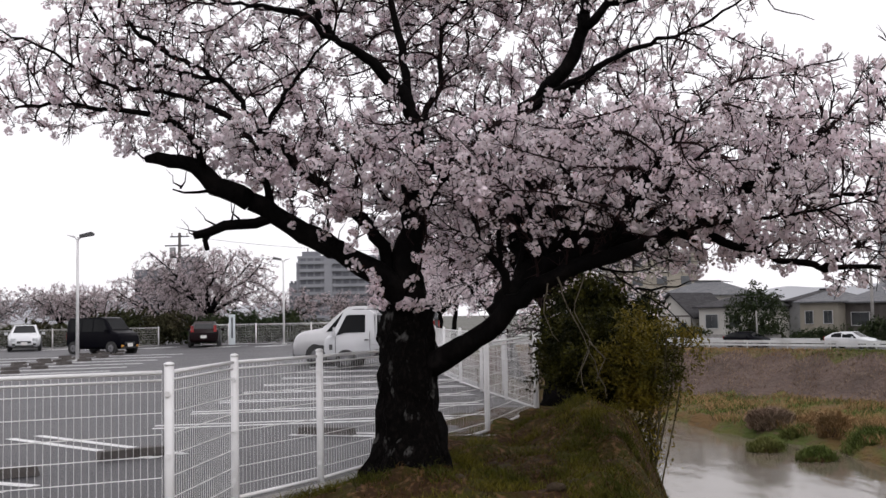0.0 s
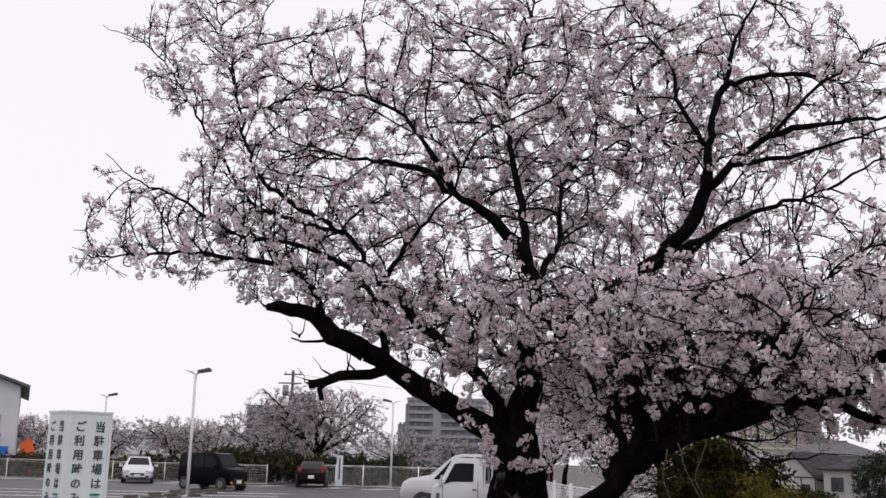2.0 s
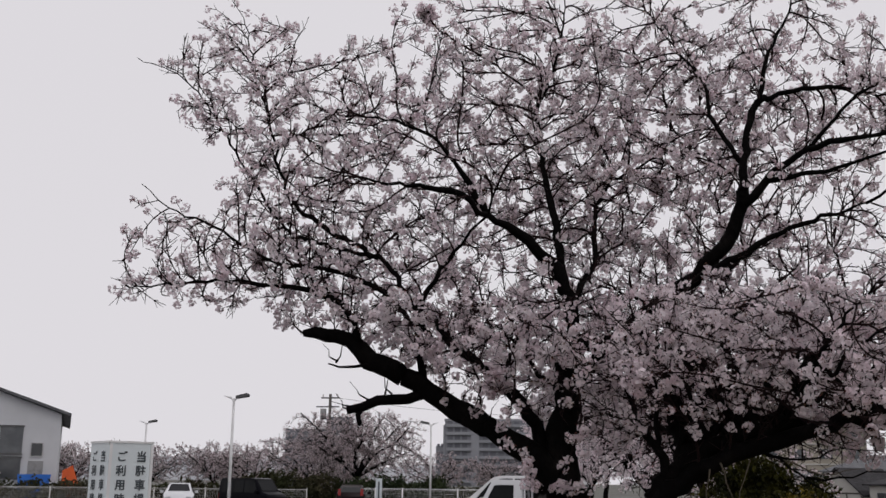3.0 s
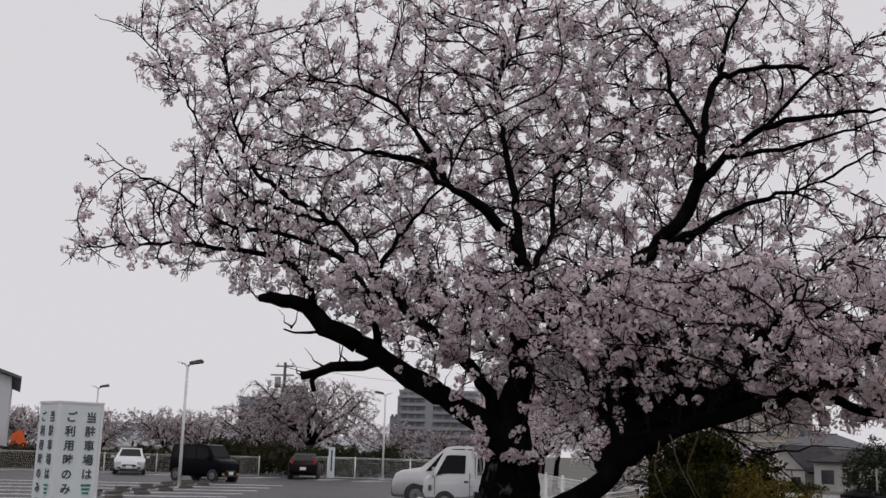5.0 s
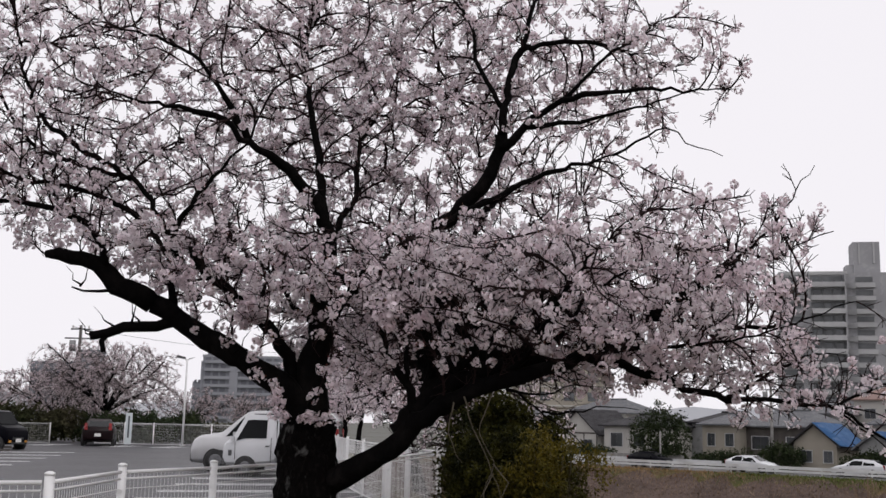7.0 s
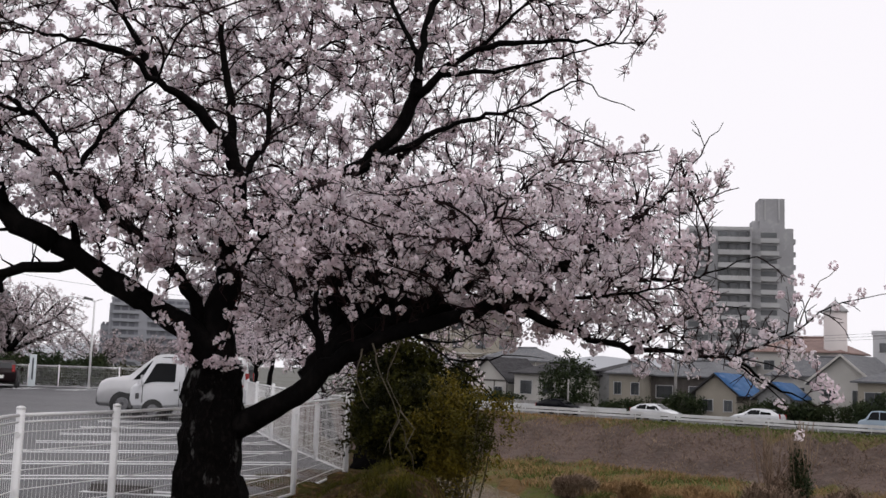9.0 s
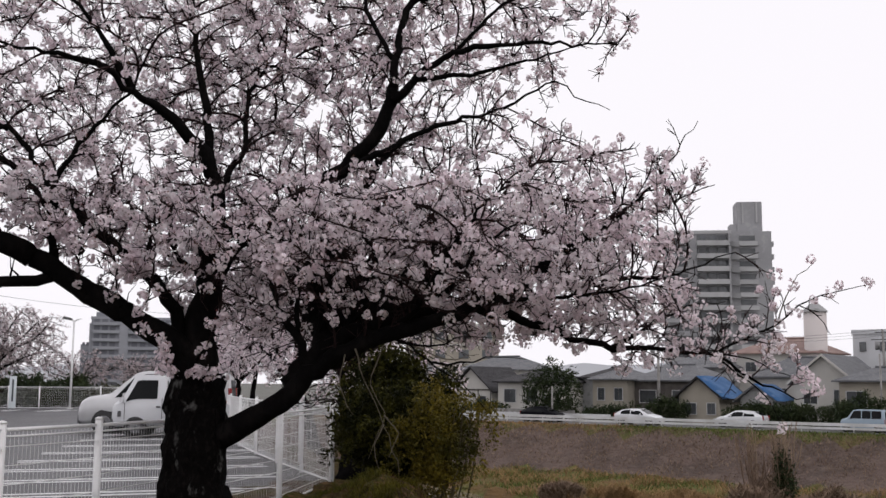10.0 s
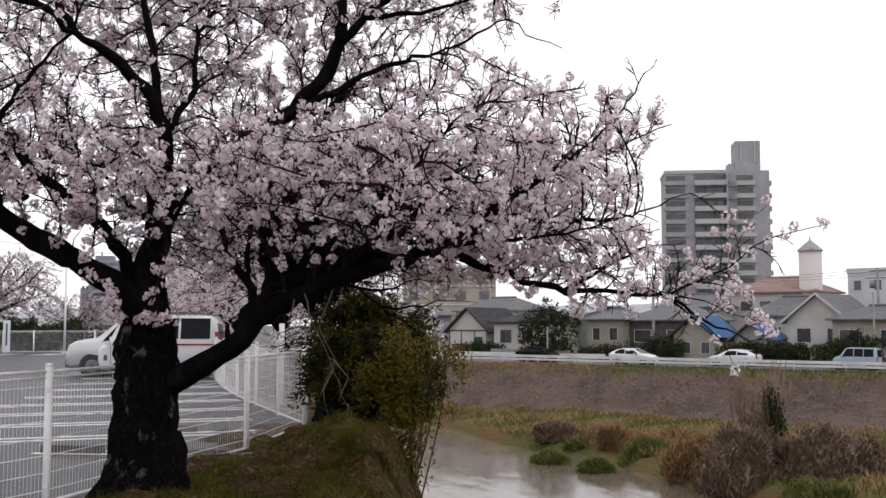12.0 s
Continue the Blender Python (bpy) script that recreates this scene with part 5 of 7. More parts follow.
def house(label, m, w, d, eave, ridge, wall, roof, windows, gable_front=False, over=0.5, timber=False, trim=None):
    """A small house: w along the road, d deep. windows: x, z, width, height on the front."""
    t = thing("house", label, "house", m, "houses on the far bank")
    part("wall", Shape().box(0, d / 2, eave / 2 - 0.3, w, d, eave + 0.6).mesh("wall", wall), t)
    if gable_front:
        g = Shape().add([(-w / 2, 0.0, eave), (w / 2, 0.0, eave), (0, 0.0, ridge), (-w / 2, d, eave), (w / 2, d, eave), (0, d, ridge)], [(0, 1, 2), (5, 4, 3), (0, 2, 5, 3), (1, 4, 5, 2), (0, 3, 4, 1)])
        part("gable", g.mesh("gable", wall), t)
        for s in (-1, 1):
            k = (ridge - eave) / (w / 2)
            xo, zo = s * (w / 2 + over), eave - over * k
            r = Shape().add([(0, -over, ridge + 0.02), (xo, -over, zo), (xo, d + over, zo), (0, d + over, ridge + 0.02),
                             (0, -over, ridge + 0.2), (xo, -over, zo + 0.18), (xo, d + over, zo + 0.18), (0, d + over, ridge + 0.2)],
                            [(0, 3, 2, 1), (4, 5, 6, 7), (0, 1, 5, 4), (1, 2, 6, 5), (2, 3, 7, 6), (3, 0, 4, 7)])
            part("roof", r.mesh("roof", roof), t)
            if trim:
                b = Shape().add([(0, -over - 0.03, ridge - 0.02), (xo, -over - 0.03, zo - 0.04), (xo, -over - 0.03, zo + 0.2), (0, -over - 0.03, ridge + 0.22),
                                 (0, -over + 0.03, ridge - 0.02), (xo, -over + 0.03, zo - 0.04), (xo, -over + 0.03, zo + 0.2), (0, -over + 0.03, ridge + 0.22)],
                                [(0, 1, 2, 3), (7, 6, 5, 4), (0, 4, 5, 1), (1, 5, 6, 2), (2, 6, 7, 3), (3, 7, 4, 0)])
                part("bargeboard", b.mesh("bargeboard", trim), t)
    else:
        h = min(w, d) * 0.32
        e = [(-w / 2 - over, -over), (w / 2 + over, -over), (w / 2 + over, d + over), (-w / 2 - over, d + over)]
        r = Shape().add([(x, y, eave) for x, y in e] + [(x, y, eave + 0.14) for x, y in e] + [(-w / 2 + h, d / 2, ridge), (w / 2 - h, d / 2, ridge)],
                        [(3, 2, 1, 0), (0, 1, 5, 4), (1, 2, 6, 5), (2, 3, 7, 6), (3, 0, 4, 7), (4, 5, 9, 8), (6, 7, 8, 9), (5, 6, 9), (7, 4, 8)])
        part("roof", r.mesh("roof", roof), t)
        part("ridge_tile", Shape().tube([(-w / 2 + h, d / 2, ridge + 0.04), (w / 2 - h, d / 2, ridge + 0.04)], 0.12, 6).mesh("ridge_tile", roof), t)
    if timber:
        for x in (-w / 2 + 0.1, -w / 6, w / 6, w / 2 - 0.1):
            part("timber", Shape().box(x, -0.02, eave / 2, 0.14, 0.06, eave).mesh("timber", DARK_WOOD), t)
        part("timber", Shape().box(0, -0.03, eave - 0.1, w, 0.06, 0.16).mesh("timber", DARK_WOOD), t)
    for x, z, ww_, hh in windows:
        window(t, x, -0.01, z, ww_, hh)
    return t


G = ROAD_Z + 0.05
house("white timber-framed house with a steep dark roof", by_road(-24.6, -12, G), 5.4, 7, 3.0, 5.3, PLASTER, ROOF_DARK, [(1.4, 1.6, 1.2, 1.2)], True, timber=True)
house("low white house with a dark hipped roof", by_road(-17.2, -12, G), 7.6, 7, 3.7, 5.0, PLASTER, ROOF_DARK, [(-2.2, 2.3, 1.5, 1.4), (0.6, 2.3, 1.2, 1.2), (2.6, 1.2, 1.0, 2.0)])
house("beige house with two small windows and a grey roof", by_road(-7.4, -12.5, G), 4.0, 6, 4.0, 5.2, BEIGE, ROOF_GREY, [(-1.0, 2.6, 0.8, 1.2), (1.0, 2.6, 0.9, 1.2)])
house("dark house with a wide grey tiled roof", by_road(-10.8, -17, G), 5.0, 7, 4.2, 5.4, GREY_WALL, ROOF_DARK, [(0, 2.6, 1.6, 1.2)])
house("long dark house with a grey tiled roof", by_road(-1.9, -14, G), 7.6, 8, 3.9, 5.6, DARK_WOOD, ROOF_GREY, [(-2, 2.4, 1.8, 1.2), (1.6, 2.4, 1.8, 1.2)])
def tarpaulin(parent, w, d, eave, ridge, over=0.5, low=0.0):
    """A blue sheet laid over the slope of a roof, sagging a little and hanging over the eave."""
    k = (ridge - eave) / (w / 2)
    v = [(w * 0.5 * u + over * u, -over - 0.06 + (d + over) * t, ridge + 0.25 - k * (w * 0.5 + over) * u + 0.05 * math.sin(9 * u + 5 * t)) for u in (0.02, 0.3, 0.6, 0.85, 1.03) for t in (low, 0.35, 0.7, 1.0)]
    f = [(4 * i + j, 4 * i + j + 1, 4 * i + j + 5, 4 * i + j + 4) for i in range(4) for j in range(3)]
    part("tarpaulin", Shape().add(v + [(x, y, z - 0.03) for x, y, z in v], f + [tuple(20 + q for q in p[::-1]) for p in f] + [(4 * i, 4 * i + 4, 24 + 4 * i, 20 + 4 * i) for i in range(4)]).mesh("tarpaulin", TARP, True), parent, "blue tarpaulin")


t_ = house("timber shed house with blue tarpaulin over half its roof", by_road(3.7, -9.5, G), 4.0, 5.5, 2.6, 4.2, BEIGE, ROOF_DARK, [(-0.8, 1.4, 1.0, 1.0), (1.2, 1.4, 0.8, 1.0)], True)
tarpaulin(t_, 4.0, 5.5, 2.6, 4.2)
t_ = house("small shed house with a blue sheet over its roof", by_road(9.4, -9, G), 3.0, 4.2, 2.4, 3.5, GREY_WALL, ROOF_GREY, [(0, 1.4, 1.6, 1.0)], True)
tarpaulin(t_, 3.0, 4.2, 2.4, 3.5)
house("grey-roofed house with a white-trimmed gable", by_road(14.4, -12, G), 5.4, 9, 4.0, 6.2, PLASTER, ROOF_GREY, [(-1.2, 2.6, 1.2, 1.2), (1.3, 2.6, 0.8, 1.2)], True, trim=PLASTER)
house("long house with a pale grey tiled roof", by_road(10.4, -17, G), 9, 7, 4.3, 6.3, PLASTER, ROOF_GREY, [(-2, 2.7, 1.6, 1.2), (2, 2.7, 1.6, 1.2)])
house("low house with a dark grey roof and a hedge before it", by_road(19.6, -10, G), 6.4, 7, 3.9, 5.2, BEIGE, ROOF_GREY, [(-1.8, 2.4, 1.6, 1.4), (1.4, 2.4, 1.2, 1.4)])
house("terracotta-roofed house below a pale tower", by_road(3.4, -30, G), 9.4, 8, 7.0, 8.8, PLASTER, ROOF_RED, [(-3, 5.6, 1.2, 1.0), (-0.8, 5.6, 1.2, 1.0), (2.4, 5.6, 1.2, 1.0)])
house("white house with a grey gable roof among others", by_road(-31, -24, G), 9, 8, 5.2, 7.0, PLASTER, ROOF_GREY, [(-2, 3.6, 1.6, 1.2), (2, 3.6, 1.6, 1.2)])
house("grey-walled house with a tiled roof at the road", by_road(-38, -13, G), 8, 8, 4.6, 6.2, GREY_WALL, ROOF_GREY, [(-2, 3.2, 1.6, 1.2), (2, 3.2, 1.6, 1.2)])
house("two-storey house with a dark tiled roof", by_road(-5, -27, G), 8, 8, 5.4, 7.0, GREY_WALL, ROOF_GREY, [(-2, 4.2, 1.6, 1.2), (2, 4.2, 1.6, 1.2)])

tw = thing("pale_tower", "slim pale round tower with a conical cap", "tower", by_road(7.3, -31, G))
part("shaft", Shape().tube([(0, 0, 0), (0, 0, 11.5)], 1.2, 20).mesh("shaft", PALE_TOWER, True), tw)
part("cap", Shape().tube([(0, 0, 11.45), (0, 0, 11.6), (0, 0, 12.7)], [1.36, 1.3, 0.04], 20).mesh("cap", GREY_WALL), tw, "grey conical cap")
part("finial", Shape().tube([(0, 0, 12.6), (0, 0, 13.0)], 0.05, 6).mesh("finial", DARK_METAL), tw)


def block(label, m, w, d, floors, storey, wall, windows_per_floor, name="apartment_building", category="building", first=0.6, win=(1.2, 1.2), band=None):
    t = thing(name, label, category, m)
    h = floors * storey + first
    part("wall", Shape().box(0, d / 2, h / 2 - 1, w, d, h + 2).mesh("wall", wall), t)
    part("parapet", Shape().box(0, d / 2, h + 0.15, w + 0.2, d + 0.2, 0.5).mesh("parapet", band or wall), t)
    for f in range(floors):
        for i in range(windows_per_floor):
            x = -w / 2 + w * (i + 0.5) / windows_per_floor
            part("window", Shape().box(x, -0.02, first + f * storey + storey * 0.5, win[0], 0.12, win[1]).mesh("window", PANE), t)
        if band:
            part("ledge", Shape().box(0, -0.05, first + f * storey, w, 0.16, 0.2).mesh("ledge", band), t)
    return t


block("white three-storey building with small dark windows", by_road(12.8, -36, G), 6.4, 8, 3, 2.9, WHITE_WALL, 3, win=(0.7, 1.0))
gb = thing("office_building", "blue-grey flat-roofed building with dark window bands", "building", by_road(24.0, -14, G))
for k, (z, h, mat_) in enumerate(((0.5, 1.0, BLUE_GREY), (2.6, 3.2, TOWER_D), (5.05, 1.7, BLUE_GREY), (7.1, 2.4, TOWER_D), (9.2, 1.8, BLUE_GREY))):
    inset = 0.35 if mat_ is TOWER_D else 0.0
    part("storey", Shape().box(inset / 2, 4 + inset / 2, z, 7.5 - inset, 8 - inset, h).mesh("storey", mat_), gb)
for x in (-2.4, -0.8, 0.8, 2.4):
    for z in (2.7, 7.1):
        part("window", Shape().box(x, 0.3, z, 1.2, 0.12, 1.5).mesh("window", PANE), gb)
block("beige apartment block half hidden behind branches", pose(22.8, 168, -2, 0, 0, -8), 15, 12, 4, 3.0, BEIGE, 4, first=0.8, win=(1.6, 1.4), band=PLASTER)

# tall apartment tower with balconies
ap = thing("apartment_tower", "tall grey apartment tower with stepped balconies and a roof tank house", "building", pose(84.5, 219, -2, 0, 0, -14))
FLOORS, ST = 13, 2.82
part("slab", Shape().box(-0.6, 6.5, FLOORS * ST / 2, 13.4, 12, FLOORS * ST).mesh("slab", TOWER_A), ap, "grey side wing")
part("core", Shape().box(10.6, 8.5, (FLOORS * ST + 0.6) / 2, 9.0, 13, FLOORS * ST + 0.6).mesh("core", TOWER_A), ap)
part("parapet", Shape().box(-0.6, 6.5, FLOORS * ST + 0.3, 13.8, 12.4, 0.7).mesh("parapet", TOWER_B), ap)
part("tank_house", Shape().box(11.0, 7.5, FLOORS * ST + 4.1, 5.4, 6, 7.0).mesh("tank_house", TOWER_A), ap, "grey roof tank house")
part("tank_step", Shape().box(7.6, 6.8, FLOORS * ST + 1.6, 1.6, 4, 2.0).mesh("tank_step", TOWER_A), ap)
for k in (-1, 1):
    part("tank_rib", Shape().box(11.0 + k * 1.5, 4.42, FLOORS * ST + 5.2, 0.35, 0.2, 4.6).mesh("tank_rib", TOWER_B), ap)
for f in range(FLOORS):
    z = f * ST
    # flat dark panels on the wall paint the shade behind balconies and stair openings
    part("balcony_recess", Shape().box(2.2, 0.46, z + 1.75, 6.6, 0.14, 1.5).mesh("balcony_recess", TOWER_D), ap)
    for i in range(3):
        part("window", Shape().box(0.1 + 2.1 * i, 0.36, z + 1.7, 1.5, 0.1, 1.3).mesh("window", PANE), ap)
    b = part("balcony", Shape().box(2.2, -0.35, z + 0.55, 6.8, 1.6, 1.05).mesh("balcony", TOWER_B), ap, "pale balcony parapet")
    part("fin", Shape().box(5.75, -0.1, z + 1.4, 0.35, 1.4, ST).mesh("fin", TOWER_A), ap)
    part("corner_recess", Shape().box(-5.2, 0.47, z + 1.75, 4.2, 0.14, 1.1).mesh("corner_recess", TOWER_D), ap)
    part("corner_balcony", Shape().box(-5.4, 0.1, z + 0.6, 4.8, 1.0, 0.9).mesh("corner_balcony", TOWER_A), ap)
    c = Shape().add([(6.2, 1.9, z + 0.1), (8.0, 0.6, z - 0.2), (8.0, 0.6, z + 0.9), (6.2, 1.9, z + 1.2), (6.2, 2.4, z + 0.1), (8.0, 1.2, z - 0.2), (8.0, 1.2, z + 0.9), (6.2, 2.4, z + 1.2)],
                    [(0, 1, 2, 3), (7, 6, 5, 4), (0, 4, 5, 1), (1, 5, 6, 2), (2, 6, 7, 3), (3, 7, 4, 0)])
    part("stair_parapet", c.mesh("stair_parapet", TOWER_B), ap)
    part("stair_opening", Shape().box(9.9, 1.95, z + 1.9, 3.4, 0.12, 1.1).mesh("stair_opening", TOWER_D), ap)
    part("side_parapet", Shape().box(10.0, 1.6, z + 0.65, 4.0, 0.8, 0.95).mesh("side_parapet", TOWER_B), ap)
    part("end_balcony", Shape().box(15.3, 6.0, z + 0.75, 0.9, 6.0, 1.0).mesh("end_balcony", TOWER_A), ap)

# apartment slab beyond the parking lot
SLAB_A = material("slab_pale_grey", (0.22, 0.228, 0.25), 0.85, second=(0.19, 0.197, 0.22), scale=0.1)
SLAB_B = material("slab_gallery", (0.27, 0.277, 0.3), 0.85, second=(0.24, 0.247, 0.27), scale=0.1)
# window panes lightened and blued: haze of distance put into the colour
FAR_PANE = material("hazy_far_pane", (0.13, 0.135, 0.155), 0.5, second=(0.1, 0.105, 0.125), scale=0.2)
sl = thing("apartment_slab", "long grey apartment slab with galleries far behind the lot", "building", pose(-64.2, 398, 0, 0, 0, 4))
part("wall", Shape().box(2, 7, 12.2, 36, 14, 24.4).mesh("wall", SLAB_A), sl)
part("end_wing", Shape().box(-17.8, 7, 7.5, 3.6, 11, 15).mesh("end_wing", SLAB_A), sl, "lower end wing")
part("end_step", Shape().box(-15.6, 6, 11.4, 2.2, 11, 22.8).mesh("end_step", SLAB_B), sl)
part("stair_tower", Shape().box(-4.4, 6.2, 12.7, 3.2, 14, 25.4).mesh("stair_tower", SLAB_B), sl)
part("roof_house", Shape().box(-11.5, 6, 25.6, 6.5, 7, 2.8).mesh("roof_house", SLAB_A), sl)
part("roof_mast", Shape().tube([(-12.6, 4, 26.8), (-12.6, 4, 28.4)], 0.25, 6).mesh("roof_mast", DARK_METAL), sl)
part("parapet", Shape().box(2, 7, 24.7, 36.4, 14.4, 0.9).mesh("parapet", SLAB_B), sl)
for f in range(8):
    for x, w in ((-10.6, 9.4), (8.4, 22.4)):
        part("gallery", Shape().box(x, -0.5, 1.9 + f * 2.95, w, 1.4, 1.1).mesh("gallery", SLAB_B), sl)
    for x in (-14, -11.2, -8.4, -0.6, 2.4, 5.4, 8.4, 11.4, 14.4, 17.4):
        part("window", Shape().box(x, -0.04, 3.3 + f * 2.95, 2.0, 0.12, 1.5).mesh("window", FAR_PANE), sl)
    for x in (-18.6, -17.2):
        if f < 5:
            part("window", Shape().box(x, 1.44, 3.3 + f * 2.95, 0.9, 0.12, 1.3).mesh("window", FAR_PANE), sl)
fb = thing("office_block", "flat grey building with a roof house behind cherry trees", "building", pose(-99, 300, 0, 0, 0, 3))
part("wall", Shape().box(0, 6, 8, 19, 12, 17).mesh("wall", SLAB_A), fb)
part("roof_house", Shape().box(5.5, 6, 18.3, 6.5, 7, 3.8).mesh("roof_house", SLAB_A), fb)
for i in range(6):
    for f in range(4):
        part("window", Shape().box(-7.8 + i * 3.1, -0.05, 3 + f * 3.6, 1.8, 0.12, 1.6).mesh("window", FAR_PANE), fb)

# white hall at the lot's far left
hall = thing("sports_hall", "white gabled hall with large dark windows and a blue sign", "building", pose(-49.9, 72.1, 0, 0, 0, 31))
W2, HE, HR = 5.7, 6.5, 8.5
part("wall", Shape().prism([(-W2, -0.3), (W2, -0.3), (W2, HE), (0, HR), (-W2, HE)], 0, 22).mesh("wall", WHITE_WALL), hall)
for s in (-1, 1):
    r = Shape().add([(0, -0.5, HR + 0.03), (s * (W2 + 0.7), -0.5, HE - 0.17), (s * (W2 + 0.7), 22.5, HE - 0.17), (0, 22.5, HR + 0.03), (0, -0.5, HR + 0.25), (s * (W2 + 0.7), -0.5, HE + 0.05), (s * (W2 + 0.7), 22.5, HE + 0.05), (0, 22.5, HR + 0.25)],
                    [(0, 3, 2, 1), (4, 5, 6, 7), (0, 1, 5, 4), (1, 2, 6, 5), (2, 3, 7, 6), (3, 0, 4, 7)])
    part("roof", r.mesh("roof", ROOF_GREY), hall)
for z, h in ((4.45, 2.0), (2.35, 1.5)):
    for i in range(5):
        part("window", Shape().box(-4.8 + i * 1.75, -0.03, z, 1.66, 0.1, h).mesh("window", PANE), hall)
    part("window_frame", Shape().box(-1.3, -0.06, z - h / 2 - 0.05, 8.8, 0.16, 0.12).box(-1.3, -0.06, z + h / 2 + 0.05, 8.8, 0.16, 0.12).mesh("window_frame", DARK_METAL), hall)
window(hall, 4.1, -0.03, 3.75, 0.8, 0.95, 0)
part("door", Shape().box(4.1, -0.04, 1.8, 1.1, 0.08, 2.2).mesh("door", GREY_WALL), hall)
part("blue_sheet", Shape().prism([(2.9, 1.9), (5.3, 1.9), (5.1, 0.6), (4.5, 0.1), (3.6, 0.1), (3.0, 0.7)], -0.5, -0.4).mesh("blue_sheet", BLUE_BOX), hall, "blue sheet on the wall")
for x in (0.6, -1.6):
    part("sign_board", Shape().box(x, -0.1, 6.35, 1.0, 0.12, 1.0).mesh("sign_board", BLUE_SIGN), hall, "blue square sign board")
LETTER = material("sign_letter", (0.75, 0.75, 0.75), 0.5, second=(0.68, 0.68, 0.68), scale=4)
lettering("球", LETTER, 0.86, hall, pose(0.6, -0.17, 6.35, 90, 0, 0), bold=0.01)
part("banner", Shape().prism([(6.0, 0.0), (8.2, 0.0), (7.8, 0.8), (7.2, 1.5), (6.8, 2.6), (6.1, 2.2)], -1.5, -1.44).mesh("banner", ORANGE), hall, "orange banner flag")

# utility poles and wires
def utility_pole(x, y, z0, top, label, arms=True, turn=0, mat=None):
    t = thing("utility_pole", label, "utility pole", pose(x, y, z0, 0, 0, turn), "utility poles")
    part("pole", Shape().tube([(0, 0, -0.3), (0, 0, top)], [0.17, 0.11] if arms else [0.09, 0.07], 10).mesh("pole", mat or CONCRETE, True), t)
    if arms:
        part("crossarm", Shape().box(0, 0, top - 0.3, 1.5, 0.1, 0.1).mesh("crossarm", DARK_METAL), t)
        part("crossarm", Shape().box(-0.2, 0, top - 1.0, 1.9, 0.1, 0.1).mesh("crossarm", DARK_METAL), t)
        for i in range(3):
            part("insulator", Shape().tube([(-0.6 + i * 0.6, 0, top - 0.25), (-0.6 + i * 0.6, 0, top - 0.02)], 0.05, 6).mesh("insulator", PLASTER), t)
        part("transformer", Shape().tube([(-0.55, 0, top - 1.9), (-0.55, 0, top - 1.15)], 0.24, 10).mesh("transformer", GREY_WALL, True), t)
        part("bracket", Shape().box(-0.3, 0, top - 1.95, 0.9, 0.12, 0.1).mesh("bracket", DARK_METAL), t)
    return t


utility_pole(-25.1, 80.8, 0, 8.4, "dark concrete utility pole with a transformer and crossarms", mat=STOP)
utility_pole(46.0, 80.2, ROAD_Z, 6.2, "pale concrete pole at the levee road", False)
utility_pole(23.6, 100.0, ROAD_Z, 3.4, "short pale pole by the levee road", False)
utility_pole(33.6, 98.2, ROAD_Z, 8.4, "concrete utility pole between the houses", True, -40)
utility_pole(56.5, 98.0, ROAD_Z, 9.2, "concrete utility pole behind the roofs", True, -40)


def wire(a, b, sag, label):
    a, b = Vector(a), Vector(b)
    p = [a.lerp(b, t / 14) - Vector((0, 0, sag * 4 * (t / 14) * (1 - t / 14))) for t in range(15)]
    tagged(part("power_line", Shape().tube(p, 0.018, 4).mesh("power_line", TRIM)), label, "cable", "power lines")


wire((-25.1, 80.8, 8.2), (-4, 110, 8.6), 0.7, "thin black power line from the transformer pole")
for dz in (0, 0.6, 1.2):
    wire((33.6, 98.2, 6.0 + dz * 0.3), (56.5, 98, 6.6 + dz * 0.5), 0.5, "thin power line over the roofs")
    wire((56.5, 98, 6.0 + dz * 0.8), (110, 70, 7.4 + dz), 0.6, "thin power line over the town")

# block wall and cars along the levee road
tagged(part("garden_wall", Shape().box(0, 0, 0.55, 9.6, 0.15, 1.1).mesh("garden_wall", CONCRETE), at=by_road(-13.3, -7.4, ROAD_Z)), "grey block garden wall beside the levee road", "wall", kind="structure")
road_cars = [("road_car", "dark car on the levee road", CAR_BLACK, HATCH, -9.0, -2.6, 0), ("road_car", "white estate car driving on the levee road", CAR_WHITE, HATCH, 1.2, -2.6, 0),
             ("road_car", "white car on the levee road", CAR_WHITE, HATCH, 9.8, -4.6, 180),
             ("road_van", "pale blue kei van on the levee road", CAR_BLUE, KEI, 20.6, -2.8, 180)]
for nm, lab, paint, st, along, s, turn in road_cars:
    kei = st is KEI
    car(nm, lab, paint, st, [(-1.45, -0.72), (-0.66, 0.0), (0.06, 0.95, 0.32)] if kei else [(-1.5, -0.55), (-0.47, 0.85, 0.6)], [(1.2, 0.68), (-1.2, 0.68)] if kei else [(1.32, 0.79), (-1.35, 0.79)],
        by_road(along, s, ROAD_Z + 0.05, turn), 0.28 if kei else 0.31, group="cars on the levee road")

# ---- plants ----
LEAF = material("dark_evergreen_leaf", (0.009, 0.011, 0.003), 0.55, second=(0.05, 0.048, 0.008), scale=3.0, random=0.45, island=True, translucent=0.1, spec=0.05)
LEAF_YELLOW = material("yellow_green_leaf", (0.15, 0.115, 0.015), 0.5, second=(0.045, 0.045, 0.008), scale=2.0, random=0.45, island=True, translucent=0.2, spec=0.12)
LEAF_TREE = material("broadleaf", (0.022, 0.034, 0.014), 0.6, second=(0.035, 0.045, 0.018), scale=0.8, random=0.5, island=True, translucent=0.12, spec=0.12)
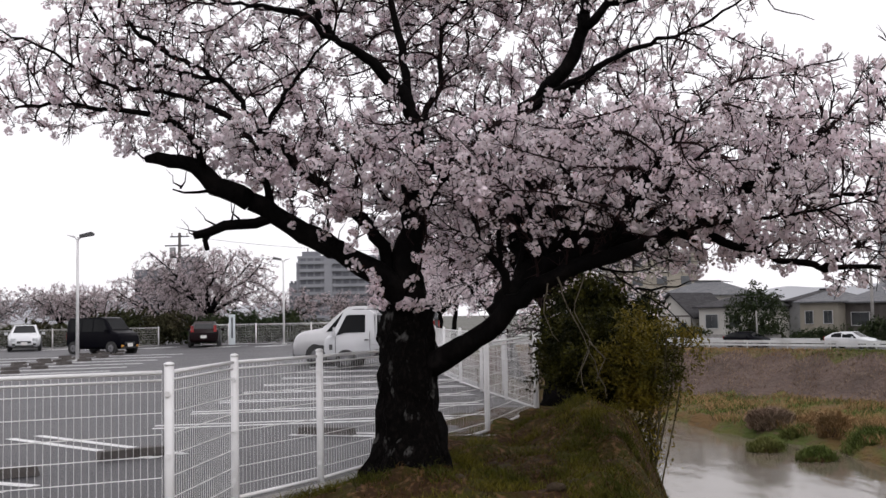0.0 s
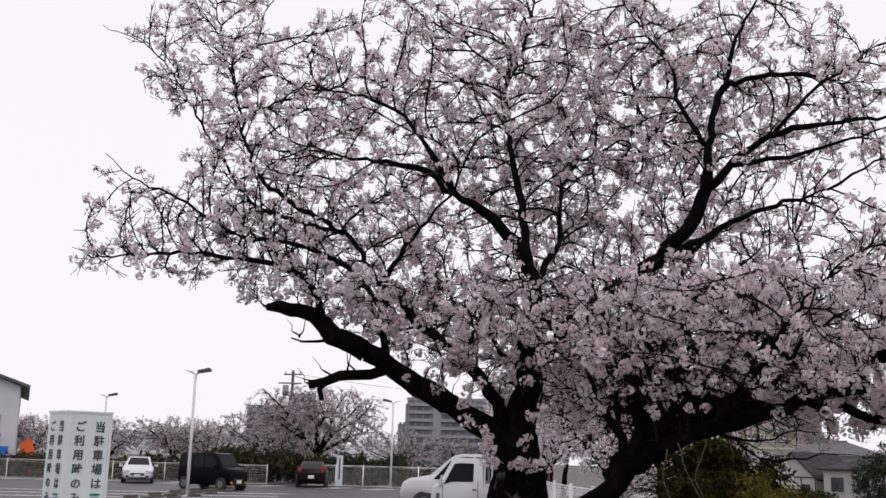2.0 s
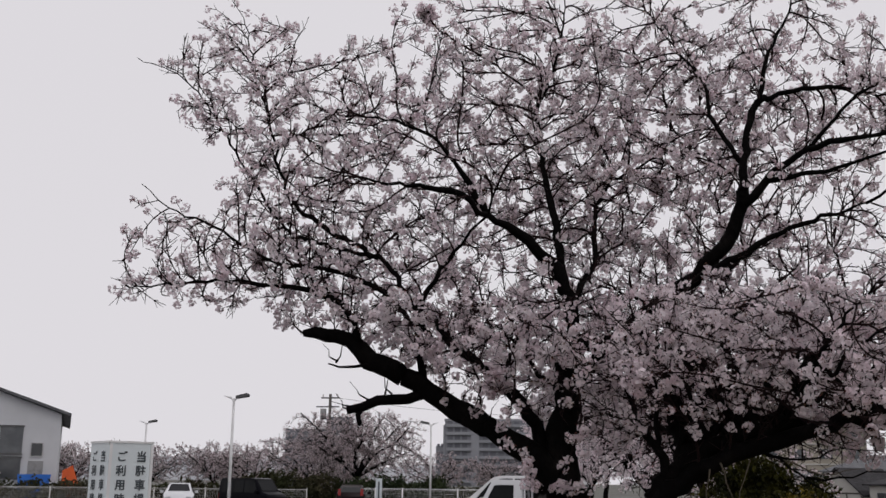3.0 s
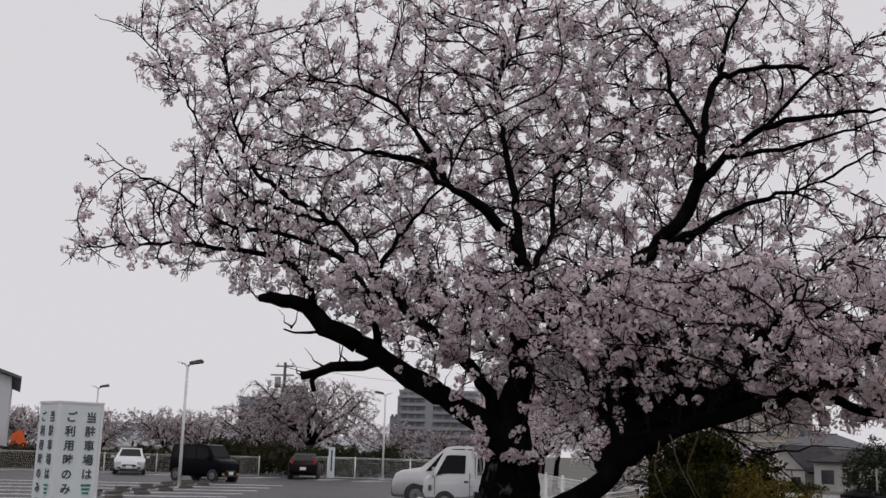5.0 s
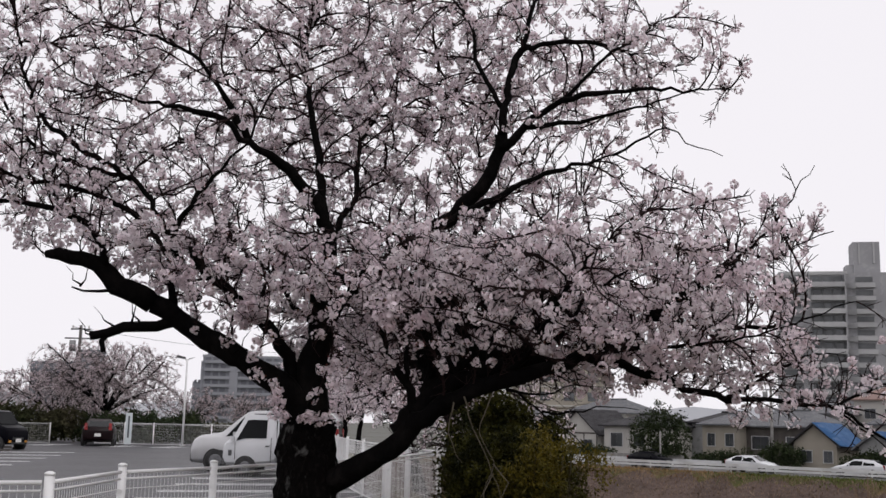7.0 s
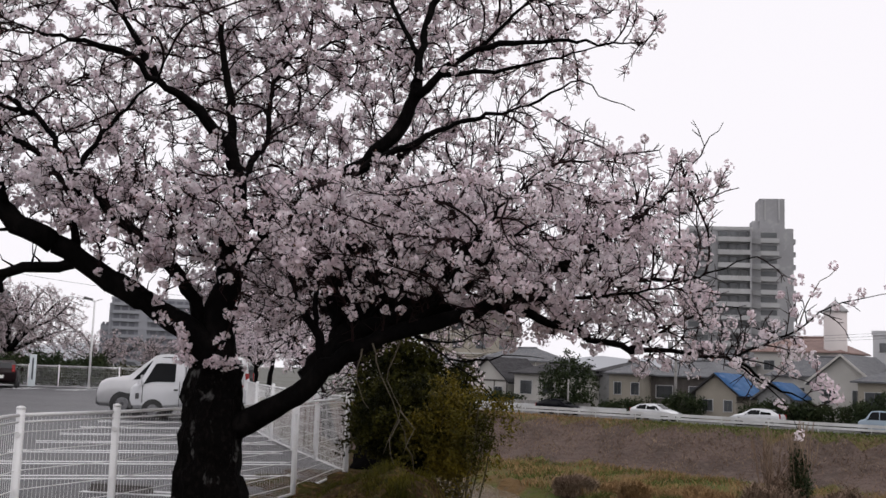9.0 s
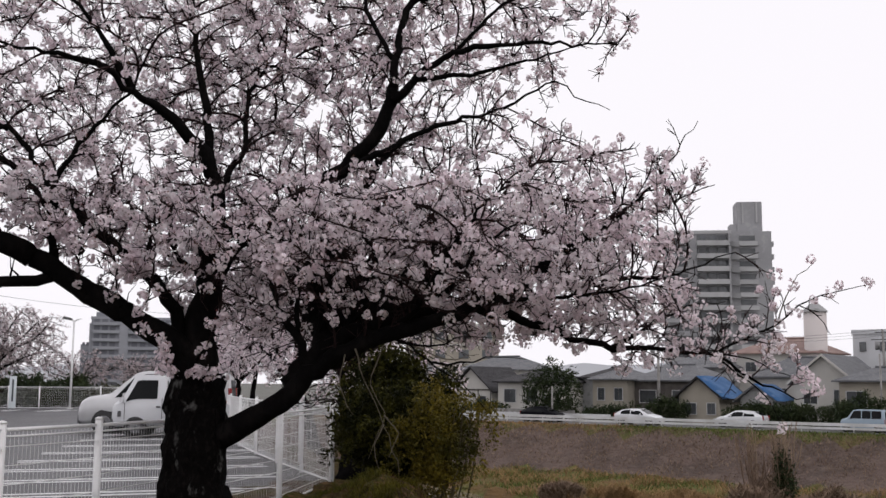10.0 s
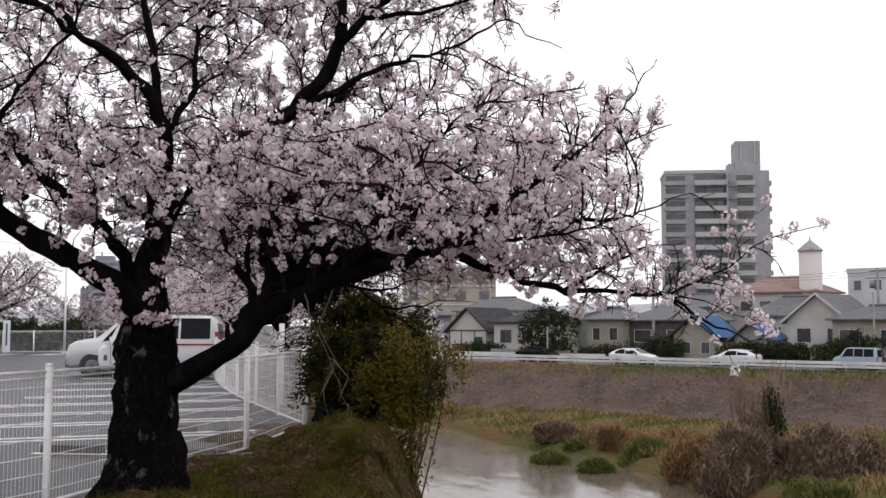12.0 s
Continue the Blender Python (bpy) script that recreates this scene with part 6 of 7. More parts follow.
GRASS = material("grass_blade", (0.045, 0.05, 0.006), 0.7, second=(0.13, 0.11, 0.014), scale=0.9, random=0.5, island=True, translucent=0.2, spec=0.12)
GRASS_DRY = material("dry_grass_blade", (0.1, 0.055, 0.02), 0.85, second=(0.025, 0.014, 0.007), scale=0.9, random=0.5, island=True, translucent=0.1, spec=0.12)
STRAW = material("straw_grass", (0.3, 0.19, 0.09), 0.85, second=(0.23, 0.15, 0.075), scale=0.3, random=0.2, island=True, translucent=0.1, spec=0.12)
FAR_GRASS = material("far_bank_grass", (0.085, 0.115, 0.028), 0.8, second=(0.14, 0.14, 0.045), scale=0.2, random=0.45, island=True, translucent=0.15, spec=0.12)
BRUSH = material("dry_brush_twig", (0.175, 0.122, 0.09), 0.9, second=(0.235, 0.175, 0.125), scale=0.5, random=0.4, island=True, spec=0.12)
BRUSH_CORE = material("brush_core", (0.1, 0.076, 0.06), 0.95, second=(0.07, 0.052, 0.042), scale=1.6, third=(0.16, 0.125, 0.1), fine=7, bump=0.15, bump_scale=6, spec=0.1)
STEM = material("reed_stem", (0.09, 0.075, 0.04), 0.7, second=(0.06, 0.05, 0.03), scale=6, spec=0.12)


def blade_mesh(name, base, rng, tall, wide, lean, mat):
    """Bent grass blades or thin shoots, three triangles each."""
    n = len(base)
    a = rng.uniform(0, 2 * math.pi, n)
    h = tall * rng.uniform(0.5, 1.3, n)
    side = np.stack([-np.sin(a), np.cos(a), np.zeros(n)], 1) * wide * rng.uniform(0.6, 1.3, n)[:, None]
    b = rng.uniform(0, 2 * math.pi, n)
    tilt = lean * rng.uniform(0.2, 1.4, n)
    d = np.stack([np.cos(b) * tilt, np.sin(b) * tilt, np.ones(n)], 1)
    d /= np.linalg.norm(d, axis=1)[:, None]
    mid = base + d * h[:, None] * 0.55
    d2 = d + np.stack([np.cos(b), np.sin(b), -0.5 + 0 * b], 1) * lean * 0.7
    tip = mid + d2 / np.linalg.norm(d2, axis=1)[:, None] * h[:, None] * 0.5
    v = np.stack([base - side, base + side, mid + side * 0.7, mid - side * 0.7, tip], 1).reshape(-1, 3)
    k = (np.arange(n) * 5)[:, None, None]
    return big_mesh(name, v, (np.array([(0, 1, 2), (0, 2, 3), (3, 2, 4)])[None] + k).reshape(-1, 3), mat)


def leaf_mesh(name, centres, rng, size, mat, droop=0.0):
    """Pointed leaves with a fold along the middle."""
    n = len(centres)
    v = np.array([(-1, 0, 0), (0, 0.42, 0.12), (1.1, 0, -0.12), (0, -0.42, 0.12), (0.05, 0, 0)])
    s = size * rng.uniform(0.6, 1.3, n)
    out = np.einsum("nij,vj->nvi", turned(rng, n), v) * s[:, None, None] + centres[:, None]
    t = np.array([(0, 4, 1), (4, 2, 1), (0, 3, 4), (4, 3, 2)])[None] + (np.arange(n) * 5)[:, None, None]
    return big_mesh(name, out.reshape(-1, 3), t.reshape(-1, 3), mat)


def clumpy(blobs, clumps, per, spread, rng, shell=0.55):
    c = in_blobs(blobs, clumps, rng, shell)
    return np.repeat(c, per, 0) + rng.normal(0, spread, (len(c) * per, 3))


rng = np.random.default_rng(11)
def sprays(n, g, foot, reach, tall, droop, every, fuzz):
    """Arching shoots from a foot, and the places of the leaves along them."""
    lines, spots = [], []
    for _ in range(n):
        a, w, h = g.uniform(0, 6.28), g.uniform(0.15, 1.0) ** 0.6, tall * g.uniform(0.45, 1.0)
        ex, ey = reach[0] * w * math.cos(a), reach[1] * w * math.sin(a)
        h *= 1.05 - 0.35 * w
        f = (foot[0] + g.normal(0, 0.12), foot[1] + g.normal(0, 0.1), foot[2])
        q = bent([f, (f[0] + ex * 0.35, f[1] + ey * 0.35, h * 0.62), (f[0] + ex * 0.8, f[1] + ey * 0.8, h), (f[0] + ex * 1.05, f[1] + ey * 1.05, h - droop * g.uniform(0.3, 1.2))], 0.07, 0.012)
        lines.append(q)
        k = q[len(q) // 4:]
        spots.append(np.repeat(k, every, 0) + g.normal(0, fuzz, (len(k) * every, 3)))
    return lines, np.vstack(spots)


def shrub(name, label, m, lines, spots, g, leaf, mat, leaf_label, stem_mat, stems):
    t = thing(name, label, "shrub" if "shrub" in name else "bush", m)
    part("leaves", leaf_mesh("leaves", spots, g, leaf, mat), t, leaf_label)["kind"] = "stuff"
    for q in lines[:stems]:
        part("stem", Shape().tube(q, np.linspace(0.016, 0.004, len(q)), 5).mesh("stem", stem_mat, True), t)
    return t


lines, spots = sprays(120, rng, (0.08, 0, -0.1), (0.76, 0.6), 1.62, 0.2, 15, 0.055)
core = clumpy([(-0.3, 0, 0.75, 0.38, 0.4, 0.36), (0.3, 0.05, 0.6, 0.45, 0.4, 0.42), (0.42, 0.1, 1.15, 0.3, 0.3, 0.24), (-0.05, 0, 1.2, 0.25, 0.25, 0.16)], 560, 15, 0.05, rng, 0.25)
spots = np.vstack([spots, core])
spots = spots[(spots[:, 2] > 0.3) | (spots[:, 0] > 0.15)]
spots = spots[lumps(spots[:, 0] + 0.4 * spots[:, 1], spots[:, 2], 0.13, 2) > -0.42]
shrub("evergreen_bush", "dark glossy evergreen bush at the end of the bank", pose(1.72, 14.5, 0.15), lines, spots, rng, 0.03, LEAF, "dark green leathery leaves", BARK, 14)
lines, spots = sprays(64, rng, (-0.3, 0, -1.2), (0.75, 0.45), 1.72, 0.5, 9, 0.05)
spots = spots[(spots[:, 2] > 0.25) | (rng.random(len(spots)) < 0.25)]
reed = shrub("yellow_green_shrub", "loose yellow-green shrub hanging over the river edge", pose(2.68, 14.0, 0.05), lines, spots, rng, 0.03, LEAF_YELLOW, "small yellowish green leaves", STEM, 7)
for i in range(4):
    x = -0.2 + 0.11 * i
    p = [(x - 0.5, -0.08 * i, -1.9), (x - 0.2, -0.05 * i, -0.6), (x + 0.05, 0, 0.4), (x + 0.14, 0, 1.2)]
    part("stem", Shape().tube(bent(p, 0.2), 0.011, 6).mesh("stem", STEM, True), reed, "bare slanting stem")
lines, spots = sprays(95, rng, (0.85, 0.3, -0.1), (0.95, 0.7), 2.35, 0.4, 15, 0.07)
shrub("evergreen_bush", "tall dark bush under the low cherry limb", pose(1.15, 15.9, 0.0), lines, spots, rng, 0.045, LEAF, "dark green leaves", BARK, 10)


# other cherries, near and far
def free_limbs(rng, tall, wide, r, lean=(0.0, 0.0), boughs=9, twin=False):
    """A short trunk and boughs that spread from it."""
    fork = tall * 0.3
    top = (lean[0] * fork, lean[1] * fork, fork)
    out = [(r, r * 0.75, [(0, 0, -0.4), (lean[0] * fork * 0.4, lean[1] * fork * 0.4, fork * 0.5), top])]
    if twin:
        out.append((r * 0.8, r * 0.5, [(0.5, 0.2, -0.4), (0.55, 0.2, fork * 0.6), (0.7, 0.3, fork * 1.3)]))
    for i in range(boughs):
        a = 2 * math.pi * i / boughs + rng.uniform(-0.35, 0.35)
        w, h = wide * rng.uniform(0.55, 0.95), tall * rng.uniform(0.55, 0.98)
        out.append((r * 0.52, r * 0.12, [top, (top[0] + 0.35 * w * math.cos(a), top[1] + 0.35 * w * math.sin(a), fork + (h - fork) * 0.42),
                                      (top[0] + 0.7 * w * math.cos(a + 0.2), top[1] + 0.7 * w * math.sin(a + 0.2), fork + (h - fork) * 0.72),
                                      (top[0] + w * math.cos(a + 0.1), top[1] + w * math.sin(a + 0.1), h)]))
    return out


def free_cherry(label, seed, tall, wide, r, lean, targets, step, size, spread, flowers, petal, m, twin=False, share=0.75, low=0.32, buds=0.25):
    g = np.random.default_rng(seed)
    blobs = [(lean[0] * tall * 0.3, lean[1] * tall * 0.3, tall * 0.66, wide, wide, tall * 0.36), (0, 0, tall * 0.5, wide * 0.85, wide * 0.85, tall * (0.5 - low))]
    # trees behind the lot take the bark with haze painted into its colour
    t = cherry("cherry_tree", label, free_limbs(g, tall, wide, r, lean, twin=twin), blobs, targets, g, step=step, reach=wide * 0.5, kill=step * 1.5,
               flowers=flowers, size=size, spread=spread, petal=petal, lichen=0, share=share, buds=buds, sides=7, bark=TWIG if petal is PETAL else HAZY_TWIG)
    t.matrix_basis = m
    tagged(t, group="cherry trees along the bank" if petal is PETAL else "cherry trees behind the lot")
    return t


# buds raised to 0.6: the extra red-brown buds stand in for shade
free_cherry("cherry tree in blossom on the bank behind the bush", 21, 5.0, 2.6, 0.25, (-0.1, 0.2), 2600, 0.16, 0.026, 0.085, 13, PETAL, pose(1.55, 18.6, 0.1), low=0.12, share=0.15, buds=0.6)
free_cherry("cherry tree with a leaning trunk beside the river fence", 22, 5.4, 2.7, 0.17, (-0.35, 0.1), 1100, 0.2, 0.03, 0.1, 13, PETAL, pose(0.9, 28.5, -0.2), low=0.28)
twin = free_cherry("cherry tree with two dark trunks beside the river fence", 23, 5.6, 2.5, 0.16, (0.05, 0.0), 700, 0.24, 0.036, 0.13, 13, PETAL, pose(-2.0, 39.5, -0.1), twin=True, low=0.25)
copy_thing(twin, pose(-3.4, 50, -0.1, 0, 0, 130))
free_cherry("spreading cherry tree in blossom behind the parked cars", 31, 6.4, 4.9, 0.28, (-0.1, 0.0), 1700, 0.28, 0.042, 0.14, 11, HAZY_PETAL, pose(-19.3, 69.5, 0), share=0.4, low=0.16)
far2 = free_cherry("pale cherry tree behind the far fence", 32, 5.6, 4.4, 0.2, (-0.1, 0.0), 600, 0.36, 0.055, 0.16, 9, HAZY_PETAL, pose(-26.2, 80, 0), share=0.42, low=0.18)
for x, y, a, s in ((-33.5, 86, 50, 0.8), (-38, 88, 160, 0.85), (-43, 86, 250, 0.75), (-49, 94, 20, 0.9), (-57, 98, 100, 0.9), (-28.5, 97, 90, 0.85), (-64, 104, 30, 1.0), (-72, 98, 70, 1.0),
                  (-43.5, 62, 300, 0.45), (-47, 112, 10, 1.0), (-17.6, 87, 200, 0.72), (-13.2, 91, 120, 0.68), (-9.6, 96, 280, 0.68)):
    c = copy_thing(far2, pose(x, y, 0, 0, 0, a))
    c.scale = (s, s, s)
hedge_rng = np.random.default_rng(5)


def hedge(name, label, x, y, z, w, d, h, turn, leaves, size, mat=LEAF_TREE):
    t = thing(name, label, "hedge" if name == "hedge" else "tree" if "tree" in name else "bush", pose(x, y, z, 0, 0, turn))
    k = max(5, int(w / 1.1))
    blobs = [(w * (i + 0.5 - k / 2) / k, 0, h * (0.5 + 0.07 * ((i * 7) % 3 - 1)), w / k * 0.8, d / 2, h * (0.5 + 0.05 * ((i * 5) % 4 - 1))) for i in range(k)]
    part("leaves", leaf_mesh("leaves", clumpy(blobs, leaves // 10, 10, size * 1.2, hedge_rng, 0.3), hedge_rng, size, mat), t)["kind"] = "stuff"
    if "tree" in name:
        part("trunk", Shape().tube([(0, 0, -0.3), (0, 0, h * 0.5)], [0.14, 0.08], 7).mesh("trunk", BARK), t)
    return t


HEDGE_BROWN = material("brownish_hedge", (0.05, 0.045, 0.025), 0.8, second=(0.03, 0.036, 0.015), scale=0.5, random=0.4, island=True, spec=0.1)
hedge("hedge", "dark clipped hedge behind the far fence", -23.5, 66.0, 0, 7.0, 1.6, 2.0, 10, 7000, 0.14, HEDGE_BROWN)
hedge("hedge", "dark hedge under the spreading cherry tree", -16.5, 67.0, 0, 7.0, 1.6, 1.8, 5, 7000, 0.14)
hedge("hedge", "long low brownish hedge behind the lot's far fence", -42, 62.5, 0, 34.0, 1.6, 1.35, 12, 16000, 0.16, HEDGE_BROWN)
hedge("hedge", "low dark hedge at the lot's far corner", -9.5, 67.0, 0, 8.0, 1.4, 1.2, 0, 5000, 0.15, HEDGE_BROWN)
hedge("garden_tree", "dark green garden tree before the white house", 24.6, 104.6, ROAD_Z, 5.6, 3.0, 5.6, -45, 6500, 0.15)
hedge("hedge", "round dark hedge beside the levee road", 44.9, 81.0, ROAD_Z, 4.2, 2.0, 2.9, -45, 3600, 0.13)
hedge("hedge", "ragged green bushes before the tarpaulin shed", 40.6, 87.4, ROAD_Z, 6.0, 1.6, 1.9, -45, 2600, 0.14)
hedge("garden_bush", "pale reddish garden bush by the levee road", 31.0, 99.5, ROAD_Z, 3.0, 1.6, 2.0, -45, 900, 0.1)

def road_hedge(label, along, s, w, h, leaves=2400):
    q = ROAD_P + along * ROAD_U + s * ROAD_N
    hedge("hedge", label, float(q[0]), float(q[1]), ROAD_Z, w, 1.5, h, ROAD_TURN, leaves * 2, 0.13)


road_hedge("ragged dark hedge before the grey-roofed house", 11.0, -7.6, 8.0, 2.0, 3200)
road_hedge("dark garden hedge beside the levee road", -5.0, -8.0, 5.0, 1.5, 1800)
road_hedge("low dark garden bushes at the roadside", -20.5, -8.6, 6.0, 1.7, 2000)
road_hedge("dark shrubs before the low house", 18.0, -7.4, 5.0, 2.2, 2200)
road_hedge("garden shrubs between two houses", 0.8, -8.5, 4.0, 2.4, 1800)

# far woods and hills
# the hills' haze is painted: a pale grey base colour, no haze in the air
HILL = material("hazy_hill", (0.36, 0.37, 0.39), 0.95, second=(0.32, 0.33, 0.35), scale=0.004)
hx = np.linspace(0, 1, 60)
for k, (x0, x1, yy, hh, seed) in enumerate(((300, 1500, 1500, 46, 1.0), (-1500, -300, 1700, 40, 2.0))):
    top = hh * (0.35 + 0.65 * np.sin(math.pi * hx) ** 0.6) + 9 * lumps(hx * 900, hx * 0, 60, seed)
    v = [(x0 + (x1 - x0) * t, yy, -4.0) for t in hx] + [(x0 + (x1 - x0) * t, yy + 120, float(z)) for t, z in zip(hx, top)] + [(x0 + (x1 - x0) * t, yy + 320, -4.0) for t in hx]
    f = [(i, i + 1, 61 + i, 60 + i) for i in range(59)] + [(60 + i, 61 + i, 121 + i, 120 + i) for i in range(59)]
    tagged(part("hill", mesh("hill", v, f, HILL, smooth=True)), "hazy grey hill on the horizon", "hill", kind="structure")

# grass on the near bank
g = np.random.default_rng(7)


def strewn(n, x0, x1, y0, y1, keep, g):
    x, y = g.uniform(x0, x1, n), g.uniform(y0, y1, n)
    k = keep(x, y, g)
    x, y = x[k], y[k]
    return np.stack([x, y, height(x, y) - 0.01], 1)


def kerb_x(y):
    return np.interp(y, [5, 7.4, 9, 10, 13.9, 17], [-6, -1.5, -1.4, -0.9, 0.6, 1.3])


def bank(x, y, g):
    u = x - np.interp(y, EDGE_Y, EDGE_X)
    return (u < 2.2) & (x > kerb_x(y)) & (lumps(x, y, 0.35, 3) + g.normal(0, 0.3, len(x)) > 0.1)


near_grass = part("grass", blade_mesh("grass", strewn(34000, -1.6, 4.5, 7.2, 16.5, bank, g), g, 0.075, 0.004, 0.8, GRASS))
tagged(near_grass, "short green grass on the near bank", "grass", kind="stuff")
near_dry = part("dry_grass", blade_mesh("dry_grass", strewn(60000, -1.6, 4.5, 7.2, 16.5, lambda x, y, g: (x - np.interp(y, EDGE_Y, EDGE_X) < 2.2) & (x > kerb_x(y)) & (lumps(x, y, 0.4, 6) + g.normal(0, 0.4, len(x)) > 0.0), g), g, 0.07, 0.004, 1.1, GRASS_DRY))
tagged(near_dry, "matted dry brown grass on the near bank", "grass", kind="stuff")
tuft_at = [(float(x), float(y), 0.1) for x, y in zip(g.uniform(-0.2, 3.0, 70), g.uniform(8.2, 14.0, 70)) if kerb_x(y) + 0.35 < x < np.interp(y, EDGE_Y, EDGE_X) + 1.0]
tuft_at += [(-0.75, 9.75, 0.16), (-0.55, 9.45, 0.14), (-1.0, 9.4, 0.1), (0.1, 9.3, 0.08), (0.5, 9.8, 0.08), (-1.25, 9.0, 0.12), (1.3, 12.6, 0.12), (1.0, 14.0, 0.12), (1.75, 10.4, 0.1), (0.9, 11.4, 0.09)]
pts = np.vstack([np.stack([x + g.normal(0, 0.1, 200), y + g.normal(0, 0.09, 200), np.zeros(200)], 1) for x, y, h in tuft_at])
pts[:, 2] = height(pts[:, 0], pts[:, 1]) - 0.01
tagged(part("grass_tuft", blade_mesh("grass_tuft", pts, g, 0.13, 0.004, 0.8, GRASS)), "taller green grass tufts round the trunk", "grass", kind="stuff")

# clods of earth and stones on the near bank
def clod(x, y, r, mat, label, cat):
    bm = bmesh.new()
    bmesh.ops.create_icosphere(bm, subdivisions=2, radius=r)
    for v in bm.verts:
        k = 1 + 0.35 * noise.noise(v.co * (2.2 / r) + Vector((x * 3, y * 3, 0)))
        v.co = Vector((v.co.x * k * 1.25, v.co.y * k, v.co.z * k * 0.62))
    me = bpy.data.meshes.new(cat)
    bm.to_mesh(me)
    bm.free()
    me.materials.append(mat)
    me.polygons.foreach_set("use_smooth", [True] * len(me.polygons))
    tagged(part(cat, me, at=pose(x, y, float(height(x, y)) + r * 0.15, 0, 0, x * 170)), label, cat, cat + "s on the bank")


CLOD = material("earth_clod", (0.05, 0.036, 0.024), 0.95, second=(0.07, 0.052, 0.034), scale=6, bump=0.03, bump_scale=25, spec=0.12)
for i in range(14):
    x, y = g.uniform(-0.9, 1.5), g.uniform(8.3, 11.5)
    if x > kerb_x(y) + 0.3:
        clod(x, y, g.uniform(0.03, 0.08), CLOD, "dark brown clod of earth", "clod")

# far bank: grass clumps, straw, islets and dry brush
def far_bank(x, y, g):
    v = x - np.interp(y, SHORE_Y, SHORE_X)
    s = (x - ROAD_P[0]) * ROAD_N[0] + (y - ROAD_P[1]) * ROAD_N[1]
    return (v > 0.6) & (s > 8.5)


def patchy(size, seed, lo):
    return lambda x, y, g: far_bank(x, y, g) & (lumps(x, y, size, seed) + g.normal(0, 0.25, len(x)) > lo)


tagged(part("bank_grass", blade_mesh("bank_grass", strewn(90000, 2, 46, 40, 104, patchy(2.6, 1.0, -0.25), g), g, 0.45, 0.03, 0.8, FAR_GRASS)), "rough green grass on the far berm", "grass", kind="stuff")
tagged(part("bank_straw", blade_mesh("bank_straw", strewn(80000, 2, 46, 40, 104, patchy(2.4, 4.3, 0.05), g), g, 0.6, 0.03, 0.7, STRAW)), "orange-brown dry grass on the far berm", "grass", kind="stuff")


def levee_face(x, y, g):
    v = x - np.interp(y, SHORE_Y, SHORE_X)
    s = (x - ROAD_P[0]) * ROAD_N[0] + (y - ROAD_P[1]) * ROAD_N[1]
    return (v > 0.6) & (s > 2.2) & (s < 9.5)


def along_road(x, y):
    return (x - ROAD_P[0]) * ROAD_U[0] + (y - ROAD_P[1]) * ROAD_U[1]


def levee_lip(x, y, g):
    s = (x - ROAD_P[0]) * ROAD_N[0] + (y - ROAD_P[1]) * ROAD_N[1]
    return (s > 0.4) & (s < 3.0 + 0.25 * lumps(x, y, 5, 5) + g.normal(0, 0.45, len(x)))


tagged(part("levee_brush", blade_mesh("levee_brush", strewn(150000, -2, 60, 58, 116, levee_face, g), g, 0.35, 0.022, 0.9, BRUSH)), "purple-brown dry growth on the levee face", "grass", kind="stuff")
tagged(part("levee_grass", blade_mesh("levee_grass", strewn(130000, -2, 60, 58, 116, lambda x, y, g: levee_lip(x, y, g) & (lumps(x, y, 6, 2) * 0.5 + g.normal(0, 0.3, len(x)) + along_road(x, y) * 0.25 > 0.2), g), g, 0.3, 0.04, 0.8, FAR_GRASS)), "green grass along the levee's upper edge", "grass", kind="stuff")
tagged(part("levee_straw", blade_mesh("levee_straw", strewn(110000, -2, 60, 58, 116, lambda x, y, g: levee_lip(x, y, g) & (lumps(x, y, 6, 2) * 0.5 + g.normal(0, 0.3, len(x)) + along_road(x, y) * 0.25 < 0.4), g), g, 0.3, 0.035, 0.8, STRAW)), "orange dry grass along the levee's upper edge", "grass", kind="stuff")


def mound(label, x, y, r, h, mat, n, seed, blade=0.35):
    """A low hummock covered with blades."""
    g2 = np.random.default_rng(seed)
    t = thing("grass_islet" if mat is not BRUSH else "dry_shrub", label, "grass" if mat is not BRUSH else "shrub", pose(x, y, WATER_Z if mat is FAR_GRASS else float(height(x, y))))
    bm = bmesh.new()
    bmesh.ops.create_icosphere(bm, subdivisions=3, radius=1.0)
    for v in bm.verts:
        k = 1 + 0.22 * noise.noise(v.co * 2.3 + Vector((x, y, seed)))
        v.co = Vector((v.co.x * r * k * 0.84, v.co.y * r * k * 0.68, v.co.z * h * k * 0.76))
    me = bpy.data.meshes.new("hummock")
    bm.to_mesh(me)
    bm.free()
    me.materials.append(SOIL if mat is FAR_GRASS else BRUSH_CORE)
    part("hummock", me, t, "dense dry core" if mat is not FAR_GRASS else "dark earth")
    d = g2.normal(0, 1, (n, 3))
    d /= np.linalg.norm(d, axis=1)[:, None]
    d[:, 2] = np.where(d[:, 2] < -0.4, -d[:, 2], d[:, 2])
    d = d * (1 + 0.22 * lumps(d[:, 0] * 2 + x, d[:, 1] * 2 + d[:, 2] * 2 + y, 0.7, seed))[:, None]
    p = d * np.array([r, r * 0.8, h]) * g2.uniform(0.7, 1.05, n)[:, None]
    part("growth", blade_mesh("growth", p, g2, blade, blade * 0.05, 1.0, mat), t)["kind"] = "stuff"


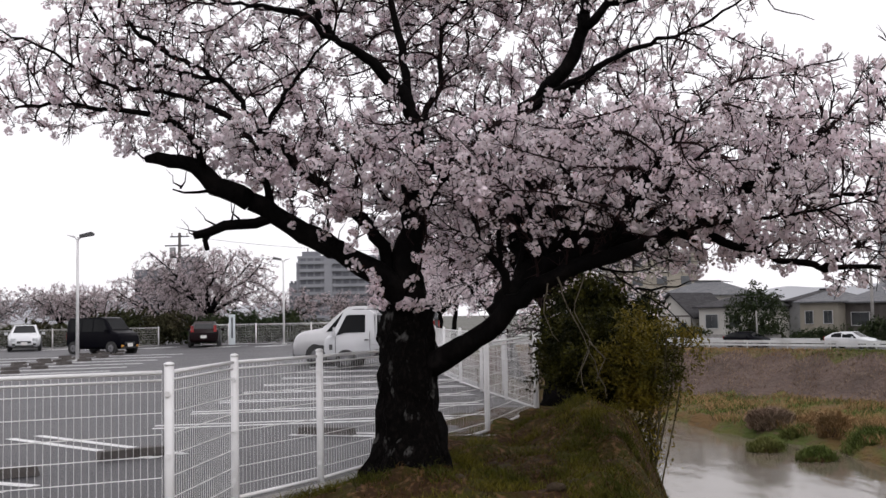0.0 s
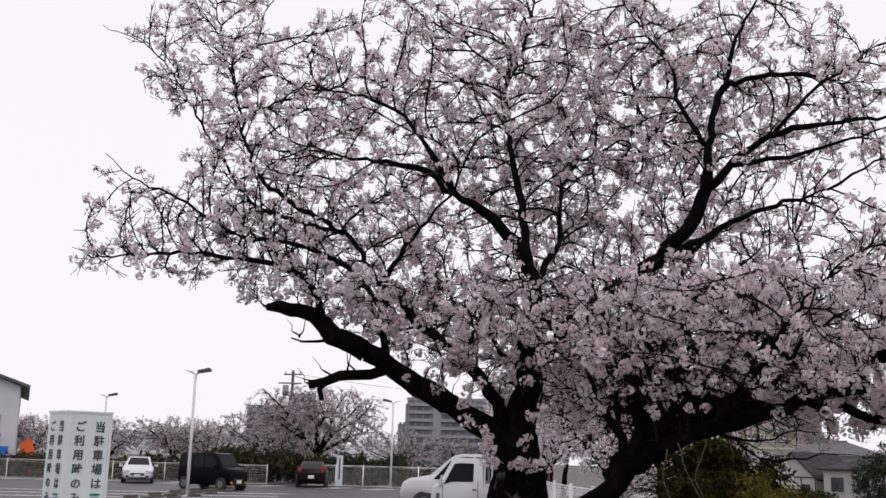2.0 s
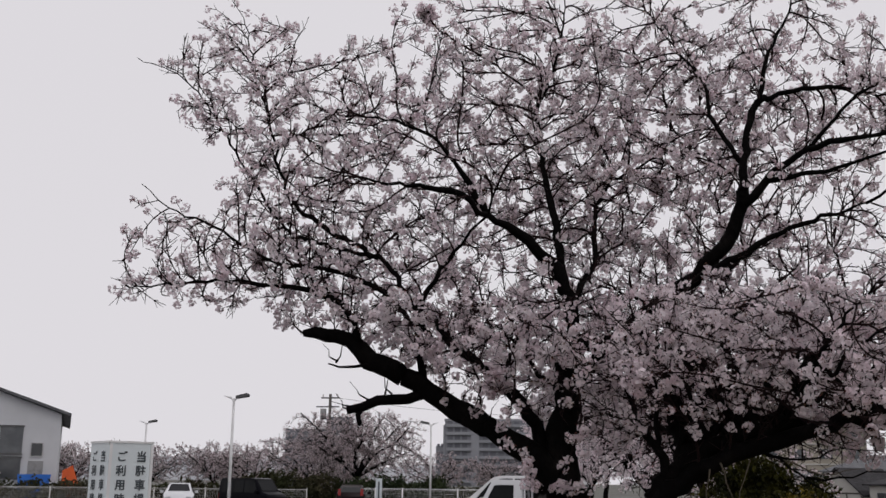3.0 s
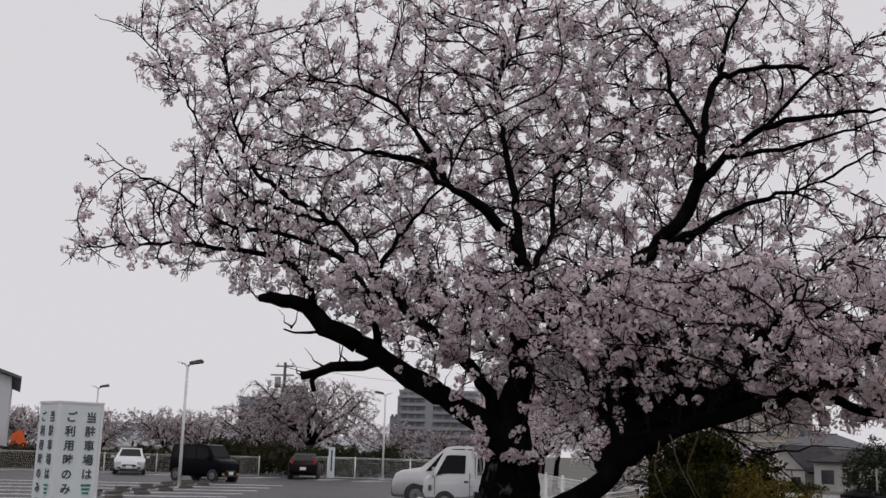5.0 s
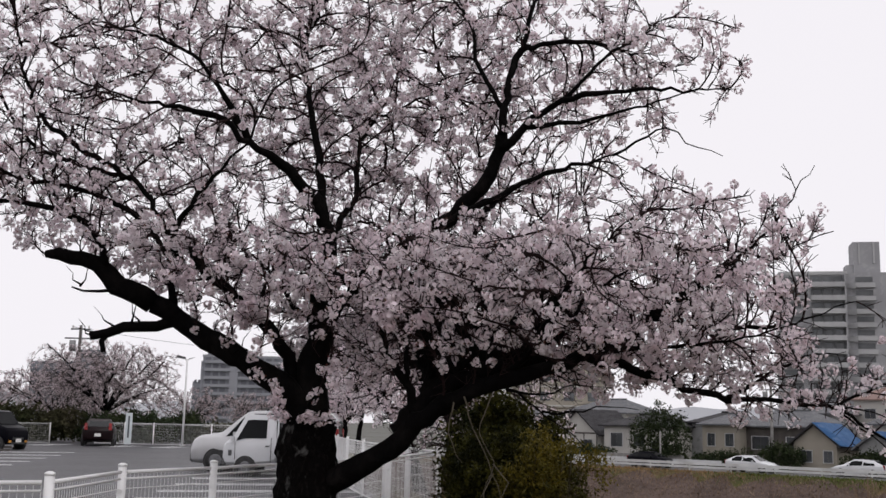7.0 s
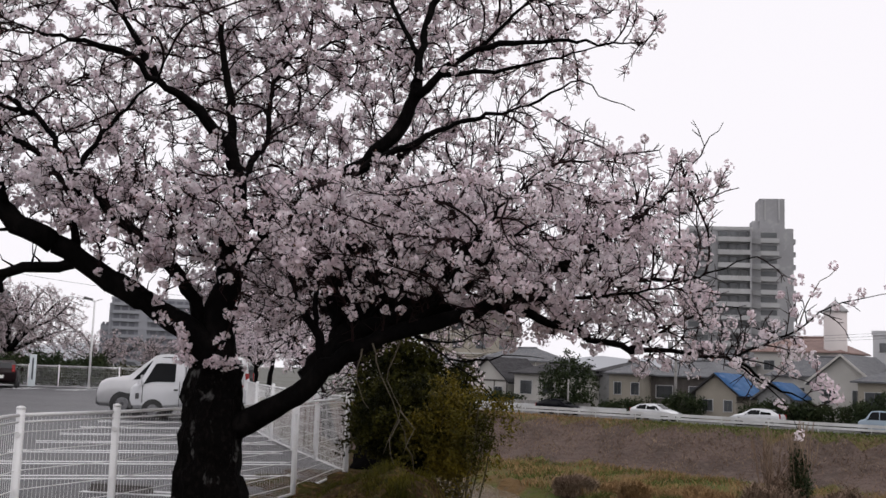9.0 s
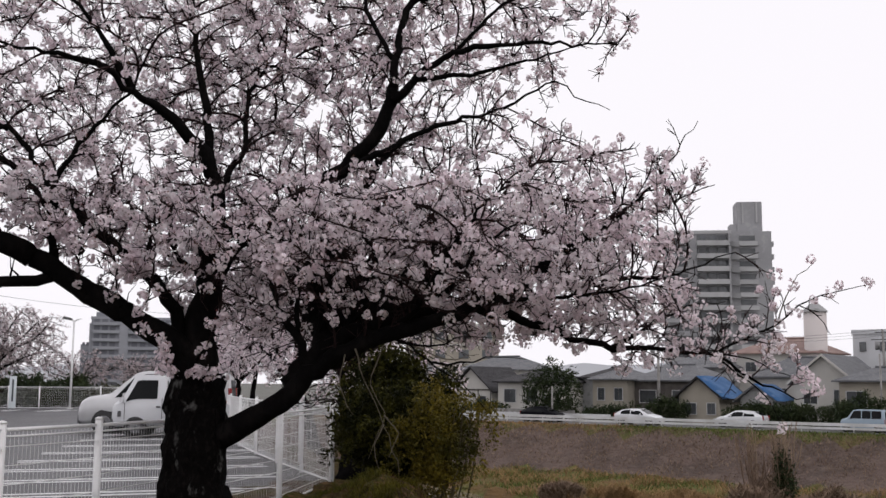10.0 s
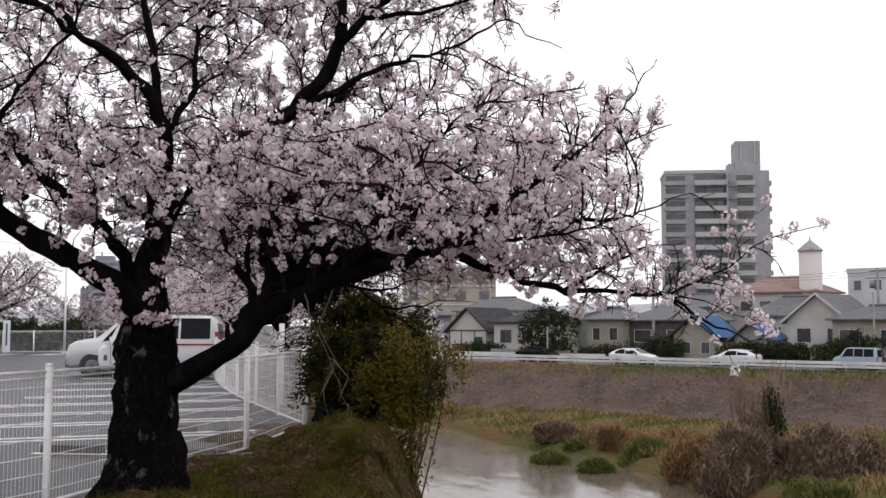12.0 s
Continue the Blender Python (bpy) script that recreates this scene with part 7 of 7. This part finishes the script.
mound("low green grass islet in the river", 14.5, 59.0, 1.05, 0.6, FAR_GRASS, 2600, 1)
mound("small green grass islet in the river", 16.1, 55.3, 1.05, 0.6, FAR_GRASS, 2400, 2)
for i, (x, y, r, h, mat_, lab) in enumerate(((19.9, 57.4, 1.7, 1.2, FAR_GRASS, "dark green grass clump at the shore"), (18.6, 60.6, 0.9, 0.9, STRAW, "orange dry grass clump at the shore"), (16.2, 65.2, 1.3, 0.7, BRUSH, "dark brown brush at the shore"),
                                       (17.6, 63.2, 1.2, 0.7, FAR_GRASS, "dark green grass clump under the bank"), (20.7, 47.2, 1.7, 2.1, BRUSH, "dome of dry brown brush on the shore"), (22.0, 48.6, 1.7, 2.3, BRUSH, "tall dome of dry brown brush"),
                                       (24.2, 46.9, 1.6, 2.1, BRUSH, "wide dome of dry brown brush"), (26.6, 48.0, 2.0, 1.6, BRUSH, "low dry brown brush"), (19.5, 51.0, 1.1, 1.3, STRAW, "straw-coloured grass clump on the shore"),
                                       (20.2, 48.6, 1.0, 1.2, STRAW, "orange grass clump before the brush"), (23.0, 43.8, 1.8, 0.9, FAR_GRASS, "green grass clump at the water"),
                                       (27, 55, 2.4, 1.0, STRAW, "dry straw clump on the berm"), (22.5, 61.0, 2.2, 0.8, STRAW, "dry orange grass on the berm"), (19.5, 66.0, 2.0, 0.6, STRAW, "low orange grass on the berm"))):
    mound(lab, x, y, r, h, mat_, 9000 if mat_ is BRUSH else 5000, 10 + i, 0.55 if mat_ is BRUSH else 0.45)


def sapling(label, x, y, tall, wide, n, seed, leafy=False):
    """Bare upright shoots from one root."""
    g2 = np.random.default_rng(seed)
    t = thing("bare_shrub", label, "shrub", pose(x, y, float(height(x, y))))
    lines = []
    for i in range(n):
        a, w = g2.uniform(0, 6.28), wide * g2.uniform(0.1, 1) ** 0.7
        tp_ = (w * math.cos(a), w * math.sin(a), tall * g2.uniform(0.6, 1.0))
        part("shoot", Shape().tube(bent([(0.1 * math.cos(a), 0.1 * math.sin(a), 0), (tp_[0] * 0.45, tp_[1] * 0.45, tp_[2] * 0.5), tp_], 0.6, 0.05), 0.022, 5).mesh("shoot", BRUSH), t)
        for _ in range(26):
            f = g2.uniform(0.35, 1.0)
            lines.append((tp_[0] * f ** 1.1, tp_[1] * f ** 1.1, tp_[2] * f))
    part("spray", blade_mesh("spray", np.array(lines) + g2.normal(0, 0.08, (len(lines), 3)), g2, 0.5, 0.012, 0.8, BRUSH), t)["kind"] = "stuff"
    if leafy:
        part("leaves", leaf_mesh("leaves", clumpy([(0, 0, tall * 0.45, wide * 0.55, wide * 0.5, tall * 0.3)], 260, 12, 0.12, g2, 0.0), g2, 0.09, LEAF_TREE), t)["kind"] = "stuff"


sapling("bare brown thicket on the far shore", 21.7, 48.8, 5.2, 1.0, 22, 41)
sapling("bare brown thicket with dark ivy on the far shore", 22.95, 48.4, 5.4, 0.9, 22, 42, True)
